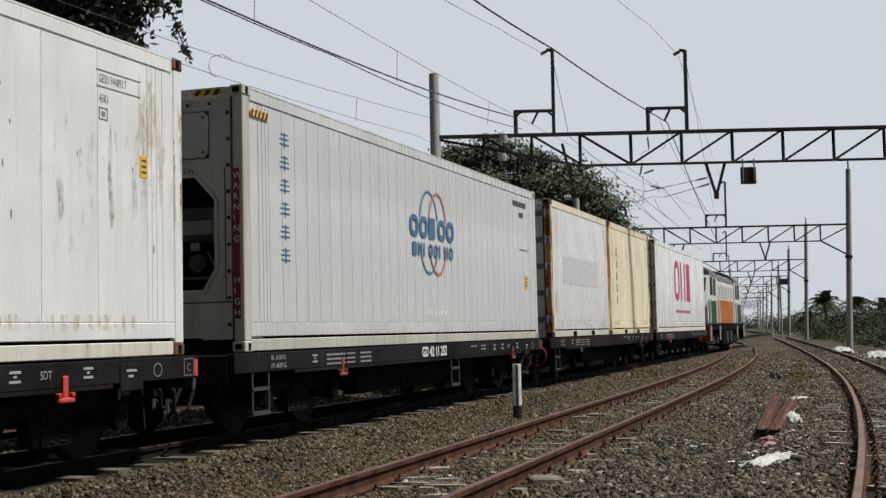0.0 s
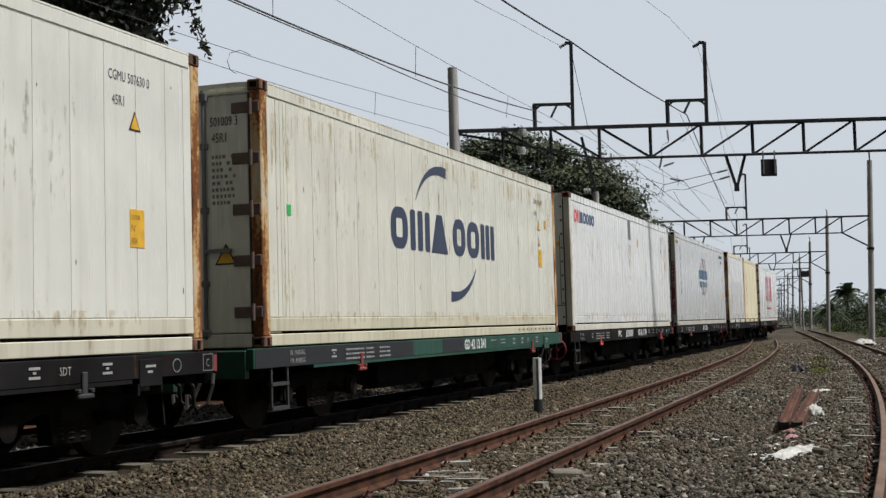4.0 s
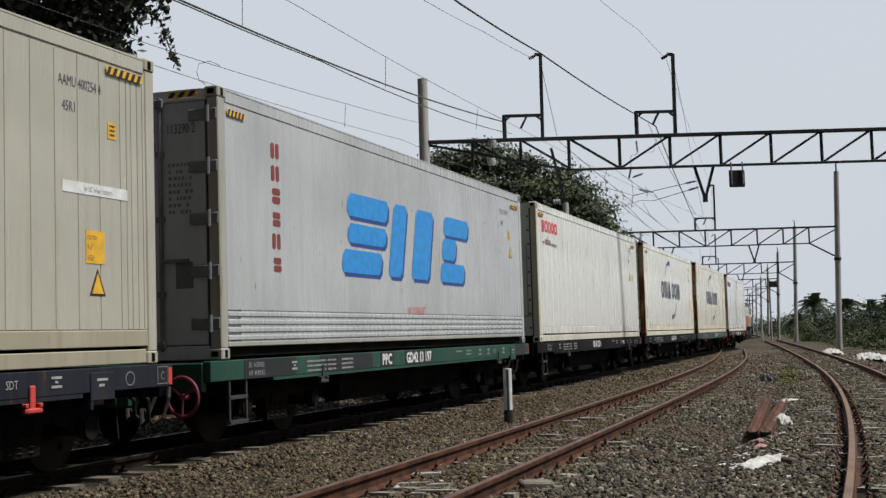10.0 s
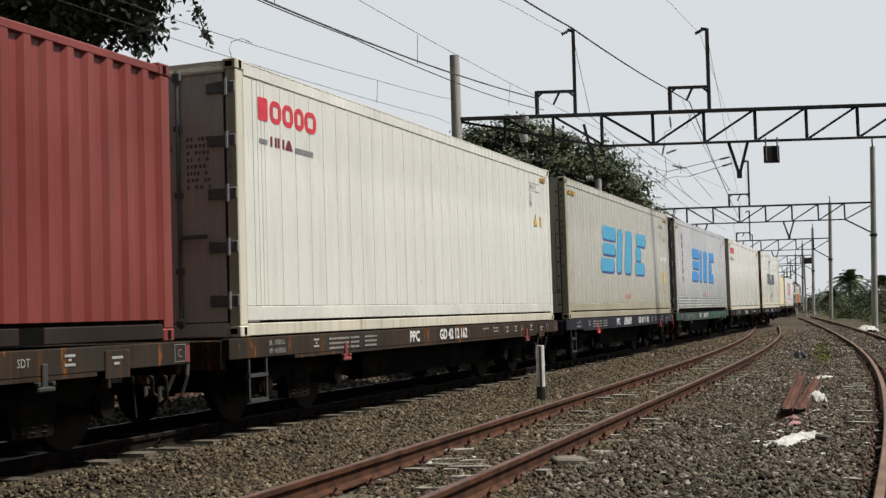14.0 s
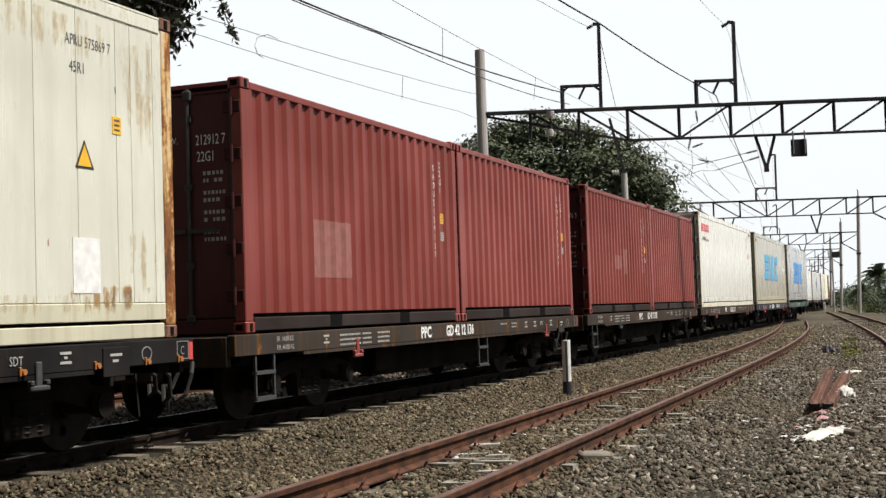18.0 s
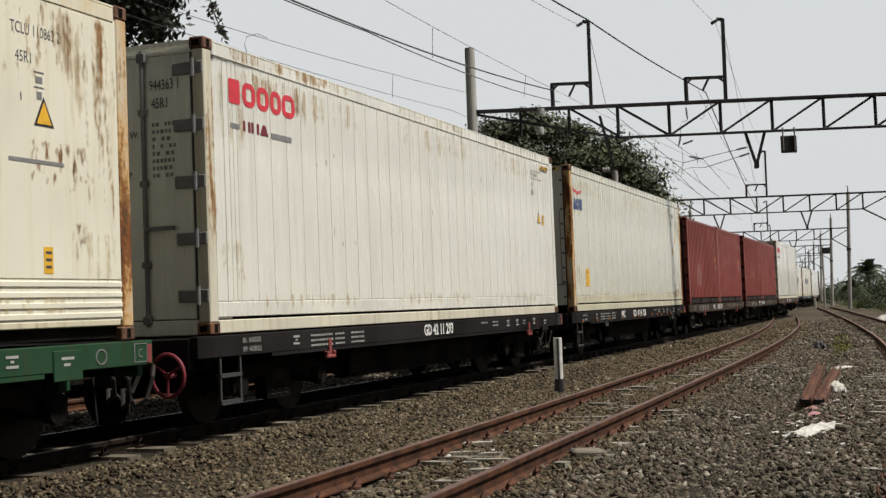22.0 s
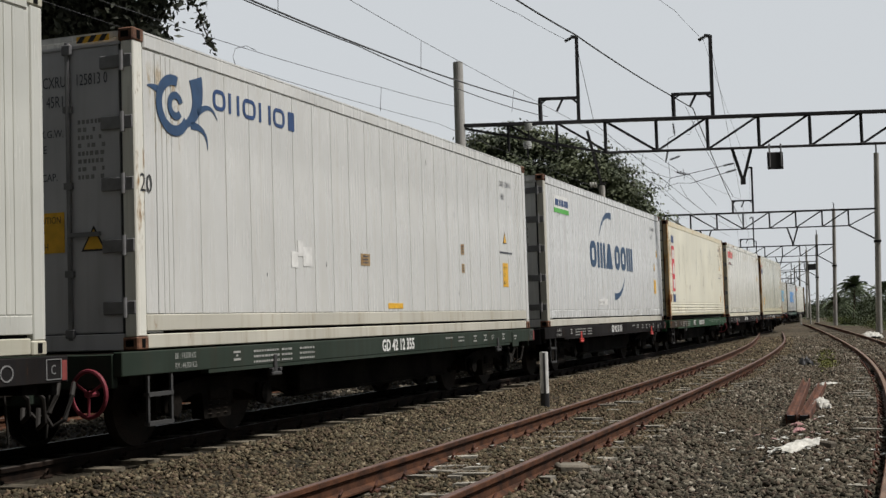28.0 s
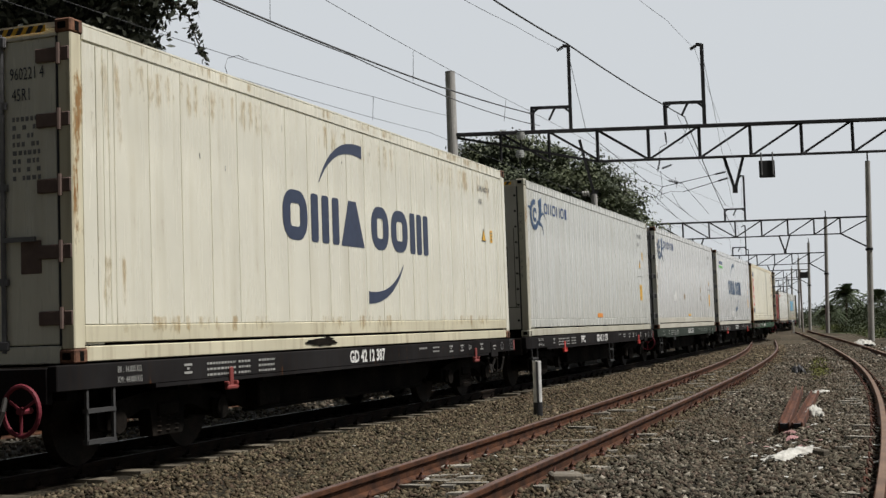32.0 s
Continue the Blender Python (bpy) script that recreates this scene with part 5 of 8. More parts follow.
            part("rope_hook", lk, DULL_ORANGE, w, "orange lashing hook")
    part("end_marker", Shape().box(1.214, 1.222, 6.27, 6.33, 0.72, 0.88), RED if rng_seed in (3, 8, 12) else DULLRED, w, "red corner marker")
    return w


# ---- containers: z up from the container's own feet ----
LEN, WID, TALL = 12.192, 2.438, 2.896
CREAM_BRIGHT = paint("bright_cream_paint", (0.708, 0.686, 0.565), 0.25, 0.08, 0.2, (0.4, 0.34, 0.2), 0.1, 1.0)
CREAM_PALE = paint("pale_cream_paint", (0.585, 0.58, 0.485), 0.25, 0.06, 0.2, (0.36, 0.31, 0.2), 0.1, 1.0)
IVORY_BRIGHT = paint("bright_ivory_paint", (0.75, 0.735, 0.65), 0.22, 0.05, 0.2, (0.4, 0.35, 0.24), 0.1, 1.0)
WHITE_DULL = paint("dulled_white_paint", (0.580, 0.580, 0.557), 0.2, 0.03, 0.2, (0.36, 0.32, 0.22), 0.1, 1.0)
IVORY = paint("ivory_paint", (0.7, 0.69, 0.62), 0.25, 0.04, 0.2, (0.36, 0.32, 0.22), 0.1, 1.0)
WHITE_BRIGHT = paint("bright_white_paint", (0.76, 0.755, 0.72), 0.2, 0.05, 0.2, (0.36, 0.32, 0.22), 0.1, 1.0, dents=0.3, creases=0.25)
WHITE = paint("white_paint", (0.653, 0.649, 0.622), 0.2, 0.03, 0.2, (0.36, 0.32, 0.22), 0.1, 1.0)
COOLWHITE = paint("cool_white_paint", (0.6, 0.605, 0.595), 0.2, 0.03, 0.2, (0.36, 0.34, 0.28), 0.1, 1.0, dents=0.4, creases=0.5)
GREYED = paint("greyed_ivory_paint", (0.535, 0.538, 0.493), 0.3, 0.04, 0.2, (0.32, 0.3, 0.21), 0.1, 1.0)
DULLGREY = paint("dull_light_grey_paint", (0.418, 0.425, 0.418), 0.3, 0.02, 0.2, (0.27, 0.27, 0.22), 0.1, 1.0)
LIGHTGREY = paint("light_grey_paint", (0.555, 0.555, 0.54), 0.15, 0.02, 0.2, (0.3, 0.29, 0.26), 0.1, 1.0)
TAN = paint("tan_cream_paint", (0.418, 0.395, 0.315), 0.4, 0.06, 0.2, (0.3, 0.25, 0.16), 0.1, 1.0)
RUSTY_CREAM = paint("rusty_cream_paint", (0.73, 0.705, 0.575), 0.3, 0.12, 0.34, (0.5, 0.39, 0.2), 0.07, 0.7, 0.1, 0.7)
YELLOWED = paint("yellowed_paint", (0.76, 0.69, 0.48), 0.4, 0.35, 0.5, (0.35, 0.18, 0.05))
BROWNRED = paint("brown_red_paint", (0.185, 0.029, 0.021), 0.4, 0.1, 0.4, (0.075, 0.04, 0.028), 0.12, 0.3, 0.25, 0.55)
DARKRED = paint("dull_red_paint", (0.205, 0.031, 0.023), 0.3, 0.1, 0.38, (0.075, 0.04, 0.03), 0.12, 0.45, 0.3, 0.55)
FADED_PINK = plain("faded_pink", (0.26, 0.1, 0.085), 0.6)
DOOR_GREY = paint("grey_door_paint", (0.48, 0.48, 0.5), 0.2, 0.03, 0.55, (0.13, 0.12, 0.1), 0.1, 0.2)
UNIT_PALE = paint("pale_unit_paint", (0.64, 0.62, 0.57), 0.35, 0.08, 0.55, (0.25, 0.2, 0.14), 0.1, 0.2)
UNIT_GREY = paint("grey_unit_paint", (0.45, 0.44, 0.41), 0.35, 0.06, 0.55, (0.15, 0.13, 0.1), 0.1, 0.2)
# door red, set darker than the red of the container sides
RED_DOOR = paint("dark_red_door", (0.07, 0.018, 0.018), 0.25, 0.1, 0.6, (0.05, 0.03, 0.025), 0.1, 0.15)
HINGE_GREY = plain("grey_hinge", (0.2, 0.2, 0.205), 0.6, 0.0, 0.2)
HINGE_BROWN = plain("brown_hinge", (0.16, 0.115, 0.1), 0.7, 0.0, 0.2)
HINGE_RED = plain("red_hinge", (0.045, 0.014, 0.014), 0.7, 0.0, 0.15)
RUST_POST = rusted("rust_stained_paint", (0.6, 0.52, 0.38), 0.62)
RUST_RAIL = rusted("rust_edged_paint", (0.72, 0.68, 0.55), 0.06, (0.62, 0.49, 0.28))
CAST_RUST = surface("rusted_casting", (0.07, 0.035, 0.025), (0.2, 0.1, 0.06), 6.0, 0.85, 0, 40.0, 0.3, 0.3)
# near-black, so the bottom rail passes for the shaded gap below the box
GAP_DARK = paint("gap_dark_rail_paint", (0.022, 0.015, 0.013), 0.35, 0.1, 0.7, (0.04, 0.028, 0.02), 0.1, 0.1)


DIRTY = {}


def grimy(body):
    """The same paint where hands, straps and wheels have dirtied it: rails, posts and kick plates."""
    if body not in DIRTY:
        r, g, b = body["paint"]
        DIRTY[body] = paint(body.name + "_grimy", (r * 0.86, g * 0.83, b * 0.74), 0.55, 0.2, 0.55, (0.27, 0.21, 0.12))
    return DIRTY[body]


def casting_shape(sx, sy, sz, length, tall):
    def make(sh):
        x1, y1 = sx * WID / 2, sy * length / 2
        x0, y0 = x1 - sx * 0.162, y1 - sy * 0.178
        z0, z1 = (0, 0.118) if sz < 0 else (tall - 0.118, tall)
        sh.box(min(x0, x1), max(x0, x1), min(y0, y1), max(y0, y1), z0, z1, 0.012)
    return make


def slot_shape(sx, sy, sz, length, tall):
    def make(sh):
        z = 0.06 if sz < 0 else tall - 0.06
        y = sy * (length / 2 - 0.09)
        x = sx * WID / 2
        sh.box(min(x, x + sx * 0.003), max(x, x + sx * 0.003), y - 0.027, y + 0.027, z - 0.04, z + 0.04)
        y = sy * length / 2
        sh.box(sx * (WID / 2 - 0.085) - 0.04, sx * (WID / 2 - 0.085) + 0.04, min(y, y + sy * 0.003), max(y, y + sy * 0.003), z - 0.028, z + 0.028)
    return make


def post_shape(sx, sy, length, tall):
    def make(sh):
        x1, y1 = sx * (WID / 2 - 0.006), sy * (length / 2 - 0.006)
        x0, y0 = x1 - sx * 0.13, y1 - sy * 0.15
        sh.box(min(x0, x1), max(x0, x1), min(y0, y1), max(y0, y1), 0.118, tall - 0.118, 0.01)
    return make


def frame_of(c, length, tall, body, castings, post):
    tag = "%.1f_%.1f" % (length, tall)
    for sx in (1, -1):
        for sy in (1, -1):
            pm = post if (sx, sy) == (1, -1) or (sx > 0 and post is RUST_POST) else body
            part("corner_post", shared("post%d%d%s" % (sx, sy, tag), pm, post_shape(sx, sy, length, tall)), pm, c)
            for sz in (1, -1):
                cm = castings if sx > 0 else body
                k = part("corner_casting", shared("cast%d%d%d%s" % (sx, sy, sz, tag), cm, casting_shape(sx, sy, sz, length, tall)), cm, c)
                if sx > 0:
                    # thin black plates on the casting stand for its shaded holes
                    part("casting_slot", shared("slot%d%d%d%s" % (sx, sy, sz, tag), HOLLOW, slot_shape(sx, sy, sz, length, tall)), HOLLOW, k, "flat black plates for the shade in the slots", "stuff")


def flat(sh, y0, y1, z0, z1, x=1.2225):
    sh.box(x, x + 0.002, y0, y1, z0, z1)


def hazard_strip(c, y0, y1, z0, z1, n=5):
    base, dark = Shape(), Shape()
    flat(base, y0, y1, z0, z1, 1.2225)
    w = (y1 - y0) / n
    for k in range(n):
        y = y0 + k * w
        dark.prism([(y, z0), (y + w * 0.5, z0), (y + w * 0.9, z1), (y + w * 0.4, z1)], "x", 1.2245, 1.2262)
    s = part("hazard_strip", base, YELLOW, c, "yellow and black striped height mark")
    part("stripe", dark, BLACK, s, "black stripes", "stuff")


def rear_hazard(c, length, tall, lo=0.62, hi=0.97):
    """Striped height marks at both upper corners of the rear end."""
    y = -length / 2
    for sx in (1, -1):
        base, dark = Shape(), Shape()
        a, b = sorted((sx * lo, sx * hi))
        base.box(a, b, y - 0.001, y + 0.002, tall - 0.1, tall - 0.04)
        n = max(3, round((hi - lo) / 0.1))
        w = (b - a) / n
        for k in range(n):
            x = a + k * w
            dark.prism([(x, tall - 0.1), (x + w * 0.5, tall - 0.1), (x + w * 0.9, tall - 0.04), (x + w * 0.4, tall - 0.04)], "y", y - 0.004, y - 0.001)
        m = part("hazard_strip", base, YELLOW, c, "yellow and black striped height mark")
        part("stripe", dark, BLACK, m, "black stripes", "stuff")


def machinery_end(c, body, length, tall, seed):
    """The cooling unit of a refrigerated container: a dark opening with cut corners over a plain lower panel."""
    rng = random.Random(seed)
    y = -length / 2
    a, b = y + 0.03, y + 0.06
    low, high, w = 0.68, 1.91, 0.85
    sh = Shape().box(-1.07, 1.07, a, b, high, tall - 0.13).box(-1.07, 1.07, a, b, 0.14, low)
    sh.box(w, 1.07, a, b, low, high).box(-1.07, -w, a, b, low, high)
    for sx in (1, -1):
        for z, dx, dz in ((low, 0.14, 0.22), (high, 0.24, -0.25)):
            tri = [(sx * w, z), (sx * (w - dx), z), (sx * w, z + dz)]
            sh.prism(tri if (sx > 0) == (dz < 0) else tri[::-1], "y", a, b)
    e = part("unit_frame", sh, body, c, "cooling unit housing round a dark opening")
    for sx in (1, -1):
        rim = Shape()
        path = [(sx * 0.3, high + 0.02), (sx * 0.62, high + 0.02), (sx * 0.87, high - 0.25), (sx * 0.87, low + 0.22), (sx * 0.72, low - 0.02), (sx * 0.3, low - 0.02)]
        for p, q in zip(path, path[1:]):
            rim.bar((p[0], a - 0.006, p[1]), (q[0], a - 0.006, q[1]), 0.04, 0.03, (0, 1, 0))
        part("opening_rim", rim, body, e, "raised rim of the opening")
    part("seam", Shape().box(-1.05, 1.05, a - 0.004, a - 0.001, 0.535, 0.55).box(0.97, 0.982, a - 0.004, a - 0.001, 0.55, 2.0).box(-0.982, -0.97, a - 0.004, a - 0.001, 0.55, 2.0), BLACK, e, "dark joints between the panels", "stuff")
    part("recess", Shape().box(-0.9, 0.9, y + 0.42, y + 0.445, low - 0.06, high + 0.06), HOLLOW, e, "machinery recess, black for the shade inside")
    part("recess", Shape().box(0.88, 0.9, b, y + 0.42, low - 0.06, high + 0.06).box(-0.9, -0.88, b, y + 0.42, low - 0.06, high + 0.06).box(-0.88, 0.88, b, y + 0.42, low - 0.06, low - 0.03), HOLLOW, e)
    for x0, x1, z0, z1 in ((0.0, 0.78, 2.12, 2.62), (-0.86, -0.08, 2.06, 2.62)):
        p = part("access_panel", Shape().prism([(x0, z0 + 0.05), (x0 + 0.05, z0), (x1 - 0.05, z0), (x1, z0 + 0.05), (x1, z1 - 0.05), (x1 - 0.05, z1), (x0 + 0.05, z1), (x0, z1 - 0.05)], "y", y + 0.016, a), body, e)
        part("panel_gap", Shape().box(x0 - 0.012, x1 + 0.012, a - 0.004, a - 0.002, z0 - 0.012, z1 + 0.012), BLACK, p, "dark gasket line")
        heads = Shape()
        for x in (x0 + 0.06, (x0 + x1) / 2, x1 - 0.06):
            for z in (z0 + 0.06, z1 - 0.06):
                heads.tube((x, y + 0.016, z), (x, y + 0.006, z), 0.014, 8)
        part("bolts", heads, BLACK, p, "dark bolts", "stuff")
    if seed in (12, 14):
        box = part("control_box", Shape().box(0.45, 0.76, y + 0.1, y + 0.36, 1.14, 1.75, 0.025), UNIT_PALE, e, "pale grey control cabinet")
        part("display", Shape().box(0.5, 0.71, y + 0.094, y + 0.1, 1.2, 1.66), GREY, box, "grey door of the cabinet")
        part("display", Shape().box(0.54, 0.67, y + 0.09, y + 0.0935, 1.44, 1.58), BLACK, box, "dark display")
    else:
        part("label_plate", Shape().box(0.3, 0.75, y + 0.14, y + 0.16, 1.29, 1.45, 0.006), GREY, e, "pale grey label plate")
        part("control_box", Shape().box(0.2, 0.76, y + 0.2, y + 0.38, 1.22, 1.6, 0.02), LADDER, e, "dark control box")
        part("label_plate", Shape().box(0.46, 0.58, y + 0.17, y + 0.19, 1.12, 1.21, 0.006), GREY, e, "small pale plate")
    part("motor", Shape().tube((0.56, y + 0.14, 0.98), (0.56, y + 0.36, 0.98), 0.1, 16).tube((0.56, y + 0.12, 0.98), (0.56, y + 0.14, 0.98), 0.05, 10), LADDER, e, "dark grey fan motor")
    part("compressor", Shape().tube((0.1, y + 0.28, 0.68), (0.1, y + 0.28, 1.1), 0.13, 14), LADDER, e)
    part("cross_bar", Shape().box(-w, w, y + 0.08, y + 0.11, 0.8, 0.83), LADDER, e)
    pipes = Shape()
    pipes.line([(0.75, y + 0.2, 0.72), (0.75, y + 0.2, 0.95), (0.66, y + 0.2, 1.1)], 0.012, 6)
    pipes.line([(0.8, y + 0.12, 1.6), (0.78, y + 0.1, 1.4), (0.8, y + 0.12, 1.15)], 0.01, 6)
    part("pipework", pipes, GREY, e, "thin grey pipes", "stuff")
    bolts = Shape()
    for z in np.linspace(0.3, tall - 0.3, 9):
        for x in (1.02, -1.02):
            bolts.tube((x, a, z), (x, a - 0.02, z), 0.022, 8)
    for x in np.linspace(-0.8, 0.8, 7):
        bolts.tube((x, a, tall - 0.19), (x, a - 0.018, tall - 0.19), 0.018, 8)
    part("bolts", bolts, BLACK, e, "dark bolts", "stuff")
    part("seal", Shape().box(1.055, 1.09, y + 0.022, y + 0.034, 0.14, tall - 0.13), BLACK, e, "black joint beside the post")
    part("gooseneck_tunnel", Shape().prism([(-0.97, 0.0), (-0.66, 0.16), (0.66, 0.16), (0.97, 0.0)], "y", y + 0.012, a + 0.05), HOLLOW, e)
    if rng.random() < 0.7:
        part("sticker", Shape().box(0.3, 0.56, y + 0.024, y + 0.029, 1.95, 2.07), YELLOW, e, "yellow warning sticker")


def door_end(c, body, length, tall, seed, code="", size_code="45R1", prefix="", pocket=False, notices=False):
    hinge = HINGE_RED if body is RED_DOOR else HINGE_BROWN if body in (CREAM_BRIGHT, YELLOWED) else HINGE_GREY
    rng = random.Random(seed)
    y = -length / 2
    for sx in (1, -1):
        a, b = sorted((sx * 0.012, sx * 1.05))
        d = part("door", Shape().box(a, b, y + 0.03, y + 0.07, 0.16, tall - 0.14, 0.01), body, c, "tall container door leaf")
        for k, z in enumerate(np.linspace(0.38, tall - 0.3, 5)):
            xs = sorted((sx * (1.0 if body is RED_DOOR else 0.86), sx * 1.2))
            part("hinge", Shape().box(xs[0], xs[1], y - 0.004, y + 0.03, z - 0.06, z + 0.06, 0.008).tube((sx * 1.1, y - 0.012, z - 0.09), (sx * 1.1, y - 0.012, z + 0.09), 0.02, 8), hinge, d)
        for x in ((0.2, 0.58) if body is RED_DOOR else (0.51,)):
            rod = part("lock_rod", Shape().tube((sx * x, y + 0.005, 0.1), (sx * x, y + 0.005, tall - 0.08), 0.022, 8), LADDER if body is RED_DOOR else GREY, d, "grey steel lock rod")
            hd = Shape().box(sx * x - 0.05, sx * x + 0.05, y - 0.02, y + 0.02, tall - 0.2, tall - 0.1, 0.01).box(sx * x - 0.05, sx * x + 0.05, y - 0.02, y + 0.02, 0.12, 0.2, 0.01)
            hd.bar((sx * x, y - 0.015, 1.05), (sx * x + 0.34, y - 0.015, 1.05), 0.03, 0.04)
            for z in (0.7, 1.5, 2.2):
                hd.box(sx * x - 0.045, sx * x + 0.045, y - 0.012, y + 0.02, z - 0.03, z + 0.03)
            part("lock_handle", hd, LADDER if body is RED_DOOR else GREY, rod, "grey handles and guides", "stuff")
        part("door_seal", Shape().box(*sorted((sx * 1.05, sx * 1.075)), y + 0.026, y + 0.05, 0.16, tall - 0.14), BLACK, d, "black rubber seal")
    part("door_header", Shape().box(-1.07, 1.07, y + 0.01, y + 0.06, tall - 0.14, tall - 0.115), body, c)
    part("door_sill", Shape().box(-1.07, 1.07, y + 0.005, y + 0.08, 0.0, 0.15, 0.01), body, c)
    bars = Shape()
    red = body is RED_DOOR
    for i in range(8):
        # red doors: pairs of rows with gaps between them
        z = 1.62 - (i // 2) * 0.2 - (i % 2) * 0.075 if red else 2.06 - i * 0.072
        x = 0.74 if red else 0.6
        while x < (0.97 if red else 0.86):
            w = rng.uniform(0.025, 0.05)
            bars.box(x, x + w * 0.8, y + 0.026, y + 0.029, z, z + 0.038)
            x += w + (0.012 if rng.random() < 0.75 else 0.06)
    ink = WHITE_INK if red else DARK_INK
    for text, z in (("MAX.G.W.", 1.96), ("TARE", 1.82), ("NET", 1.69), ("CU.CAP.", 1.56)):
        on_rear(text, 0.1, ink, c, 0.06, z, y + 0.023, slim=0.85)
    part("stencilled_notice", bars, PALE if red else WORN_INK, c, "rows of small worn lettering", "stuff")
    if notices:
        p = part("caution_notice", Shape().box(0.06, 0.44, y + 0.024, y + 0.028, 0.9, 1.27), YELLOW, c, "yellow caution notice")
        for text, z in (("CAUTION", 1.17), ("9'-6\"", 1.04), ("HIGH", 0.93)):
            on_rear(text, 0.09, BLACK, p, 0.1, z, y + 0.0235, slim=0.75)
        p = part("warning_triangle", Shape().prism([(0.62, 0.9), (0.89, 0.9), (0.755, 1.13)], "y", y + 0.024, y + 0.028), BLACK, c, "yellow warning triangle with black edge")
        part("triangle_face", Shape().prism([(0.65, 0.917), (0.86, 0.917), (0.755, 1.095)], "y", y + 0.021, y + 0.024), YELLOW, p)
    if pocket:
        part("document_pocket", Shape().box(0.67, 0.88, y + 0.022, y + 0.03, 0.76, 1.04, 0.004), GREY if body is DOOR_GREY else HINGE_BROWN, c, "worn document pocket on the door")
    if code:
        on_rear(code, 0.15, ink, c, 0.66 if red else 0.58, tall - (0.66 if red else 0.48), y + 0.023, slim=0.62)
        on_rear(size_code, 0.15, ink, c, 0.26 if prefix else 0.67 if red else 0.6, tall - (0.83 if red else 0.66), y + 0.023, slim=0.64)
    if prefix:
        on_rear(prefix, 0.15, ink, c, 0.22, tall - 0.48, y + 0.023, slim=0.64)


def reefer(body, label, seams=27, rear="unit", castings=None, post=None, code="", ribs=False, length=LEN, tall=TALL, seed=0, forks=False, rear_paint=None, strips=(0.2, 0.3, 0.38, 0.46), dirty_base=False, rail=None, prefix="", pocket=False, notices=False):
    """A refrigerated container with flush side panels."""
    c = thing("refrigerated_container" if length > 7 else "container", label, "shipping container", group="containers on the train")
    worn, rail = grimy(body), rail or body
    castings, post = castings or worn, post or worn
    half = length / 2
    frame_of(c, length, tall, body, castings, post)
    part("insulated_body", shared("core%.1f%.1f" % (length, tall), body, lambda sh: sh.box(-1.19, 1.2012, -half + 0.45, half - 0.03, 0.17, tall - 0.02, 0.01)), body, c)
    part("roof", shared("roof%.1f%.1f" % (length, tall), body, lambda sh: sh.prism([(-1.19, tall - 0.02), (-0.9, tall - 0.008), (0.9, tall - 0.008), (1.19, tall - 0.02), (1.19, tall - 0.06), (-1.19, tall - 0.06)], "y", -half + 0.05, half - 0.05)), body, c)
    part("rear_lining", shared("lining%.1f%.1f" % (length, tall), body, lambda sh: sh.box(-1.19, -1.08, -half + 0.06, -half + 0.45, 0.15, tall - 0.05).box(1.08, 1.19, -half + 0.06, -half + 0.45, 0.15, tall - 0.05).box(-1.08, 1.08, -half + 0.07, -half + 0.45, tall - 0.13, tall - 0.05).box(-1.08, 1.08, -half + 0.07, -half + 0.45, 0.17, 0.6)), body, c)
    part("front_wall", shared("front%.1f%.1f" % (length, tall), body, lambda sh: sh.box(-1.07, 1.07, half - 0.03, half - 0.012, 0.1, tall - 0.1)), body, c)
    for sx in (1, -1):
        x = sx * (WID / 2 - 0.006)
        part("top_rail", shared("top_rail%d%.1f%.1f" % (sx, length, tall), rail, lambda sh: sh.box(min(x, x - sx * 0.06), max(x, x - sx * 0.06), -half + 0.178, half - 0.178, tall - 0.165, tall - 0.03, 0.012).box(min(x, x - sx * 0.05) - 0.002, max(x, x - sx * 0.05) - 0.002, -half + 0.178, half - 0.178, tall - 0.03, tall - 0.012)), rail, c)
        xb = x - sx * 0.008
        part("bottom_rail", shared("bottom_rail%d%.1f%.1f%d" % (sx, length, tall, ribs), worn, lambda sh: sh.box(min(xb, xb - sx * 0.06), max(xb, xb - sx * 0.06), -half + 0.178, half - 0.178, 0.13 if ribs else 0.008, 0.185 if ribs else 0.138, 0.008)), worn, c)
    # black colour gives the shadow line in the gap along the bottom rail
    part("floor_channel", shared("channel%.1f" % length, UNDER, lambda sh: sh.box(-1.1, 1.15, -half + 0.3, half - 0.1, 0.03, 0.2)), UNDER, c, "recessed floor edge, black for the shade in the gap")
    base = worn if dirty_base else body
    if ribs:
        low = 0.52
        for k in range(4):
            z = 0.19 + k * 0.085
            part("rib", shared("rib%d" % k, body, lambda sh: sh.prism([(1.185, z), (1.212, z + 0.015), (1.212, z + 0.05), (1.185, z + 0.07)], "y", -half + 0.16, half - 0.16)), body, c)
    else:
        low = 0.322
        part("base_plate", shared("base_plate%.1f" % length, base, lambda sh: sh.box(1.16, 1.2095, -half + 0.16, half - 0.16, 0.166, 0.314, 0.006)), base, c, "plain plate along the foot of the side")
    span = length - 0.32
    if seams <= 1:
        part("panel", shared("sheet%.1f" % low, body, lambda sh: sh.box(1.176, 1.208, -half + 0.16, half - 0.16, low, tall - 0.168, 0.004)), body, c)
    else:
        # narrow strips by the corner posts, regular ones between
        edges = [0, *strips]
        n = max(3, round((span - 2 * edges[-1]) / (span / seams)))
        mid = np.linspace(edges[-1], span - edges[-1], n + 1)
        cuts = edges[:-1] + list(mid) + [span - e for e in edges[-2::-1]]
        for a, b in zip(cuts, cuts[1:]):
            w = round(b - a, 3)
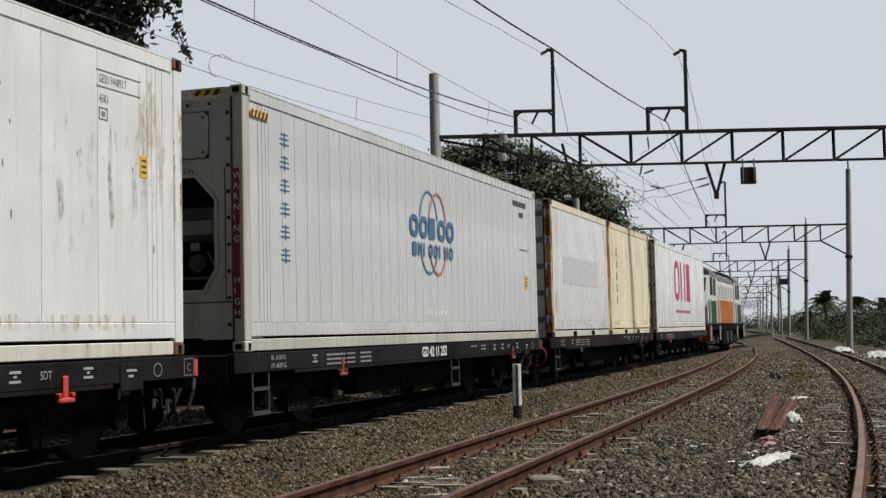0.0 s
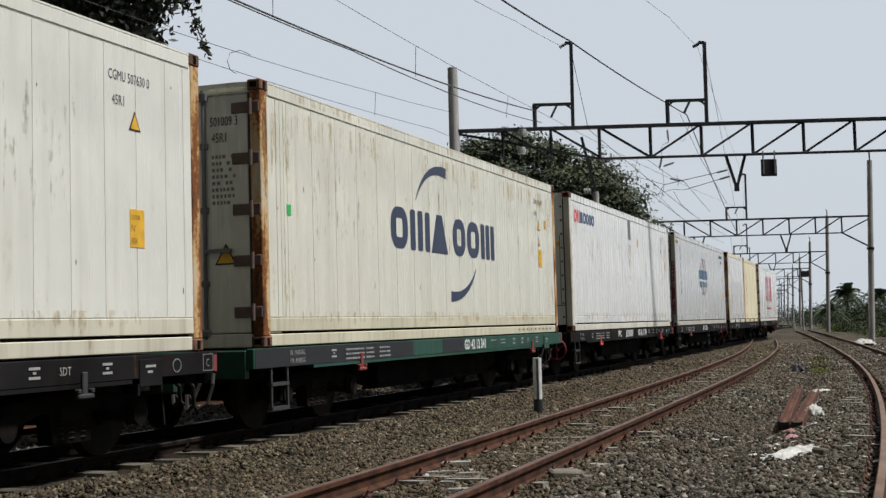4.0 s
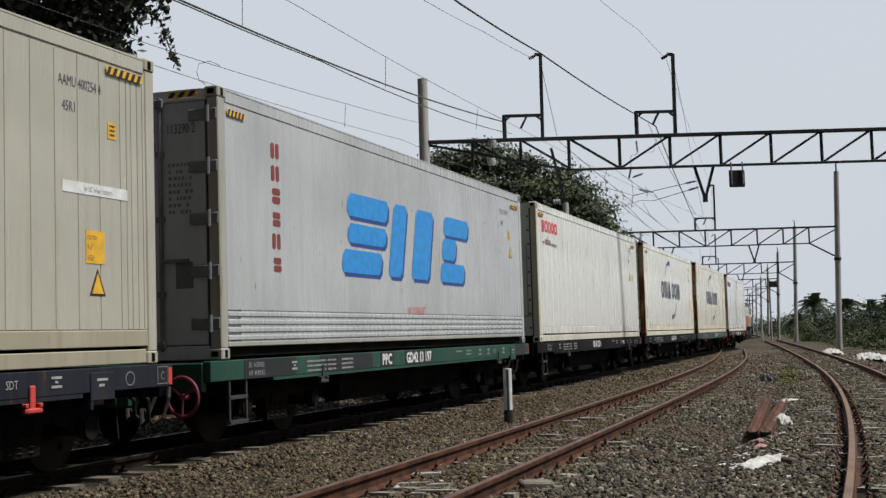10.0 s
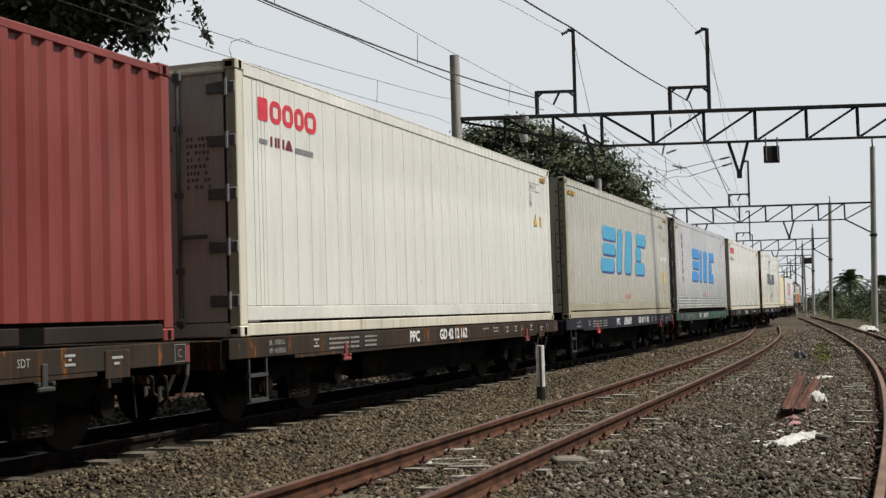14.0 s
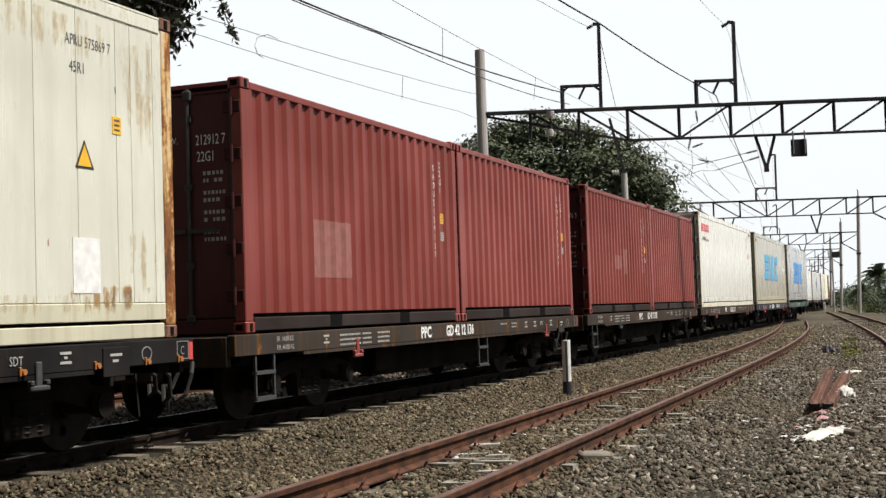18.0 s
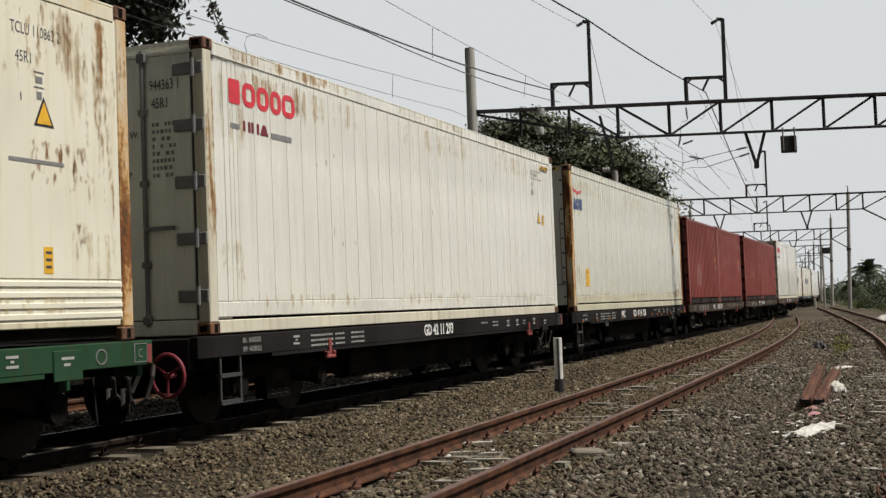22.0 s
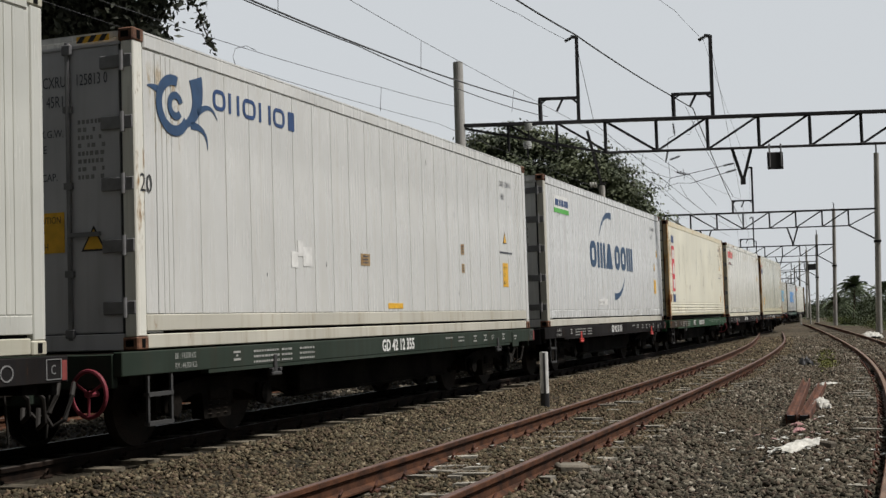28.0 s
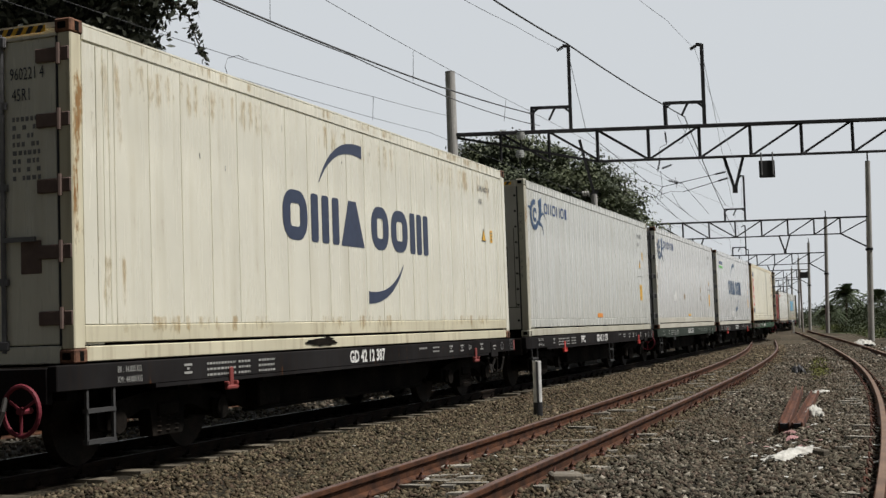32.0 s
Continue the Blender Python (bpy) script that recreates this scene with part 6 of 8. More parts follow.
            ob = part("panel", shared("panel%.3f_%.2f" % (w, tall), body, lambda sh: sh.box(1.19, 1.207, 0.005, w - 0.005, low, tall - 0.176, 0.003)), body, c)
            ob.location = (0, -half + 0.16 + a, 0)
    part("far_side", shared("far%.1f%.1f" % (length, tall), body, lambda sh: sh.box(-1.207, -1.188, -half + 0.16, half - 0.16, 0.2, tall - 0.168)), body, c)
    if forks:
        for y in (-0.95, 0.95):
            part("fork_pocket", Shape().box(1.2, 1.2155, y - 0.16, y + 0.16, 0.02, 0.125), HOLLOW, c, "black plate for the shade in a forklift pocket")
    if rear == "unit":
        machinery_end(c, rear_paint or body, length, tall, seed)
    else:
        door_end(c, rear_paint or body, length, tall, seed, code, "45R1", prefix, pocket, notices)
    return c


def corrugated(body, label, seed=0, code="", front_code="", patch=True):
    """A 20-foot steel box with trapezoid corrugations."""
    length, tall = 6.058, 2.591
    half = length / 2
    c = thing("container", label, "shipping container", group="containers on the train")
    frame_of(c, length, tall, body, body, body)

    def wall(sx):
        def make(sh):
            y0, y1 = -half + 0.15, half - 0.15
            n = 21
            p = (y1 - y0) / n
            pts = []
            for k in range(n):
                y = y0 + k * p
                pts += [(y, 0.0), (y + p * 0.3, 0.0), (y + p * 0.5, -0.036), (y + p * 0.8, -0.036)]
            pts.append((y1, 0.0))
            for y, d in pts:
                sh.v += [(sx * (1.208 + d), y, 0.2), (sx * (1.208 + d), y, tall - 0.1)]
            for i in range(len(pts) - 1):
                sh.f.append((2 * i, 2 * i + 1, 2 * i + 3, 2 * i + 2))
        return make
    for sx in (1, -1):
        part("corrugated_side", shared("corrugated_side%d" % sx, body, wall(sx)), body, c)
        a, b = sorted((sx * 1.15, sx * 1.212))
        part("top_rail", shared("box_top_rail%d" % sx, body, lambda sh: sh.box(a, b, -half + 0.178, half - 0.178, tall - 0.11, tall - 0.03, 0.01)), body, c)
        part("bottom_rail", shared("box_bottom_rail%d" % sx, GAP_DARK, lambda sh: sh.box(a, b, -half + 0.178, half - 0.178, 0.02, 0.16, 0.01)), GAP_DARK, c, "bottom rail blackened like the shaded gap below the box")
    for y in (-1.0, 1.0):
        part("fork_pocket", Shape().box(1.2, 1.2145, y - 0.15, y + 0.15, 0.025, 0.16), HOLLOW, c, "black plate for the shade in a forklift pocket")
    part("floor", shared("box_floor", UNDER, lambda sh: sh.box(-1.15, 1.15, -half + 0.05, half - 0.05, 0.1, 0.2)), UNDER, c)
    part("roof", shared("box_roof", body, lambda sh: sh.box(-1.16, 1.16, -half + 0.06, half - 0.06, tall - 0.06, tall - 0.02)), body, c)
    part("front_wall", shared("box_front", body, lambda sh: sh.box(-1.1, 1.1, half - 0.05, half - 0.02, 0.1, tall - 0.1)), body, c)
    door_end(c, RED_DOOR, length, tall, seed, code, "22G1")
    if patch:
        p = (length - 0.3) / 21
        for first, last, z0, z1 in ((8, 10, 0.95, 1.25), (11, 12, 0.85, 1.4), (13, 13, 1.0, 1.3)) if seed == 10 else ((5, 8, 0.58, 1.23),):
            sh = Shape()
            pts = []
            for k in range(first, last + 1):
                y = -half + 0.15 + k * p
                pts += [(y, 0.0), (y + p * 0.3, 0.0), (y + p * 0.5, -0.036), (y + p * 0.8, -0.036)]
            for y, d in pts:
                sh.v += [(1.2105 + d, y, z0), (1.2105 + d, y, z1)]
            for i in range(len(pts) - 1):
                sh.f.append((2 * i, 2 * i + 1, 2 * i + 3, 2 * i + 2))
            part("faded_patch", sh, FADED_PINK, c, "faded pink painted patch")
    return c


# ---- marks on the containers; makers' signs are plain blocks of their colour ----
MARK_X = 1.2085


def blocks(c, rects, material, label, name="painted_mark", lean=0.0, x=None):
    """Flat blocks (y0, y1, z0, z1), leaning forward by lean metres per metre."""
    x = MARK_X if x is None else x
    zb = min(r[2] for r in rects)
    for y0, y1, z0, z1 in rects:
        a, b = lean * (z0 - zb), lean * (z1 - zb)
        part(name, Shape().prism([(y0 + a, z0), (y1 + a, z0), (y1 + b, z1), (y0 + b, z1)], "x", x, x + 0.003), material, c, label)


def notched(c, y, w, z0, z1, style, material, label):
    """A tile with cut corners, split by slits as the style says."""
    h = z1 - z0
    cells = {"stem": [(0.1, 0.9, 0, 0.42), (0.1, 0.9, 0.5, 0.92)], "pair": [(0, 0.36, 0, 1), (0.5, 0.86, 0, 1)], "frame": [(0.08, 0.92, 0, 0.46), (0.08, 0.92, 0.56, 1)],
             "grid": [(0.45, 0.56, 0, 1), (0, 1, 0.18, 0.28), (0, 1, 0.52, 0.6), (0.1, 0.9, 0.82, 0.9)]}[style]
    for a0, a1, b0, b1 in cells:
        k = min(0.1, (a1 - a0) * 0.25)
        m = min(0.1, (b1 - b0) * 0.25)
        pts = [(a0 + k, b0), (a1 - k, b0), (a1, b0 + m), (a1, b1 - m), (a1 - k, b1), (a0 + k, b1), (a0, b1 - m), (a0, b0 + m)]
        pts = [(y + a * w, z0 + b * h) for a, b in pts]
        part("painted_mark", Shape().prism(pts, "x", MARK_X, MARK_X + 0.003), material, c, label)


def swoosh(c, pts, width, material, label):
    """A crescent stroke that swells towards one end."""
    sh = Shape()
    n = 14
    L, R = [], []
    P = [Vector((0, *p)) for p in pts]
    for i in range(n + 1):
        t = i / n
        q = P[0] * (1 - t) ** 2 + P[1] * 2 * t * (1 - t) + P[2] * t * t
        d = ((P[1] - P[0]) * (1 - t) + (P[2] - P[1]) * t).normalized()
        w = width * (0.05 + 0.95 * t ** 0.8) / 2
        L.append((q.y - d.z * w, q.z + d.y * w))
        R.append((q.y + d.z * w, q.z - d.y * w))
    sh.prism(L + R[::-1], "x", MARK_X, MARK_X + 0.003)
    return part("painted_mark", sh, material, c, label)


def rounded(y0, y1, z0, z1, r, n=5):
    """The outline of a rectangle with round corners."""
    pts = []
    for cy, cz, a in ((y1 - r, z1 - r, 0), (y0 + r, z1 - r, 90), (y0 + r, z0 + r, 180), (y1 - r, z0 + r, 270)):
        for i in range(n + 1):
            t = radians(a + 90 * i / n)
            pts.append((cy + r * math.cos(t), cz + r * math.sin(t)))
    return pts


def emblem(c, form, y, w, z0, z1, stroke, ink, label, x=None):
    """One plain painted form: a hoop, upright bars or a wedge."""
    x = MARK_X if x is None else x
    sh = Shape()
    if form == "hoop":
        r = min(w, z1 - z0) * 0.42
        out, inn = rounded(y, y + w, z0, z1, r), rounded(y + stroke, y + w - stroke, z0 + stroke * 0.8, z1 - stroke * 0.8, max(0.01, r - stroke))
        n = len(out)
        sh.v = [(k, *q) for k in (x, x + 0.003) for ring in (out, inn) for q in ring]
        for i in range(n):
            j = (i + 1) % n
            sh.f += [(2 * n + i, 2 * n + j, 3 * n + j, 3 * n + i), (i, j, 2 * n + j, 2 * n + i), (n + i, 3 * n + i, 3 * n + j, n + j)]
    elif form == "wedge":
        sh.prism([(y, z0), (y + w, z0), (y + w * 0.66, z1), (y + w * 0.34, z1)], "x", x, x + 0.003)
    elif form == "solid":
        sh.prism(rounded(y, y + w, z0, z1, min(w, z1 - z0) * 0.12, 3), "x", x, x + 0.003)
    else:
        n = int(form)
        gap = (w - n * stroke) / (n - 1)
        for i in range(n):
            sh.prism(rounded(y + i * (stroke + gap), y + i * (stroke + gap) + stroke, z0, z1, stroke * 0.2, 2), "x", x, x + 0.003)
    return part("painted_mark", sh, ink, c, label)


def emblems(c, forms, y, z0, z1, stroke, ink, label, x=None):
    """A row of plain forms: (form, offset, width)."""
    for form, a, w in forms:
        emblem(c, form, y + a, w, z0, z1, stroke, ink, label, x)


def mark_crescents(c, y=0.0, ink=None):
    ink = ink or SLATE
    emblems(c, (("hoop", -2.45, 0.62), ("3", -1.73, 0.77), ("wedge", -0.9, 0.7), ("hoop", 0.04, 0.58), ("hoop", 0.71, 0.6), ("3", 1.4, 0.71)), y, 1.25, 1.82, 0.19, ink, "slate blue form in a row")
    swoosh(c, [(y - 1.5, 1.97), (y - 1.08, 2.56), (y - 0.22, 2.47)], 0.16, ink, "navy blue crescent")
    swoosh(c, [(y + 1.12, 1.08), (y + 0.72, 0.6), (y - 0.1, 0.62)], 0.16, ink, "navy blue crescent")


def mark_slanted(c, ink, shade, y=-3.0, z0=1.05, z1=2.1, w=5.4):
    """Four slanted tiles with a darker edge below."""
    k = w / 5.6
    for x, mat, dy, dz, label in ((MARK_X, shade, 0.06, -0.05, "darker blue slanted block edge"), (MARK_X + 0.003, ink, 0, 0, "bright blue slanted block")):
        t = (z1 - z0) * 0.29
        m = (z0 + z1) / 2
        for a, wide, lo, hi in ((0.0, 1.42, z0, z0 + t), (0.1, 1.42, m - t * 0.42, m + t * 0.42), (0.0, 1.5, z1 - t, z1), (1.74, 0.55, z0, z1), (2.72, 0.8, z0, z1),
                                (4.1, 0.7, z0 + t + 0.05, z1 - t - 0.05), (4.1, 1.25, z0, z0 + t), (4.1, 1.3, z1 - t, z1)):
            h, w2, e = hi - lo, wide * k, 0.07
            p = [(e, 0), (w2 - e, 0), (w2, e), (w2, h - e), (w2 - e, h), (e, h), (0, h - e), (0, e)]
            part("painted_mark", Shape().prism([(y + a * k + dy + q + 0.28 * (lo - z0 + r), lo + r + dz) for q, r in p], "x", x, x + 0.003), mat, c, label)


def mark_red_corner(c, y=-5.62):
    emblems(c, (("solid", 0.0, 0.22), ("hoop", 0.27, 0.27), ("hoop", 0.57, 0.26), ("hoop", 0.86, 0.24), ("hoop", 1.12, 0.3)), y, 2.31, 2.56, 0.075, CRIMSON, "crimson form in a row")
    emblems(c, (("2", 0.27, 0.15), ("2", 0.44, 0.16), ("wedge", 0.62, 0.18)), y, 2.05, 2.16, 0.045, DEEPRED, "small dark red form")
    blocks(c, [(y + 0.02, y + 0.2, 2.06, 2.11), (y + 0.86, y + 1.32, 2.04, 2.1)], WORN_INK, "small grey bar")


def arc_band(c, yc, zc, ry, rz, thick, a0, a1, material, label, x=None):
    """A band along part of an ellipse, as one flat piece."""
    x = MARK_X + 0.003 if x is None else x
    n = 24
    out, inn = [], []
    for i in range(n + 1):
        t = radians(a0 + (a1 - a0) * i / n)
        out.append((yc + (ry + thick / 2) * math.cos(t), zc + (rz + thick / 2) * math.sin(t)))
        inn.append((yc + (ry - thick / 2) * math.cos(t), zc + (rz - thick / 2) * math.sin(t)))
    part("painted_mark", Shape().prism(out + inn[::-1], "x", x, x + 0.003), material, c, label)


def mark_horse(c, y=-5.85):
    """A blue sea creature drawn as bands and strokes, with a row of blocks beside it."""
    arc_band(c, y + 0.42, 2.28, 0.25, 0.24, 0.1, 75, 330, SEABLUE, "blue curled band")
    arc_band(c, y + 0.45, 2.28, 0.1, 0.1, 0.07, 20, 320, SEABLUE, "blue curled band")
    swoosh(c, [(y + 0.5, 2.08), (y + 0.95, 2.2), (y + 0.82, 2.6)], 0.24, SEABLUE, "blue curved stroke")
    swoosh(c, [(y + 1.22, 2.24), (y + 1.1, 2.44), (y + 0.84, 2.26)], 0.07, SEABLUE, "blue curved stroke")
    swoosh(c, [(y + 1.02, 1.92), (y + 1.04, 2.15), (y + 0.72, 2.13)], 0.08, SEABLUE, "blue curved stroke")
    swoosh(c, [(y - 0.02, 2.4), (y + 0.1, 2.42), (y + 0.24, 2.36)], 0.1, SEABLUE, "blue curved stroke")
    emblems(c, (("hoop", 0.0, 0.25), ("2", 0.31, 0.22), ("hoop", 0.6, 0.28), ("2", 0.95, 0.26), ("hoop", 1.27, 0.27), ("solid", 1.62, 0.15)), y + 1.14, 2.35, 2.56, 0.05, NAVY, "navy form in a row")


def mark_column(c, y, z0, z1, n, w, ink, label="painted block in a column", styles=("stem", "frame", "pair")):
    h = (z1 - z0) / n
    for k in range(n):
        z = z0 + k * h
        notched(c, y, w, z + h * 0.14, z + h * 0.82, styles[k % len(styles)], ink, label)


ARC_ROSE = plain("faded_rose", (0.42, 0.15, 0.12), 0.5)


def mark_ring(c):
    for a0, a1 in ((20, 160), (200, 340)):
        arc_band(c, -0.2, 1.67, 0.42, 0.62, 0.04, a0, a1, TEALBLUE, "thin teal arc")
        arc_band(c, 0.2, 1.67, 0.42, 0.62, 0.04, a0, a1, ARC_ROSE, "thin faded red arc", MARK_X + 0.006)
    emblems(c, [("hoop" if k != 2 else "solid", k * 0.41, 0.36 if k != 2 else 0.28) for k in range(5)], -1.03, 1.58, 1.9, 0.1, TEALBLUE, "teal form", MARK_X + 0.009)
    emblems(c, [(("solid", "2", "solid", "hoop", "hoop", "solid", "2", "hoop")[k], k * 0.235, (0.17, 0.17, 0.05, 0.17, 0.17, 0.05, 0.17, 0.19)[k]) for k in range(8)], -0.93, 1.3, 1.5, 0.05, TEALBLUE, "small teal form", MARK_X + 0.009)
    mark_column(c, -5.2, 0.95, 2.55, 6, 0.24, TEALBLUE, "blue mark in a column", ("grid",))


def triangle_sign(c, y, z, s=0.24):
    sh = Shape().prism([(y, z), (y + s, z), (y + s / 2, z + s * 0.98)], "x", MARK_X, MARK_X + 0.003)
    p = part("warning_triangle", sh, BLACK, c, "yellow warning triangle with black edge")
    m = s * 0.1
    part("triangle_face", Shape().prism([(y + m * 1.3, z + m * 0.7), (y + s - m * 1.3, z + m * 0.7), (y + s / 2, z + s * 0.98 - m * 1.6)], "x", MARK_X + 0.003, MARK_X + 0.005), YELLOW, p)


def sticker(c, y0, y1, z0, z1, material=None, label="yellow notice sticker"):
    p = part("sticker", Shape().box(MARK_X, MARK_X + 0.003, y0, y1, z0, z1), material or YELLOW, c, label)
    sh = Shape()
    for k in range(3):
        z = z0 + (z1 - z0) * (0.2 + 0.27 * k)
        sh.box(MARK_X + 0.003, MARK_X + 0.005, y0 + (y1 - y0) * 0.2, y1 - (y1 - y0) * 0.2, z, z + (z1 - z0) * 0.1)
    part("sticker_print", sh, DARK_INK, p, "small dark print", "stuff")


def side_code(c, code, size="45R1", ink=None, half=LEN / 2, boxed=True, z=2.42):
    """Owner code and size code by the front end of the side."""
    ink = ink or DARK_INK
    if boxed:
        ink = WORN_INK
        on_side(code, 0.11, ink, c, half - 1.38, z + 0.02, MARK_X + 0.001, slim=0.6)
        on_side(size, 0.11, ink, c, half - 1.38, z - 0.16, MARK_X + 0.001, slim=0.65)
    else:
        on_side(code, 0.13, ink, c, half - 1.5, z, MARK_X + 0.001, slim=0.7)
        on_side(size, 0.13, ink, c, half - 1.45, z - 0.22, MARK_X + 0.001, slim=0.75)
    if boxed:
        blocks(c, [(half - 1.42, half - 0.72, z + 0.125, z + 0.133), (half - 1.42, half - 0.72, z - 0.02, z - 0.012)], ink, "thin rules round the code")
        blocks(c, [(half - 1.38, half - 1.25, z - 0.31, z - 0.303), (half - 1.38, half - 1.25, z - 0.21, z - 0.203), (half - 1.38, half - 1.37, z - 0.31, z - 0.203), (half - 1.26, half - 1.25, z - 0.31, z - 0.203),
                   (half - 1.34, half - 1.29, z - 0.28, z - 0.235)], ink, "small framed mark")


def scuffs(c, seed, n, material, length=LEN, tall=TALL):
    """Scrapes, dents and rust bleeding down the side."""
    rng = random.Random(seed)
    sh = Shape()
    for _ in range(max(4, n // 2)):
        y, z = rng.uniform(-length / 2 + 0.3, length / 2 - 0.3), rng.uniform(0.45, tall - 0.35)
        w, h = rng.uniform(0.004, 0.014), rng.uniform(0.02, 0.09)
        sh.prism([(y, z), (y + w, z + h * 0.2), (y + w * 0.7, z + h), (y - w * 0.4, z + h * 0.7)], "x", MARK_X - 0.001, MARK_X + 0.0005)
    part("scuff", sh, material, c, "scuffs and scrapes in the paint", "stuff")


def caution(c, y, z, w=0.3, h=0.42):
    """The yellow height notice."""
    p = part("caution_notice", Shape().box(MARK_X, MARK_X + 0.003, y, y + w, z, z + h), YELLOW, c, "yellow caution notice")
    for text, dz, k in (("CAUTION", 0.72, 0.19), ("9'-6\"", 0.4, 0.26), ("HIGH", 0.08, 0.24)):
        ob = on_side(text, h * k, BLACK, p, y + w * 0.06, z + h * dz, MARK_X + 0.0035, slim=0.62 * w / 0.3)


def stain(c, y0, y1, z0, z1, material, label, x=1.2106):
    """A sheet of rust or dirt on the near side."""
    part("stain", Shape().add([(x, y0, z0), (x, y1, z0), (x, y1, z1), (x, y0, z1)], [(0, 1, 2, 3)]), material, c, label, "stuff")


def rusted_edges(c, amount, front=True, rear=True, top=True, half=LEN / 2, high=TALL):
    """Rust that eats along the corner posts and the top rail and bleeds down from them."""
    x = 1.2142
    for use, sy in ((front, 1), (rear, -1)):
        if use:
            a, b = sorted((sy * (half - 0.2), sy * (half + 0.02)))
            stain(c, a, b, 0.1, high - 0.1, RUN_BROWN, "brown rust along the post", x)
            a, b = sorted((sy * (half - 0.9), sy * (half - 0.1)))
            stain(c, a, b, high - 1.5, high - 0.14, STAIN_PALE, "yellow rust runs")
            if amount > 0.6:
                stain(c, a, b, 0.2, 1.0, STAIN_PALE, "yellow rust runs")
    if top:
        for k in range(3):
            a = -half + 0.15 + k * (2 * half - 0.3) / 3
            stain(c, a, a + (2 * half - 0.3) / 3, high - 0.19, high - 0.01, STAIN_PALE if amount < 1 else RUN_BROWN, "rust along the top rail", x)
            stain(c, a, a + (2 * half - 0.3) / 3, high - 0.75, high - 0.17, STAIN_PALE, "yellow rust runs")
    if amount > 0.3:
        for k in range(3):
            a = -half + 0.15 + k * (2 * half - 0.3) / 3
            stain(c, a, a + (2 * half - 0.3) / 3, 0.15, 0.42, STAIN_PALE, "rust along the foot of the side", 1.2112)


# ---- the locomotive at the head ----
LOCO_WHITE = paint("locomotive_white", (0.62, 0.61, 0.57), 0.3, 0.02, 0.6, (0.12, 0.1, 0.07), 0.1, 0.1)
LOCO_ORANGE = paint("locomotive_orange", (0.4, 0.12, 0.03), 0.3, 0.02, 0.6, (0.12, 0.1, 0.07), 0.1, 0.1)
LOCO_GREEN = paint("locomotive_green", (0.01, 0.055, 0.03), 0.3, 0.02, 0.6, (0.12, 0.1, 0.07), 0.1, 0.1)
LOCO_ROOF = paint("locomotive_roof_grey", (0.12, 0.12, 0.12), 0.3, 0.02, 0.6, (0.06, 0.05, 0.04), 0.1, 0.1)
GLASS = plain("dark_glass", (0.01, 0.012, 0.014), 0.5, 0.0, 0.05)


def vault(half, low, high, n=9):
    """Cross-section of a rounded roof."""
    return [(half * math.cos(math.pi * k / n), low + (high - low) * math.sin(math.pi * k / n)) for k in range(n + 1)]


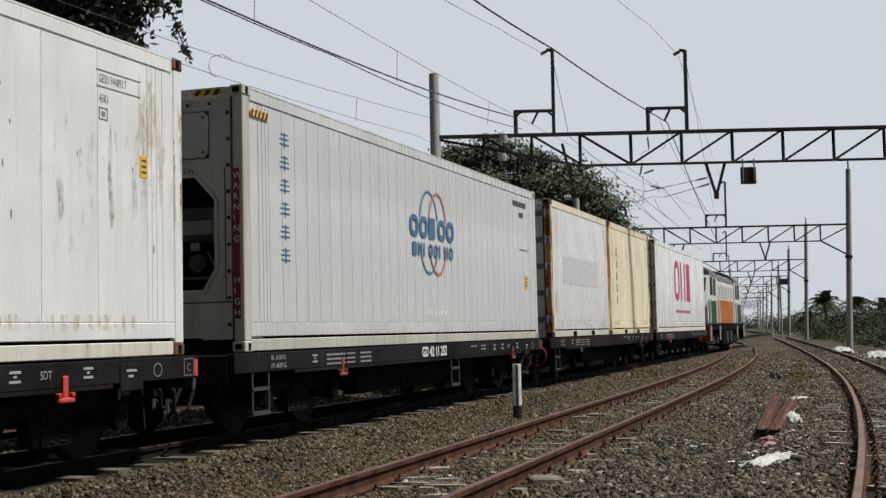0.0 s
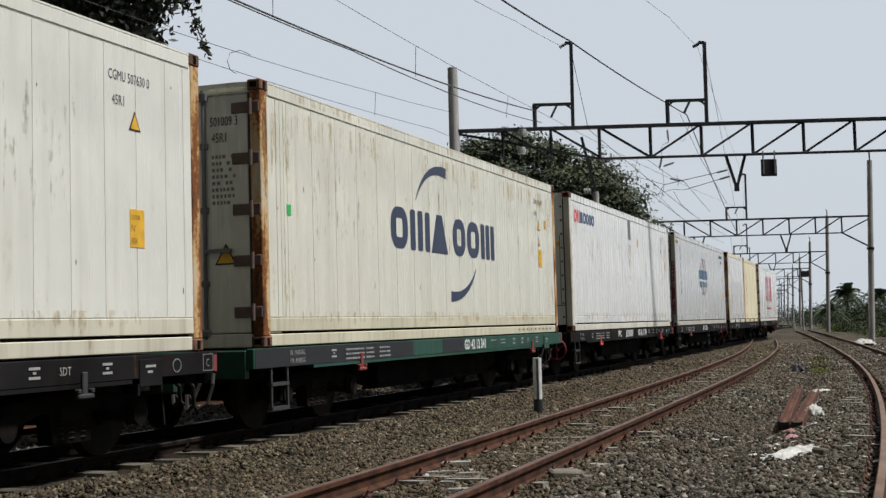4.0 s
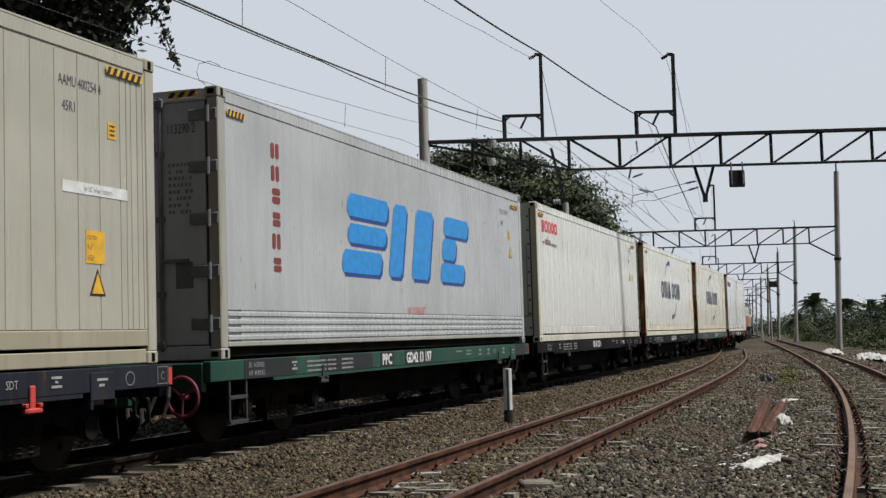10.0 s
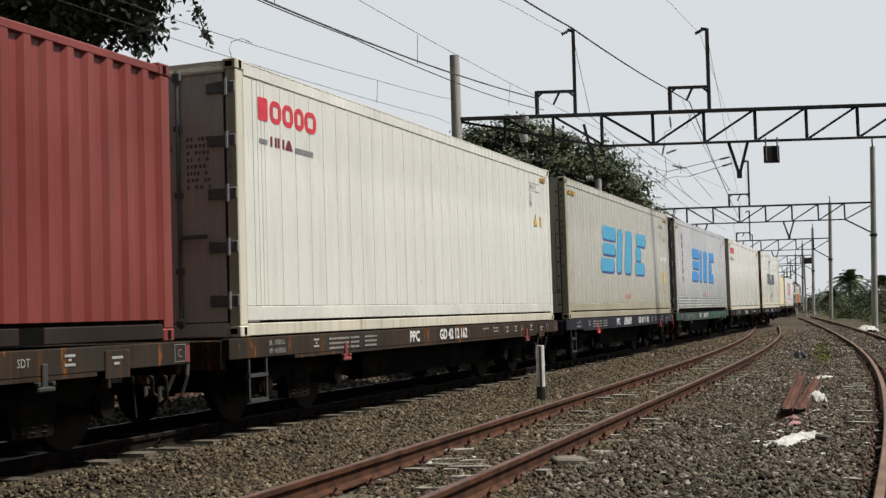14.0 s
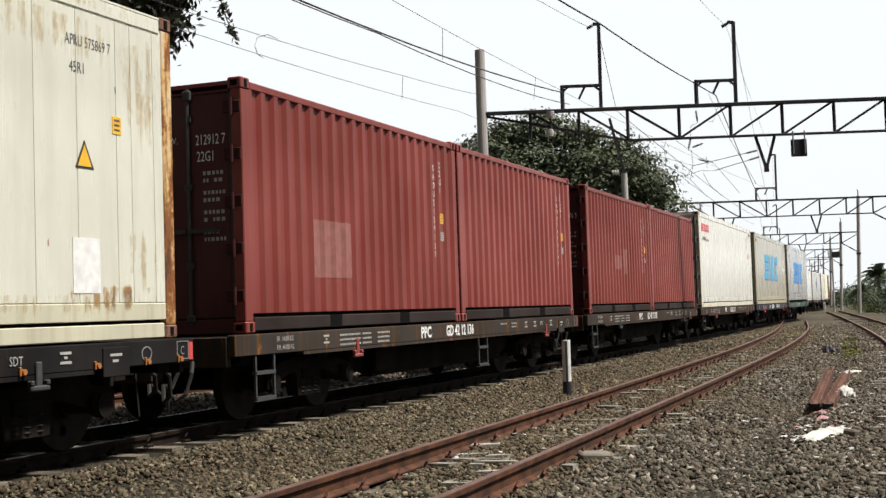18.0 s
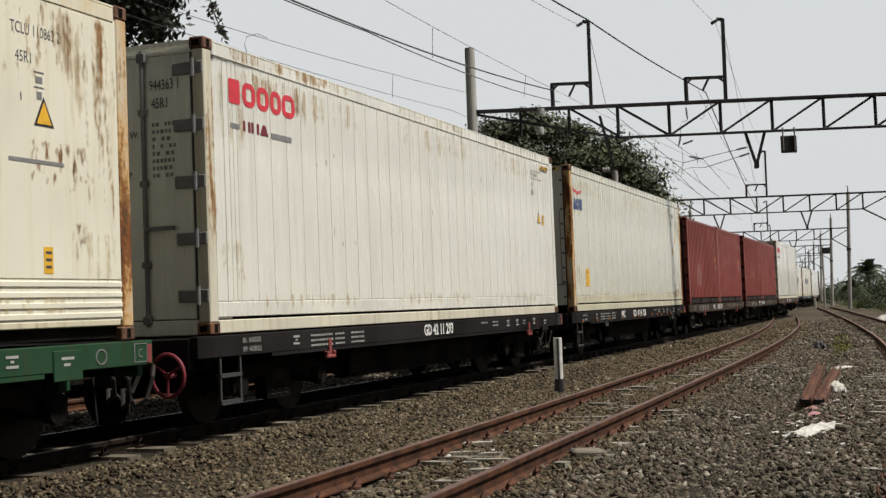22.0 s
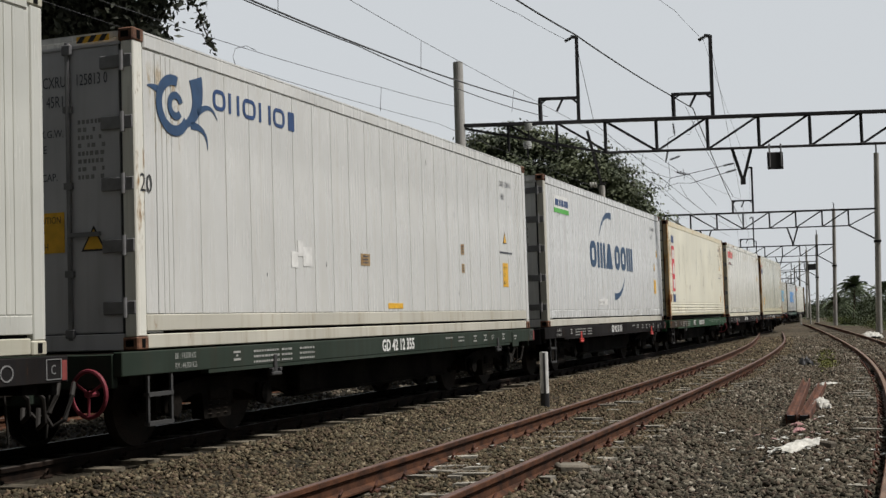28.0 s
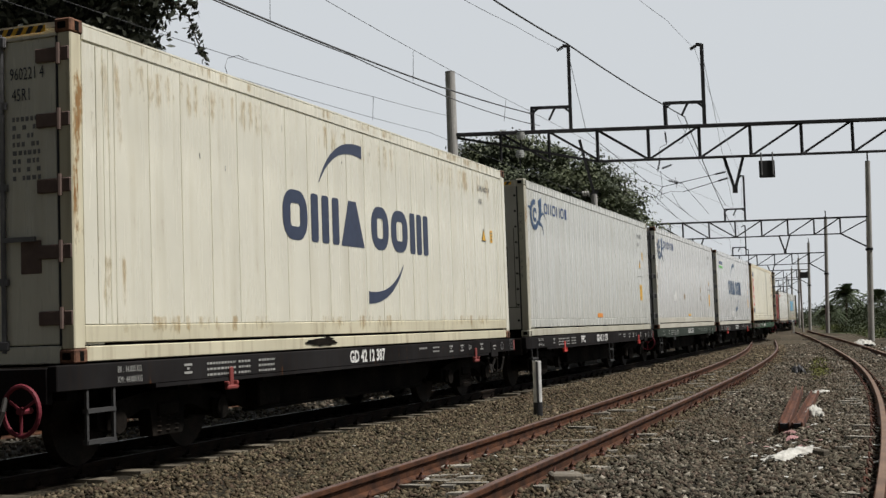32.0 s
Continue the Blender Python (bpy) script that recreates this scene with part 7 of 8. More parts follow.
def locomotive():
    e = thing("locomotive", "white, orange and green diesel locomotive with a cab at each end", "locomotive")
    part("underframe", Shape().box(-1.3, 1.3, -7.6, 7.6, 0.9, 1.2, 0.03), UNDER, e)
    part("hood", Shape().box(-1.17, 1.17, -3.8, 3.8, 1.2, 3.12, 0.02), LOCO_WHITE, e)
    part("hood_roof", Shape().prism(vault(1.19, 3.1, 3.62), "y", -3.8, 3.8), LOCO_ROOF, e, "rounded grey hood roof")
    for y in (-2.4, 0.0, 2.4):
        part("roof_fan", Shape().tube((0, y, 3.58), (0, y, 3.72), 0.5, 18), UNDER, e, "dark roof fan")
    for sx in (1, -1):
        a, b = sorted((sx * 1.172, sx * 1.185))
        part("orange_band", Shape().box(a, b, -3.6, 3.3, 1.22, 2.25), LOCO_ORANGE, e, "orange band along the hood")
        for y in (-3.4, -2.0, -0.6, 0.8, 2.2):
            part("hood_door", Shape().box(min(a, b), max(a, b) + 0.004, y, y + 1.1, 2.35, 2.96, 0.008), LOCO_WHITE, e)
            slats = Shape()
            for k in range(6):
                slats.box(min(a, b), max(a, b) + 0.012, y + 0.2, y + 0.9, 2.45 + k * 0.07, 2.47 + k * 0.07)
            part("louvre", slats, LOCO_ROOF, e, "grey louvre slats", "stuff")
        part("fuel_tank", Shape().box(*sorted((sx * 0.5, sx * 1.25)), -2.2, 2.2, 0.2, 0.9, 0.06), UNDER, e)
        for y in (-1.2, 0.6):
            part("battery_box", Shape().box(*sorted((sx * 1.2, sx * 1.3)), y, y + 0.7, 0.35, 0.85, 0.02), LADDER, e, "dark grey equipment box")
        for y in (-7.4, -3.95, 3.95, 7.4):
            part("handrail", Shape().line([(sx * 1.3, y - 0.15, 0.5), (sx * 1.3, y - 0.15, 2.2), (sx * 1.3, y + 0.15, 2.2), (sx * 1.3, y + 0.15, 0.5)], 0.02, 6), LOCO_WHITE, e)
        part("walkway_edge", Shape().box(*sorted((sx * 1.28, sx * 1.32)), -7.6, 7.6, 1.1, 1.2, 0.01), UNDER, e, "black edge of the walkway")
    for sy in (1, -1):
        prof = [(3.8 * sy, 1.2), (7.5 * sy, 1.2), (7.6 * sy, 1.9), (7.3 * sy, 2.45), (6.75 * sy, 3.2), (3.8 * sy, 3.2)]
        sh = Shape()
        sh.v = [(x, y, z) for x in (-1.2, 1.2) for y, z in prof]
        n = len(prof)
        sh.f = [(i, (i + 1) % n, n + (i + 1) % n, n + i) for i in range(n)] + [tuple(range(n)), tuple(range(n, 2 * n))]
        cab = part("cab", sh, LOCO_WHITE, e, "white driver's cab")
        roof = Shape()
        for y0, y1, top in ((3.8, 6.2, 3.78), (6.2, 6.5, 3.66), (6.5, 6.72, 3.46)):
            roof.prism(vault(1.21, 3.18, top), "y", *sorted((y0 * sy, y1 * sy)))
        part("cab_roof", roof, LOCO_ROOF, cab, "rounded dark grey cab roof")
        for sx in (1, -1):
            x = sx * 1.202
            a, b = sorted((x, x + sx * 0.012))
            for y0, y1 in ((4.5, 5.25), (5.6, 6.5)):
                q = rounded(*sorted((y0 * sy, y1 * sy)), 2.38, 3.14, 0.14)
                part("cab_window", Shape().prism(q, "x", a, b), GLASS, cab, "dark rounded cab window")
            y0, y1 = sorted((4.4 * sy, 7.2 * sy))
            part("green_panel", Shape().box(a, b, y0, y1, 1.22, 2.15), LOCO_GREEN, cab, "green lower cab side")
            y0, y1 = sorted((3.9 * sy, 4.3 * sy))
            part("cab_door", Shape().box(a, b, y0, y1, 1.25, 3.1), LOCO_WHITE, cab, "narrow white cab door")
            for z in (0.35, 0.62):
                part("step", Shape().box(*sorted((sx * 1.05, sx * 1.32)), *sorted((7.1 * sy, 7.55 * sy)), z, z + 0.04), LADDER, e, "dark steel step")
        part("windscreen", Shape().add([(-1.1, 7.26 * sy, 2.52), (1.1, 7.26 * sy, 2.52), (1.1, 6.84 * sy, 3.1), (-1.1, 6.84 * sy, 3.1)], [(0, 1, 2, 3)]), GLASS, cab)
        part("buffer_beam", Shape().box(-1.3, 1.3, *sorted((7.6 * sy, 7.75 * sy)), 0.45, 1.15, 0.02), DULLRED if sy < 0 else UNDER, e, "buffer beam")
        part("coupler", Shape().box(-0.12, 0.12, *sorted((7.7 * sy, 8.05 * sy)), 0.5, 0.75, 0.03), UNDER, e)
    for yb in (-4.7, 4.7):
        bogie = part("bogie", Shape().box(-1.05, 1.05, yb - 2.4, yb + 2.4, 0.3, 0.9, 0.04), UNDER, e)
        for y in (-1.7, 0, 1.7):
            ws = part("wheelset", Shape().tube((-0.62, yb + y, 0.48), (-0.5, yb + y, 0.48), 0.48, 24).tube((0.5, yb + y, 0.48), (0.62, yb + y, 0.48), 0.48, 24).tube((-1.0, yb + y, 0.48), (1.0, yb + y, 0.48), 0.09, 12), WHEEL, bogie)
            for sx in (1, -1):
                part("axle_box", Shape().box(*sorted((sx * 0.85, sx * 1.1)), yb + y - 0.2, yb + y + 0.2, 0.32, 0.66, 0.03), LADDER, ws)
    return e


# ---- the train, from its head to its tail ----
def car_pose(k, t, back=0.0, z=0.0):
    """The pose of the thing whose middle lies on wagon k's middle, moved by back metres along the line."""
    s = train_at(t) - k * PITCH + LEN / 2 + back
    x0, y0, _ = T1.at(s - 4.35)
    x1, y1, _ = T1.at(s + 4.35)
    return pose((x0 + x1) / 2, (y0 + y1) / 2, z, 0, 0, -math.degrees(math.atan2(x1 - x0, y1 - y0)))


RIDERS = []


def ride(ob, k, back=0.0, z=0.0):
    ob.matrix_world = car_pose(k, 0, back, z)
    RIDERS.append((ob, k, back, z))
    return ob


def car_a(k):
    ride(wagon("", SILL_BLACK, "charcoal container flat wagon with worn stencils", False, rng_seed=k), k)
    c = reefer(WHITE_BRIGHT, "white refrigerated container with magenta block mark", 5, "door", seed=k)
    emblems(c, (("hoop", 0.0, 1.25), ("2", 1.5, 1.2), ("solid", 3.0, 0.9)), -2.1, 1.05, 2.42, 0.3, MAGENTA, "large magenta form")
    blocks(c, [(-1.9 + j * 0.62, -1.42 + j * 0.62, 0.64, 0.74) for j in range(6)], MAGENTA, "small magenta bars")
    return ride(c, k, 0, DECK)


def car_b(k):
    ride(wagon("", SILL_BLACK, "charcoal container flat wagon with worn stencils", False, wheel_crank=True, rng_seed=k), k)
    a = reefer(WHITE, "small white container with grey painted-out panel and rust edges", 4, "door", CAST_RUST, RUST_POST, "", False, 6.058, TALL, k, True, rail=RUST_RAIL)
    blocks(a, [(-1.95, 1.6, 1.15, 1.75)], plain("light_grey_overpaint", (0.55, 0.55, 0.55), 0.6), "grey painted-out panel")
    scuffs(a, 5, 30, DARK_INK, 6.0)
    rusted_edges(a, 1.0, True, True, False, 3.029)
    ride(a, k, -3.067, DECK)
    b = reefer(YELLOWED, "small yellowed container streaked with rust", 4, "door", CAST_RUST, RUST_POST, "", False, 6.058, TALL, k + 50, True, rail=RUST_RAIL)
    rusted_edges(b, 1.0, True, True, False, 3.029)
    mark_column(b, -2.1, 0.75, 2.3, 5, 0.13, DARK_INK, "column of dark lettering")
    ride(b, k, 3.067, DECK)


def car_c(k):
    ride(wagon("GD 42 11 252", SILL_BLACK, "charcoal container flat wagon with worn stencils", False, rng_seed=k), k)
    c = reefer(LIGHTGREY, "pale grey refrigerated container with teal ring mark", 36, "unit", seed=k, rear_paint=UNIT_GREY)
    mark_ring(c)
    hazard_strip(c, -5.93, -5.5, 2.57, 2.65)
    rear_hazard(c, LEN, TALL)
    part("height_warning", Shape().box(1.075, 1.165, -6.098, -6.091, 0.36, 1.98), DEEPRED, c, "dark red height warning strip")
    for i, ch in enumerate("WARNING"):
        on_rear(ch, 0.1, WHITE_INK, c, 1.09, 1.87 - i * 0.115, -6.0985)
    for i, ch in enumerate("HIGH"):
        on_rear(ch, 0.1, WHITE_INK, c, 1.09, 0.74 - i * 0.115, -6.0985)
    on_rear("6510", 0.15, DARK_INK, c, 0.3, 1.9, -6.067)
    sticker(c, 5.2, 5.42, 0.95, 1.2)
    blocks(c, [(4.9, 5.5, 1.68, 1.7), (4.5, 5.4, 2.5, 2.6), (4.9, 5.2, 2.3, 2.4)], DARK_INK, "thin dark lettering bars")
    blocks(c, [(-0.35 + j * 0.16, -0.23 + j * 0.16, 0.42, 0.5) for j in range(6)], WHITE_INK, "small white bars")
    return ride(c, k, 0, DECK)


def car_d(k):
    ride(wagon("GD 42 11 124", SILL_BLACK, "charcoal container flat wagon with white slanted stripes", True, stripes=True, wheel_crank=True, rng_seed=k), k)
    c = reefer(WHITE_BRIGHT, "scuffed off-white refrigerated container with rusted corner post", 15, "unit", CAST_RUST, None, seed=k)
    side_code(c, "GESU 944893 7")
    emblems(c, (("hoop", 0.0, 0.27), ("2", 0.31, 0.22)), -5.7, 2.3, 2.57, 0.075, CRIMSON, "red form in a row")
    emblems(c, (("solid", 0.58, 0.2), ("hoop", 0.83, 0.27), ("hoop", 1.13, 0.24), ("hoop", 1.4, 0.22), ("hoop", 1.64, 0.26)), -5.7, 2.31, 2.55, 0.075, NAVY, "navy form in a row")
    for y, z in ((5.35, 1.86), (1.2, 2.3)):
        sticker(c, y, y + 0.13, z - 0.2, z)
    scuffs(c, 6, 60, DARK_INK)
    scuffs(c, 7, 10, RUST)
    rusted_edges(c, 0.5, True, True, False)
    for y in (-5.0, -1.6, 1.6, 3.6):
        stain(c, y, y + 2.2, 0.4, 2.3, GRIME, "grey scrapes and smears")
    stain(c, 2.0, 3.2, 0.36, 1.0, SMUDGE, "grey smeared patches")
    stain(c, 5.2, 6.0, 0.6, 2.7, STAIN_PALE, "yellow rust runs")
    part("vent_plate", Shape().box(MARK_X, MARK_X + 0.004, 0.05, 0.35, 2.24, 2.72), GREY, c, "grey plate over a patch")
    stain(c, 0.0, 0.4, 1.1, 2.26, RUN_BROWN, "yellow rust bleeding below the plate")
    on_rear("GESU", 0.15, DARK_INK, c, 0.25, 2.12, -6.067)
    on_rear("8937", 0.15, DARK_INK, c, 0.5, 1.97, -6.067)
    part("sticker", Shape().box(0.62, 0.76, -6.07, -6.0665, 1.86, 1.92), plain("label_green", (0.03, 0.22, 0.1), 0.6), c, "small green label")
    part("sticker", Shape().box(0.9, 0.97, -6.072, -6.0705, 1.78, 1.86), YELLOW, c, "small yellow label")
    part("brace", Shape().bar((0.6, -5.99, 1.02), (0.84, -5.99, 1.24), 0.08, 0.02), UNIT_PALE, c, "pale slanting brace in the opening")
    return ride(c, k, 0, DECK)


def car_e(k):
    ride(wagon("GD 42 12 341", SILL_GREEN, "green container flat wagon with black lettering panels", False, True, rng_seed=k), k)
    c = reefer(CREAM_BRIGHT, "weathered cream refrigerated container with navy crescents", 18, "door", CAST_RUST, RUST_POST, "501009 3", seed=k, dirty_base=True, notices=True)
    mark_crescents(c)
    triangle_sign(c, 4.82, 1.93, 0.2)
    triangle_sign(c, 4.84, 1.64, 0.16)
    sticker(c, 5.3, 5.42, 1.98, 2.14)
    caution(c, 4.84, 1.24, 0.26, 0.33)
    blocks(c, [(-5.5, -5.4, 1.46, 1.58)], plain("tag_green", (0.05, 0.45, 0.12), 0.6), "small green tag")
    side_code(c, "CGMU 501009 3", boxed=False)
    scuffs(c, 8, 20, DARK_INK)
    for j in range(9):
        part("lashing_slot", Shape().box(1.2125, 1.2145, 3.4 + j * 0.26, 3.47 + j * 0.26, 0.07, 0.095), BLACK, c, "dark slot in the bottom rail")
    scuffs(c, 9, 12, RUST)
    rusted_edges(c, 0.7)
    for y in (-5.4, -1.4, 2.4):
        stain(c, y, y + 3.0, 0.5, 2.5, GRIME, "grey scrapes")
    return ride(c, k, 0, DECK)


def car_f(k):
    ride(wagon("GD 42 12514", SILL_BLACK, "charcoal container flat wagon with worn stencils", False, rng_seed=k), k)
    c = reefer(IVORY_BRIGHT, "ivory refrigerated container with navy crescents and rusted post", 25, "unit", CAST_RUST, RUST_POST, seed=k, strips=(0.14, 0.45), dirty_base=True)
    part("rust_streak", Shape().box(1.18, 1.214, -6.09, -6.02, 0.15, 2.78), RUST, c, "rust running down the corner post")
    for i, ch in enumerate("CGMU 507630 0"):
        if ch != " ":
            on_rear(ch, 0.1, DARK_INK, c, 1.09, 2.5 - i * 0.12, -6.0925)
    mark_crescents(c)
    hazard_strip(c, -5.6, -5.2, 2.6, 2.67)
    rear_hazard(c, LEN, TALL)
    triangle_sign(c, 4.9, 2.0, 0.18)
    caution(c, 4.9, 0.95, 0.22, 0.34)
    side_code(c, "CGMU 507630 0", boxed=False)
    scuffs(c, 10, 30, DARK_INK)
    rusted_edges(c, 0.8, False, True, False)
    for y in (-4.0, 1.6):
        stain(c, y, y + 3.0, 0.5, 2.4, GRIME, "grey scrapes")
    return ride(c, k, 0, DECK)


def car_g(k):
    ride(wagon("GD 42 12511", SILL_BLACK, "charcoal container flat wagon with worn stencils", True, rng_seed=k), k)
    c = reefer(IVORY, "clean ivory refrigerated container with crimson corner mark", 26, "unit", seed=k)
    mark_red_corner(c)
    side_code(c, "SEGU 950823 9")
    hazard_strip(c, 5.2, 5.7, 2.58, 2.66)
    hazard_strip(c, -5.9, -5.5, 2.62, 2.7)
    triangle_sign(c, 4.75, 1.62)
    sticker(c, 5.2, 5.34, 1.6, 1.8)
    scuffs(c, 12, 12, DARK_INK)
    for y in (-4.6, -2.0, 0.6):
        stain(c, y, y + 2.4, 0.5, 2.5, SMUDGE, "long grey smears")
    return ride(c, k, 0, DECK)


def car_h(k):
    ride(wagon("GD42 13 197", SILL_GREEN, "green container flat wagon with black lettering panels", True, True, wheel_crank=True, rng_seed=k), k)
    c = reefer(DULLGREY, "smooth pale grey refrigerated container with bright blue blocks", 1, "door", None, None, "113290 2", True, seed=k, rear_paint=DOOR_GREY, prefix="TLLU", pocket=True)
    mark_slanted(c, SKYBLUE, SHADEBLUE, -2.88, 1.04, 2.1)
    mark_column(c, -4.85, 0.93, 2.5, 6, 0.24, DULLRED, "column of dull red blocks", ("stem", "pair", "stem", "frame", "pair", "pair"))
    on_side("NO FORKLIFT", 0.15, CRIMSON, c, -0.45, 0.52, MARK_X + 0.001)
    side_code(c, "TLLU 113290 2", boxed=False)
    hazard_strip(c, 5.35, 5.85, 2.58, 2.65)
    hazard_strip(c, -5.9, -5.5, 2.6, 2.67)
    rear_hazard(c, LEN, TALL)
    triangle_sign(c, 5.15, 1.62, 0.22)
    sticker(c, 5.12, 5.26, 1.95, 2.12)
    scuffs(c, 13, 40, DARK_INK)
    return ride(c, k, 0, DECK)


def car_i(k):
    ride(wagon("GD 42 11 112", SILL_BLUE, "blue-grey container flat wagon with white slanted stripes", True, stripes=True, rng_seed=k), k)
    c = reefer(TAN, "grimy tan refrigerated container with light blue blocks", 37, "unit", seed=k, strips=(0.05, 0.14, 0.24, 0.32, 0.42), dirty_base=True)
    mark_slanted(c, PALEBLUE, SHADEBLUE)
    for i, ch in enumerate("AAMU 400254 4"):
        if ch != " ":
            on_rear(ch, 0.115, BLACK, c, 1.09, 2.6 - i * 0.13, -6.0925)
    side_code(c, "AAMU 400254 4", boxed=False)
    hazard_strip(c, 5.29, 5.87, 2.63, 2.7, 6)
    hazard_strip(c, -5.9, -5.3, 2.56, 2.64)
    sticker(c, 5.32, 5.45, 2.04, 2.19)
    caution(c, 4.97, 0.9, 0.28, 0.29)
    triangle_sign(c, 5.02, 0.62, 0.24)
    on_side("NO FORKLIFT", 0.13, CRIMSON, c, -0.4, 0.42, MARK_X + 0.001)
    scuffs(c, 14, 14, DARK_INK)
    part("label_strip", Shape().box(MARK_X, MARK_X + 0.003, 4.64, 5.62, 1.5, 1.6), WHITE_INK, c, "white strip of fine lettering")
    on_side("for UIC railway transport", 0.075, GREY, c, 4.95, 1.525, MARK_X + 0.0035, slim=0.55)
    return ride(c, k, 0, DECK)


def car_j(k):
    ride(wagon("GD 42 12 162", SILL_BROWN, "dark brown container flat wagon with worn stencils", True, rng_seed=k), k)
    c = reefer(IVORY, "clean ivory refrigerated container with crimson corner mark", 32, "door", None, None, "", seed=k)
    mark_red_corner(c)
    side_code(c, "SEGU 955137 0")
    hazard_strip(c, 5.45, 5.8, 2.62, 2.7)
    triangle_sign(c, 4.95, 1.75, 0.24)
    sticker(c, 5.35, 5.45, 1.75, 1.95)
    scuffs(c, 15, 16, DARK_INK)
    return ride(c, k, 0, DECK)


def car_red(k, number, code, sill):
    ride(wagon(number, sill, "brown-grey container flat wagon with worn stencils", True, rng_seed=k), k)
    for b, cd in ((-3.067, code), (3.067, "")):
        c = corrugated(BROWNRED if b < 0 else DARKRED, "brown-red corrugated steel container", k, cd, patch=b < 0)
        for i, ch in enumerate("GAOU2128157" if k == 11 and b > 0 else "GAOU2129127" if k == 11 else "GAOU3011763" if b < 0 else ""):
            on_side(ch, 0.12, WHITE_INK, c, 2.12, 2.1 - i * 0.12, 1.2095)
        if b < 0 or k == 11:
            for i, ch in enumerate("22G1"):
                on_side(ch, 0.12, WHITE_INK, c, 2.36, 2.16 - i * 0.12, 1.2095)
            sticker(c, 2.36, 2.48, 1.38, 1.52)
            sticker(c, 2.36, 2.48, 1.14, 1.26, PALE, "pale square sticker")
        ride(c, k, b, DECK)


def car_m(k):
    ride(wagon("GD  42 14  526", SILL_BLACK, "dark flat wagon with orange lashing hooks", True, locks=True, rng_seed=k), k)
    c = reefer(CREAM_PALE, "weathered cream refrigerated container with blue and red corner mark", 23, "unit", CAST_RUST, RUST_POST, seed=k, rear_paint=UNIT_PALE, strips=(0.14, 0.47, 0.68), dirty_base=True)
    emblems(c, (("wedge", 0.0, 0.26), ("hoop", 0.25, 0.22), ("solid", 0.5, 0.2)), -5.88, 2.03, 2.26, 0.08, NAVY, "navy blue form")
    part("painted_mark", Shape().prism([(-5.88, 2.46), (-5.78, 2.37), (-5.58, 2.37), (-5.53, 2.3), (-5.48, 2.37), (-5.28, 2.37), (-5.18, 2.44), (-5.53, 2.4)], "x", MARK_X, MARK_X + 0.003), CRIMSON, c, "red spread wings")
    side_code(c, "APRU 575869 7", boxed=False)
    triangle_sign(c, 4.7, 1.42, 0.24)
    sticker(c, 5.2, 5.32, 1.75, 1.9)
    caution(c, -5.1, 0.5, 0.3, 0.36)
    blocks(c, [(4.65, 5.0, 0.4, 0.85)], WHITE_INK, "pale cleaned patch")
    scuffs(c, 16, 40, DARK_INK)
    scuffs(c, 17, 12, RUST)
    rusted_edges(c, 0.9)
    stain(c, 4.2, 6.0, 0.14, 0.5, RUN_BROWN, "brown rust along the foot", 1.2112)
    stain(c, -5.4, 0.0, 0.34, 0.9, SMUDGE, "grey smears")
    rear_hazard(c, LEN, TALL)
    part("warning_triangle", Shape().prism([(0.3, 2.36), (0.56, 2.36), (0.43, 2.62)], "y", -6.086, -6.082), YELLOW, c, "yellow warning triangle on the rear")
    return ride(c, k, 0, DECK)


def car_n(k):
    ride(wagon("GD 42 11 293", SILL_BLACK, "charcoal container flat wagon with worn stencils", False, wheel_crank=True, rng_seed=k), k)
    c = reefer(IVORY, "ivory refrigerated container with crimson corner mark and rusty top", 34, "door", CAST_RUST, None, "944363 1", seed=k)
    mark_red_corner(c)
    side_code(c, "SEGU 944363 1")
    hazard_strip(c, 5.3, 5.75, 2.6, 2.67)
    triangle_sign(c, 5.0, 1.62, 0.22)
    sticker(c, 5.3, 5.42, 1.6, 1.78)
    scuffs(c, 18, 16, DARK_INK)
    rusted_edges(c, 0.7, False, True, True)
    stain(c, -6.05, -2.5, 2.68, 2.9, RUN_BROWN, "rust on the top rail", 1.2146)
    stain(c, -6.0, -3.6, 2.2, 2.74, RUN_BROWN, "rust runs under the top rail")
    for y in (0.6, 2.6):
        stain(c, y, y + 0.9, 2.45, 2.88, GRIME, "dark scrapes at the top rail", 1.2146)
    for y in (-1.9, -0.4, 1.2):
        stain(c, y, y + 1.0, 0.4, 2.2, SMUDGE, "grey smears")
    return ride(c, k, 0, DECK)


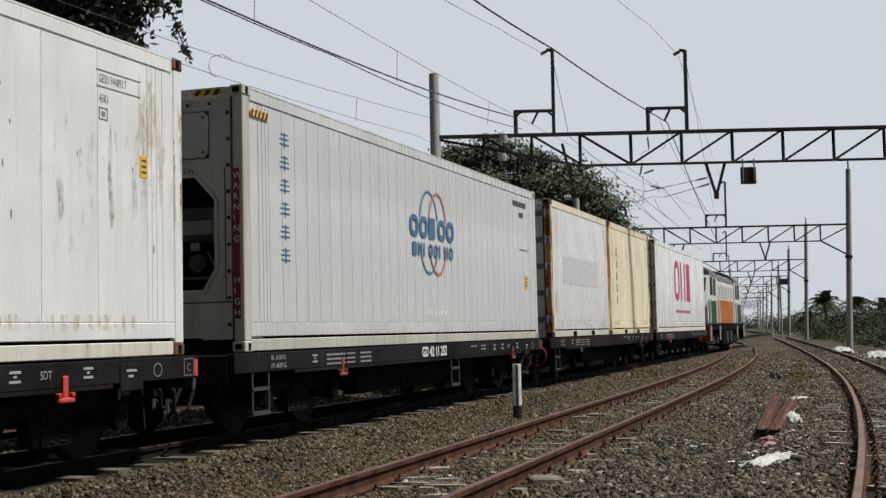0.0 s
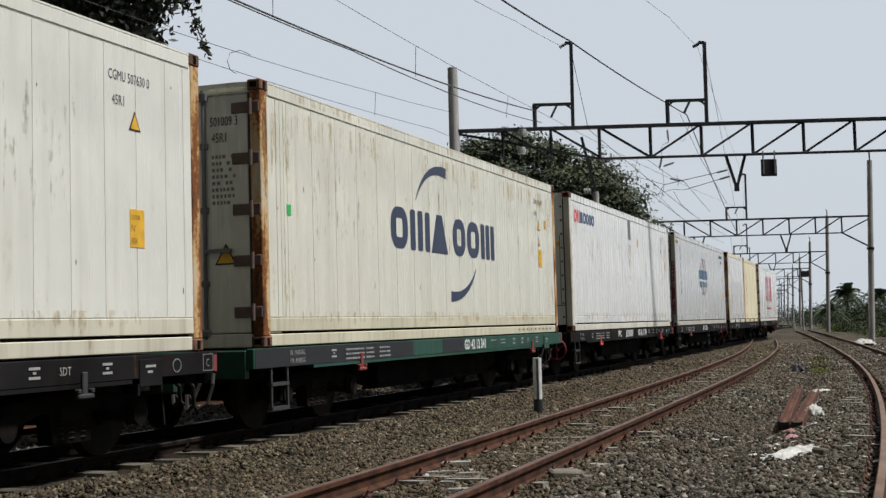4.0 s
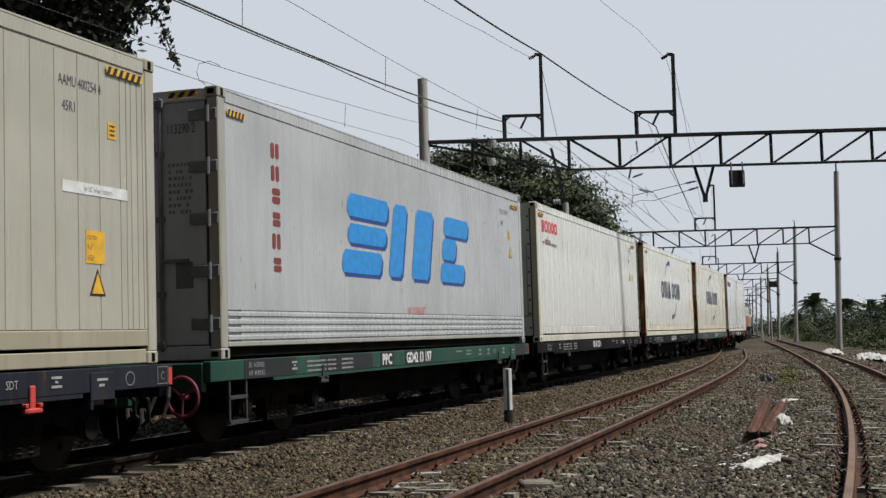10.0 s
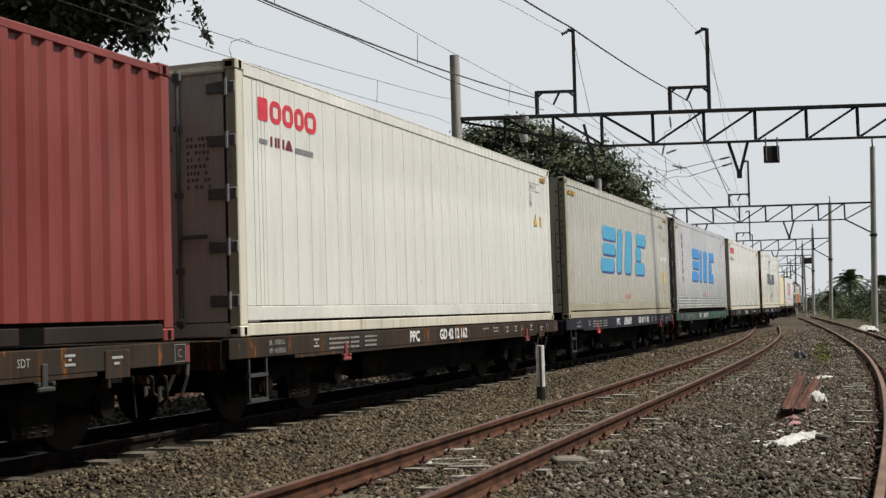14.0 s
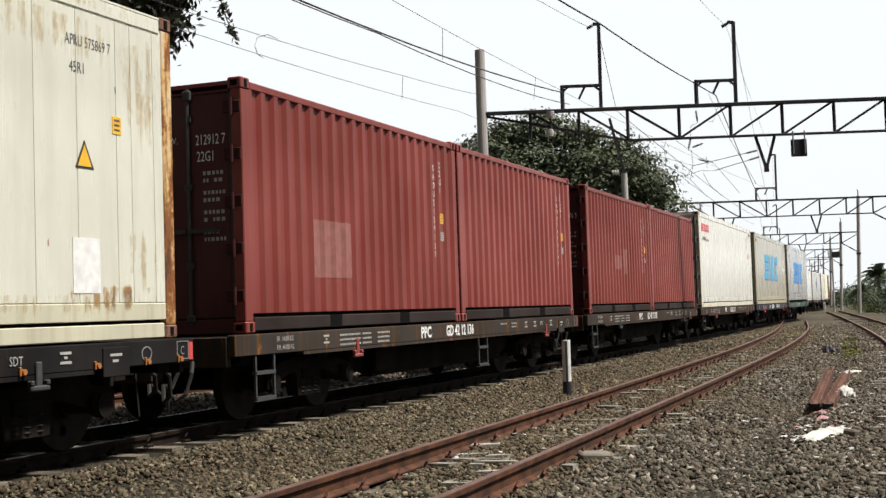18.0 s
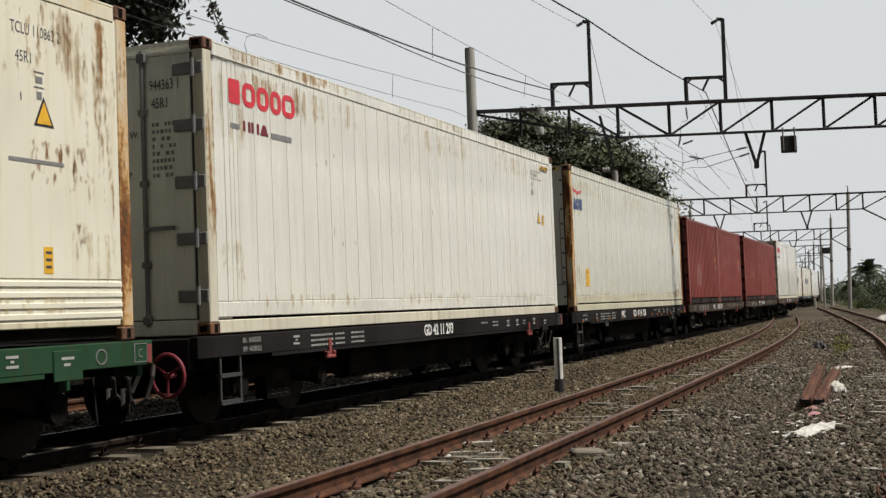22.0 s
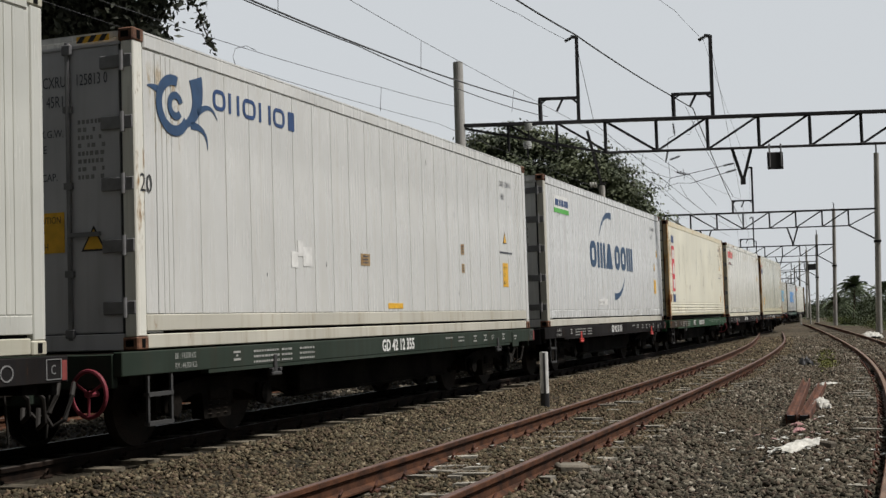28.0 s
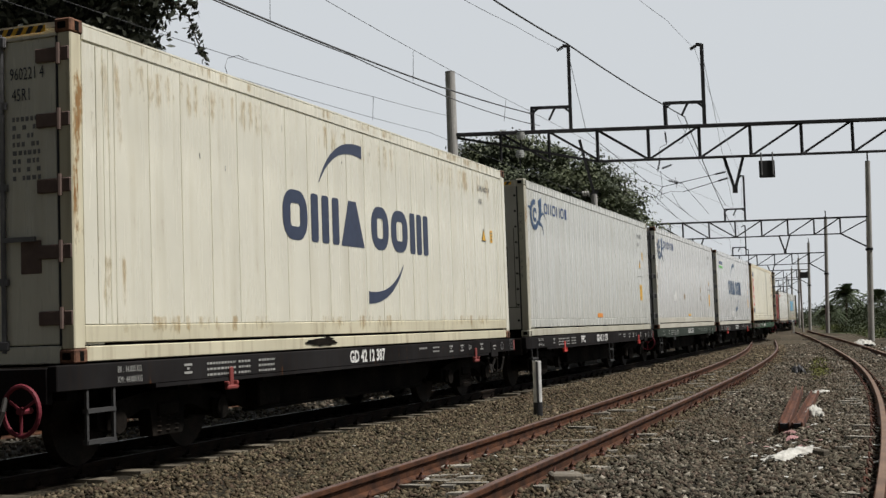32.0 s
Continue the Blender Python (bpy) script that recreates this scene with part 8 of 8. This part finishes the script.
def car_o(k):
    ride(wagon("GD42 13 189", SILL_LEAF, "green container flat wagon with black lettering panels", True, True, rng_seed=k), k)
    c = reefer(RUSTY_CREAM, "rust-streaked cream refrigerated container with red upright mark", 1, "unit", CAST_RUST, RUST_POST, "", True, seed=k, rail=RUST_RAIL)
    blocks(c, [(-5.5, -5.06, 0.84, 2.17)], CRIMSON, "red upright panel")
    blocks(c, [(-5.51, -5.05, 2.19, 2.24), (-5.48, -5.04, 0.77, 0.81)], WHITE_INK, "white line beside the panel")
    blocks(c, [(-5.42, -5.14, 1.8, 2.06)], WHITE_INK, "white form on the panel", x=MARK_X + 0.003)
    emblem(c, "wedge", -5.43, 0.34, 1.36, 1.66, 0.1, WHITE_INK, "white form on the panel", MARK_X + 0.003)
    blocks(c, [(-5.37, -5.13, 0.94, 1.2)], WHITE_INK, "white form on the panel", x=MARK_X + 0.003)
    blocks(c, [(-5.48, -5.05, 0.53, 0.75), (-5.52, -5.08, 2.27, 2.48)], NAVY, "navy bars")
    sticker(c, -5.97, -5.72, 0.53, 0.74, DULL_ORANGE, "worn orange sticker")
    stain(c, -6.0, -5.3, 0.5, 1.5, RUST_BITE, "rust eaten through the paint")
    stain(c, -6.0, -5.0, 0.9, 2.6, RUN_BROWN, "rust bleeding beside the panel")
    for y, w in ((4.3, 0.9), (4.9, 1.15)):
        stain(c, y, y + w, 1.7, 2.82, RUN_BROWN, "rust running down from the top rail")
    stain(c, 5.3, 6.05, 0.4, 2.7, RUN_BROWN, "rust running down beside the post")
    stain(c, 5.1, 5.9, 0.44, 1.05, RUST_BITE, "rust eaten through the paint")
    stain(c, 4.6, 5.7, 1.0, 1.7, RUST_BITE, "rust spots")
    side_code(c, "TCLU 110862 2", boxed=False)
    part("leaning_bar", Shape().tube((0.8, -6.07, 2.74), (0.1, -6.07, 1.0), 0.03, 8), UNIT_PALE, c, "pale steel bar leaning across the unit")
    part("warning_triangle", Shape().prism([(0.4, 2.44), (0.64, 2.44), (0.52, 2.66)], "y", -6.088, -6.084), YELLOW, c, "yellow warning triangle on the rear")
    triangle_sign(c, 4.85, 1.72, 0.24)
    sticker(c, 4.93, 5.04, 0.56, 0.77)
    blocks(c, [(4.55, 5.2, 1.42, 1.45)], WORN_INK, "faint line of lettering")
    blocks(c, [(4.86, 4.98, 2.14, 2.15), (4.86, 4.98, 2.02, 2.03), (4.88, 4.96, 2.06, 2.11), (4.89, 4.95, 1.93, 1.99)], WORN_INK, "small framed mark")
    scuffs(c, 19, 10, RUST)
    rusted_edges(c, 1.2, True, True, False)
    for y in (-5.0, -1.8, 1.4):
        stain(c, y, y + 3.0, 0.5, 2.6, SMUDGE, "grey rubbed streaks")
    for y in (-3.4, 0.4, 2.6):
        stain(c, y, y + 0.5, 0.7, 1.5, GRIME, "dark scrapes")
    stain(c, -2.35, -2.15, 0.55, 1.15, RUST_BITE, "deep rust scar running down")
    scuffs(c, 20, 10, DARK_INK)
    return ride(c, k, 0, DECK)


def car_p(k):
    ride(wagon("GD 42 12 181", SILL_BLACK, "charcoal container flat wagon with worn stencils", False, rng_seed=k), k)
    c = reefer(COOLWHITE, "white refrigerated container with navy crescents", 23, "door", CAST_RUST, None, "", seed=k)
    mark_crescents(c, 0.0, STEELBLUE)
    blocks(c, [(-5.35, -4.18, 2.23, 2.57)], WHITE_INK, "white label panel")
    blocks(c, [(-5.25, -5.0, 2.37, 2.5), (-4.95, -4.82, 2.37, 2.5), (-4.78, -4.6, 2.37, 2.5), (-4.55, -4.42, 2.37, 2.5), (-4.4, -4.24, 2.37, 2.5)], NAVY, "pale blue blocks", x=MARK_X + 0.003)
    blocks(c, [(-5.35, -4.2, 2.23, 2.32)], plain("leaf_green", (0.12, 0.45, 0.1), 0.6), "green bar", x=MARK_X + 0.003)
    side_code(c, "SZLU 962804 8", boxed=False)
    triangle_sign(c, 4.92, 1.36, 0.22)
    caution(c, 4.9, 0.74, 0.28, 0.36)
    sticker(c, 5.35, 5.48, 1.73, 1.9)
    part("label_plate", Shape().box(MARK_X, MARK_X + 0.003, -1.75, -0.85, 0.42, 0.55), WHITE_INK, c, "white label plate")
    on_side("Use No Fork Lift", 0.09, GREY, c, -1.72, 0.455, MARK_X + 0.0035)
    scuffs(c, 41, 20, GREY)
    scuffs(c, 21, 50, DARK_INK)
    return ride(c, k, 0, DECK)


def car_q(k):
    ride(wagon("GD 42 12 355", SILL_OLIVE, "faded green container flat wagon with dark lettering panels", False, wheel_crank=True, rng_seed=k), k)
    c = reefer(WHITE_DULL, "white refrigerated container with blue swirl mark", 24, "door", CAST_RUST, IVORY, "125813 0", seed=k, rear_paint=DOOR_GREY, prefix="CXRU", notices=True, dirty_base=True)
    mark_horse(c)
    side_code(c, "CXRU 125813 0", boxed=False)
    rear_hazard(c, LEN, TALL)
    triangle_sign(c, 4.7, 1.45, 0.2)
    caution(c, 4.65, 0.72, 0.28, 0.4)
    sticker(c, -1.2, -0.92, 0.9, 1.05, STAIN, "square rusty sticker residue")
    sticker(c, 2.56, 2.7, 1.18, 1.34, STAIN, "rusty sticker residue")
    sticker(c, 2.58, 2.7, 0.9, 1.04, STAIN, "rusty sticker residue")
    blocks(c, [(-0.36, 0.15, 0.36, 0.43)], YELLOW, "yellow label")
    blocks(c, [(4.5, 5.2, 1.28, 1.31)], DARK_INK, "fine line of lettering")
    blocks(c, [(-3.09, -2.93, 0.82, 1.0), (-2.93, -2.8, 0.95, 1.13), (-2.8, -2.58, 0.84, 1.06)], WHITE_INK, "torn pale label")
    scuffs(c, 22, 16, DARK_INK)
    rusted_edges(c, 0.3, False, True, False)
    on_side("20", 0.24, BLACK, c, -6.02, 1.42, 1.2155)
    return ride(c, k, 0, DECK)


def car_r(k):
    ride(wagon("GD 42 11 291", SILL_BLACK, "charcoal container flat wagon with worn stencils", True, rng_seed=k), k)
    c = reefer(GREYED, "greyed ivory refrigerated container with blue swirl mark", 26, "unit", None, None, "", seed=k, rear_paint=UNIT_GREY)
    mark_horse(c)
    side_code(c, "CXRU 127960 0", boxed=False)
    triangle_sign(c, 4.75, 1.62, 0.22)
    sticker(c, 5.2, 5.32, 1.85, 2.05)
    caution(c, 4.75, 0.78, 0.3, 0.4)
    blocks(c, [(-0.38, 0.14, 0.34, 0.43)], ORANGE, "orange label")
    blocks(c, [(4.6, 5.2, 1.4, 1.412), (5.0, 5.5, 0.55, 0.562)], WORN_INK, "fine lines of lettering")
    scuffs(c, 23, 12, DARK_INK)
    rusted_edges(c, 0.25, False, True, False)
    rear_hazard(c, LEN, TALL)
    for i, ch in enumerate("CXRU 1279"):
        if ch != " ":
            on_rear(ch, 0.1, GREY, c, 1.09, 2.2 - i * 0.14, -6.0925)
    return ride(c, k, 0, DECK)


def car_s(k):
    ride(wagon("GD 42 12 387", SILL_BLACK, "charcoal container flat wagon with worn stencils", False, wheel_crank=True, rng_seed=k), k)
    c = reefer(CREAM_BRIGHT, "cream refrigerated container with navy crescents and weathered rear post", 22, "door", CAST_RUST, None, "960221 4", seed=k, pocket=True, dirty_base=True)
    mark_crescents(c, 0.15)
    side_code(c, "CGMU 960221 4", boxed=False)
    rear_hazard(c, LEN, TALL, 0.05, 0.97)
    triangle_sign(c, 4.75, 1.6, 0.22)
    sticker(c, 5.2, 5.32, 1.6, 1.8)
    scuffs(c, 24, 14, DARK_INK)
    rusted_edges(c, 0.9, False, True, True)
    soot = random.Random(71)
    rim = [(2 * math.pi * i / 26, soot.uniform(0.7, 1.1)) for i in range(26)]
    part("stain", Shape().prism([(-1.4 + 0.42 * r * math.cos(a), 0.085 + 0.055 * r * math.sin(a)) for a, r in rim], "x", 1.2115, 1.2145), UNDER, c, "dark smear on the bottom rail")
    return ride(c, k, 0, DECK)


car_a(0)
car_b(1)
car_c(2)
car_d(3)
car_e(4)
car_f(5)
car_g(6)
car_h(7)
car_i(8)
car_j(9)
car_red(10, "GD 42 12 193", "301176 3", SILL_BROWN)
car_red(11, "GD 42 12 136", "212912 7", SILL_BROWN)
car_m(12)
car_n(13)
car_o(14)
car_p(15)
car_q(16)
car_r(17)
car_s(18)
ride(locomotive(), 0, 14.7)


# ---- small things beside the tracks ----
def ground_at(x, y):
    return float(height(np.array([x]), np.array([y]))[0])


def marker_post(x, y, tall=0.78):
    z = ground_at(x, y)
    m = thing("marker_post", "short white marker post with a black foot in the gravel", "post")
    part("post", Shape().tube((x, y, z - 0.15), (x + 0.005, y, z + tall), 0.058, 16), plain("whitewash", (0.6, 0.6, 0.58), 0.8), m, "whitewashed concrete post")
    part("groove", Shape().box(x - 0.014, x + 0.016, y - 0.064, y - 0.05, z + 0.2, z + tall - 0.01), LADDER, m, "dark groove down the post")
    part("foot", Shape().tube((x, y, z - 0.15), (x, y, z + 0.2), 0.062, 16), BLACK, m, "black painted foot")


marker_post(0.99, 17.35, 0.76)


def rusty_beam(p, q, label):
    """A rusty steel channel that lies open side up on the gravel."""
    p, q = Vector(p), Vector(q)
    d = (q - p).normalized()
    side = Vector((d.y, -d.x, 0))
    up = side.cross(d) * -1 if side.cross(d).z < 0 else side.cross(d)
    prof = [(-0.06, 0), (0.06, 0), (0.06, 0.12), (0.045, 0.125), (0.035, 0.06), (-0.035, 0.06), (-0.045, 0.125), (-0.06, 0.12)]
    n = len(prof)
    sh = Shape()
    for c in (p, q):
        sh.v += [tuple(c + side * a + up * b) for a, b in prof]
    sh.f = [(i, (i + 1) % n, n + (i + 1) % n, n + i) for i in range(n)] + [tuple(range(n))[::-1], tuple(range(n, 2 * n))]
    b = thing("steel_beam", label, "steel beam", group="scrap beams on the gravel")
    part("channel", sh, BEAM_RUST, b)
    part("end_cap", Shape().bar(p + up * 0.06, p + up * 0.06 + d * 0.06, 0.1, 0.1), BLACK, b)


BEAM_RUST = surface("orange_brown_rust", (0.05, 0.022, 0.015), (0.13, 0.055, 0.032), 2.0, 0.85, 0, 25.0, 0.4, 0.3)
rusty_beam((3.58, 14.42, -0.2), (5.55, 21.2, -0.16), "rusty brown steel channel lying on gravel")
rusty_beam((3.71, 14.35, -0.2), (5.48, 20.0, -0.16), "rusty brown steel channel beside its twin on gravel")


def crumpled(name, x, y, lx, ly, tall, turn, material, label, category, seed, n=14):
    """A crumpled sheet or bag: a folded skin over the gravel."""
    rng = np.random.default_rng(seed)
    z = ground_at(x, y)
    u = np.linspace(-1, 1, n)
    U, V = np.meshgrid(u, u)
    edge = 1 - 0.25 * rng.random(U.shape)
    H = tall * np.clip(1 - (U ** 2 + V ** 2) * 0.62, 0, 1) ** 0.6 * rng.uniform(0.35, 1.0, U.shape) + 0.012
    X, Y = U * lx / 2 * edge, V * ly / 2 * edge
    c, s = math.cos(turn), math.sin(turn)
    P = np.stack([x + X * c - Y * s, y + X * s + Y * c, z + H], -1).reshape(-1, 3)
    Q = P.copy()
    Q[:, 2] -= 0.012
    i = np.arange(n * n).reshape(n, n)
    q = np.stack([i[:-1, :-1], i[:-1, 1:], i[1:, 1:], i[1:, :-1]], -1).reshape(-1, 4)
    ob = new(name, soup(name, np.concatenate([P, Q]), np.concatenate([q, q[:, ::-1] + n * n]), material))
    return tagged(ob, label, category)


CHIP = surface("pale_concrete_chip", (0.14, 0.13, 0.11), (0.3, 0.28, 0.24), 5.0, 0.9, 0, 35.0, 0.4, 0.25, 0.01, 0.1)
SHEET = surface("dirty_white_plastic", (0.3, 0.29, 0.26), (0.56, 0.55, 0.5), 6.0, 0.5, 0, 30.0, 0.3, 0.15)
crumpled("plastic_sheet", 3.0, 11.72, 0.24, 1.2, 0.08, -0.62, SHEET, "crumpled dirty white plastic sheet on gravel", "litter", 61)
crumpled("plastic_bag", 4.45, 16.3, 0.22, 0.9, 0.16, -0.2, SHEET, "small crumpled white plastic bag beside beams", "litter", 62)
crumpled("plastic_bag", 5.75, 20.6, 0.4, 0.3, 0.06, 0.3, SHEET, "flat scrap of white plastic on gravel", "litter", 63)
crumpled("food_wrapper", 3.5, 13.8, 0.1, 0.22, 0.05, 0.4, plain("pink_plastic", (0.35, 0.2, 0.19), 0.6), "faded pink wrapper on gravel", "litter", 64)
crumpled("food_wrapper", 3.36, 13.2, 0.13, 0.26, 0.05, -0.3, plain("rose_plastic", (0.38, 0.2, 0.2), 0.5), "crumpled rose-coloured wrapper on gravel", "litter", 69)
crumpled("plastic_bag", -0.36, 10.7, 0.08, 0.34, 0.03, 0.1, SHEET, "flat pale scrap beside the rail", "litter", 70)
crumpled("plastic_bag", -0.66, 9.7, 0.1, 0.14, 0.02, 0.5, CHIP, "crumpled pale scrap between the rails", "litter", 71)
crumpled("plastic_bag", -0.62, 10.75, 0.2, 0.3, 0.07, 0.2, plain("blue_plastic", (0.08, 0.25, 0.5), 0.4), "small blue plastic scrap by the rail", "litter", 65)
crumpled("rubbish_sack", 15.3, 44.6, 1.3, 3.2, 0.36, -0.25, SHEET, "heap of white rubbish sacks beside the track", "rubbish", 66, 22)
crumpled("rubbish_sack", 16.5, 52.5, 0.8, 5.0, 0.3, -0.25, SHEET, "low heap of pale rubbish beside the track", "rubbish", 67, 16)
crumpled("black_lump", 7.72, 29.5, 0.3, 0.5, 0.26, 0.0, BLACK, "black rubber lump on gravel", "litter", 68)


def concrete_block(x, y, lx, ly, lz, turn, label):
    sh = Shape().box(-lx / 2, lx / 2, -ly / 2, ly / 2, -0.05, lz, 0.015)
    ob = single("concrete_block", sh, CONCRETE, label, "concrete block", "concrete blocks in the gravel")
    ob.matrix_world = pose(x, y, ground_at(x, y), 2, 3, turn)


concrete_block(0.78, 10.2, 0.26, 0.2, 0.07, 8, "pale broken concrete block between rail and gravel")
concrete_block(3.2, 11.6, 0.1, 0.14, 0.07, 30, "small grey stone block in the gravel")
concrete_block(0.86, 9.95, 0.12, 0.06, 0.03, -10, "pale concrete chip beside the block")


def short_post(x, y):
    m = thing("distance_post", "small white post far along the track", "post")
    part("post", Shape().box(x - 0.08, x + 0.08, y - 0.08, y + 0.08, -0.4, 0.75, 0.02), SHEET, m)


short_post(27.0, 104)


def concrete_chips(tr, lo, hi, n, seed, label):
    """Flat broken flakes of sleeper concrete between the rails."""
    rng = random.Random(seed)
    sh = Shape()
    for _ in range(n):
        s, off = rng.uniform(lo, hi), rng.uniform(-0.95, 0.95)
        if abs(abs(off) - GAUGE / 2 - 0.03) < 0.12:
            continue
        x, y, h = tr.at(s, off)
        w, d, a = rng.uniform(0.05, 0.2), rng.uniform(0.03, 0.08), -h + rng.uniform(-0.5, 0.5)
        z = ground_at(x, y) + rng.uniform(0.01, 0.035)
        c, e = math.cos(a), math.sin(a)
        pts = [(-w, -d * rng.uniform(0.5, 1)), (w * rng.uniform(0.4, 1), -d), (w, d * rng.uniform(0.4, 1)), (-w * rng.uniform(0.5, 1), d)]
        sh.prism([(x + p * c - q * e, y + p * e + q * c) for p, q in pts], "z", z - 0.03, z + 0.012)
    tagged(new("concrete_chips", sh.mesh("concrete_chips", CHIP)), label, "rubble", kind="stuff")


concrete_chips(T2, 0, 30, 130, 91, "pale broken concrete flakes between the siding rails")
concrete_chips(T3, 0, 34, 260, 92, "pale broken concrete flakes between the curving rails")


def scraps(x, y, spread_x, spread_y, n, size, material, label, seed):
    """Small torn flakes of plastic and paper that lie about on the gravel."""
    rng = random.Random(seed)
    sh = Shape()
    for _ in range(n):
        px, py = rng.gauss(x, spread_x), rng.gauss(y, spread_y)
        z = ground_at(px, py) + rng.uniform(0.015, 0.03)
        r, a = size * rng.uniform(0.5, 1.4), rng.uniform(0, 6.28)
        ring = [(a + i * 1.256, r * rng.uniform(0.5, 1.1)) for i in range(5)]
        tilt = rng.uniform(-0.4, 0.4)
        sh.add([(px + q * math.cos(t), py + 1.4 * q * math.sin(t), z + d + tilt * q * math.cos(t)) for d in (0, 0.006) for t, q in ring],
               [(0, 1, 2, 3, 4), (9, 8, 7, 6, 5)] + [(i, (i + 1) % 5, 5 + (i + 1) % 5, 5 + i) for i in range(5)])
    tagged(new("litter", sh.mesh("litter", material)), label, "litter", kind="stuff")


scraps(3.2, 12.2, 0.35, 1.0, 26, 0.045, SHEET, "torn pale scraps of plastic on the gravel", 81)
scraps(2.75, 10.6, 0.3, 0.9, 16, 0.03, SHEET, "torn pale scraps of plastic on the gravel", 82)
scraps(3.3, 13.0, 0.3, 0.8, 14, 0.035, plain("faded_rose", (0.34, 0.2, 0.19), 0.7), "faded rose scraps on the gravel", 83)
scraps(4.3, 14.5, 0.35, 2.2, 22, 0.04, SHEET, "torn pale scraps of plastic beside the beams", 84)
scraps(0.2, 11.8, 0.5, 1.6, 18, 0.03, SHEET, "torn pale scraps of plastic between the rails", 85)


def motions():
    """The train rolls away along its line, its wheels turning."""
    for ob, k, back_by, z in RIDERS:
        walk(ob, [(0.5 * i, car_pose(k, 0.5 * i, back_by, z)) for i in range(65)])
    steps = [2 * i / FPS for i in range(481)]
    spins = [math.degrees((train_at(t) - train_at(0)) / 0.387) for t in steps]
    for ws in WHEELSETS:
        p = ws.location.copy()
        walk(ws, [(t, pose(p.x, p.y, p.z, -a)) for t, a in zip(steps, spins)])


motions()
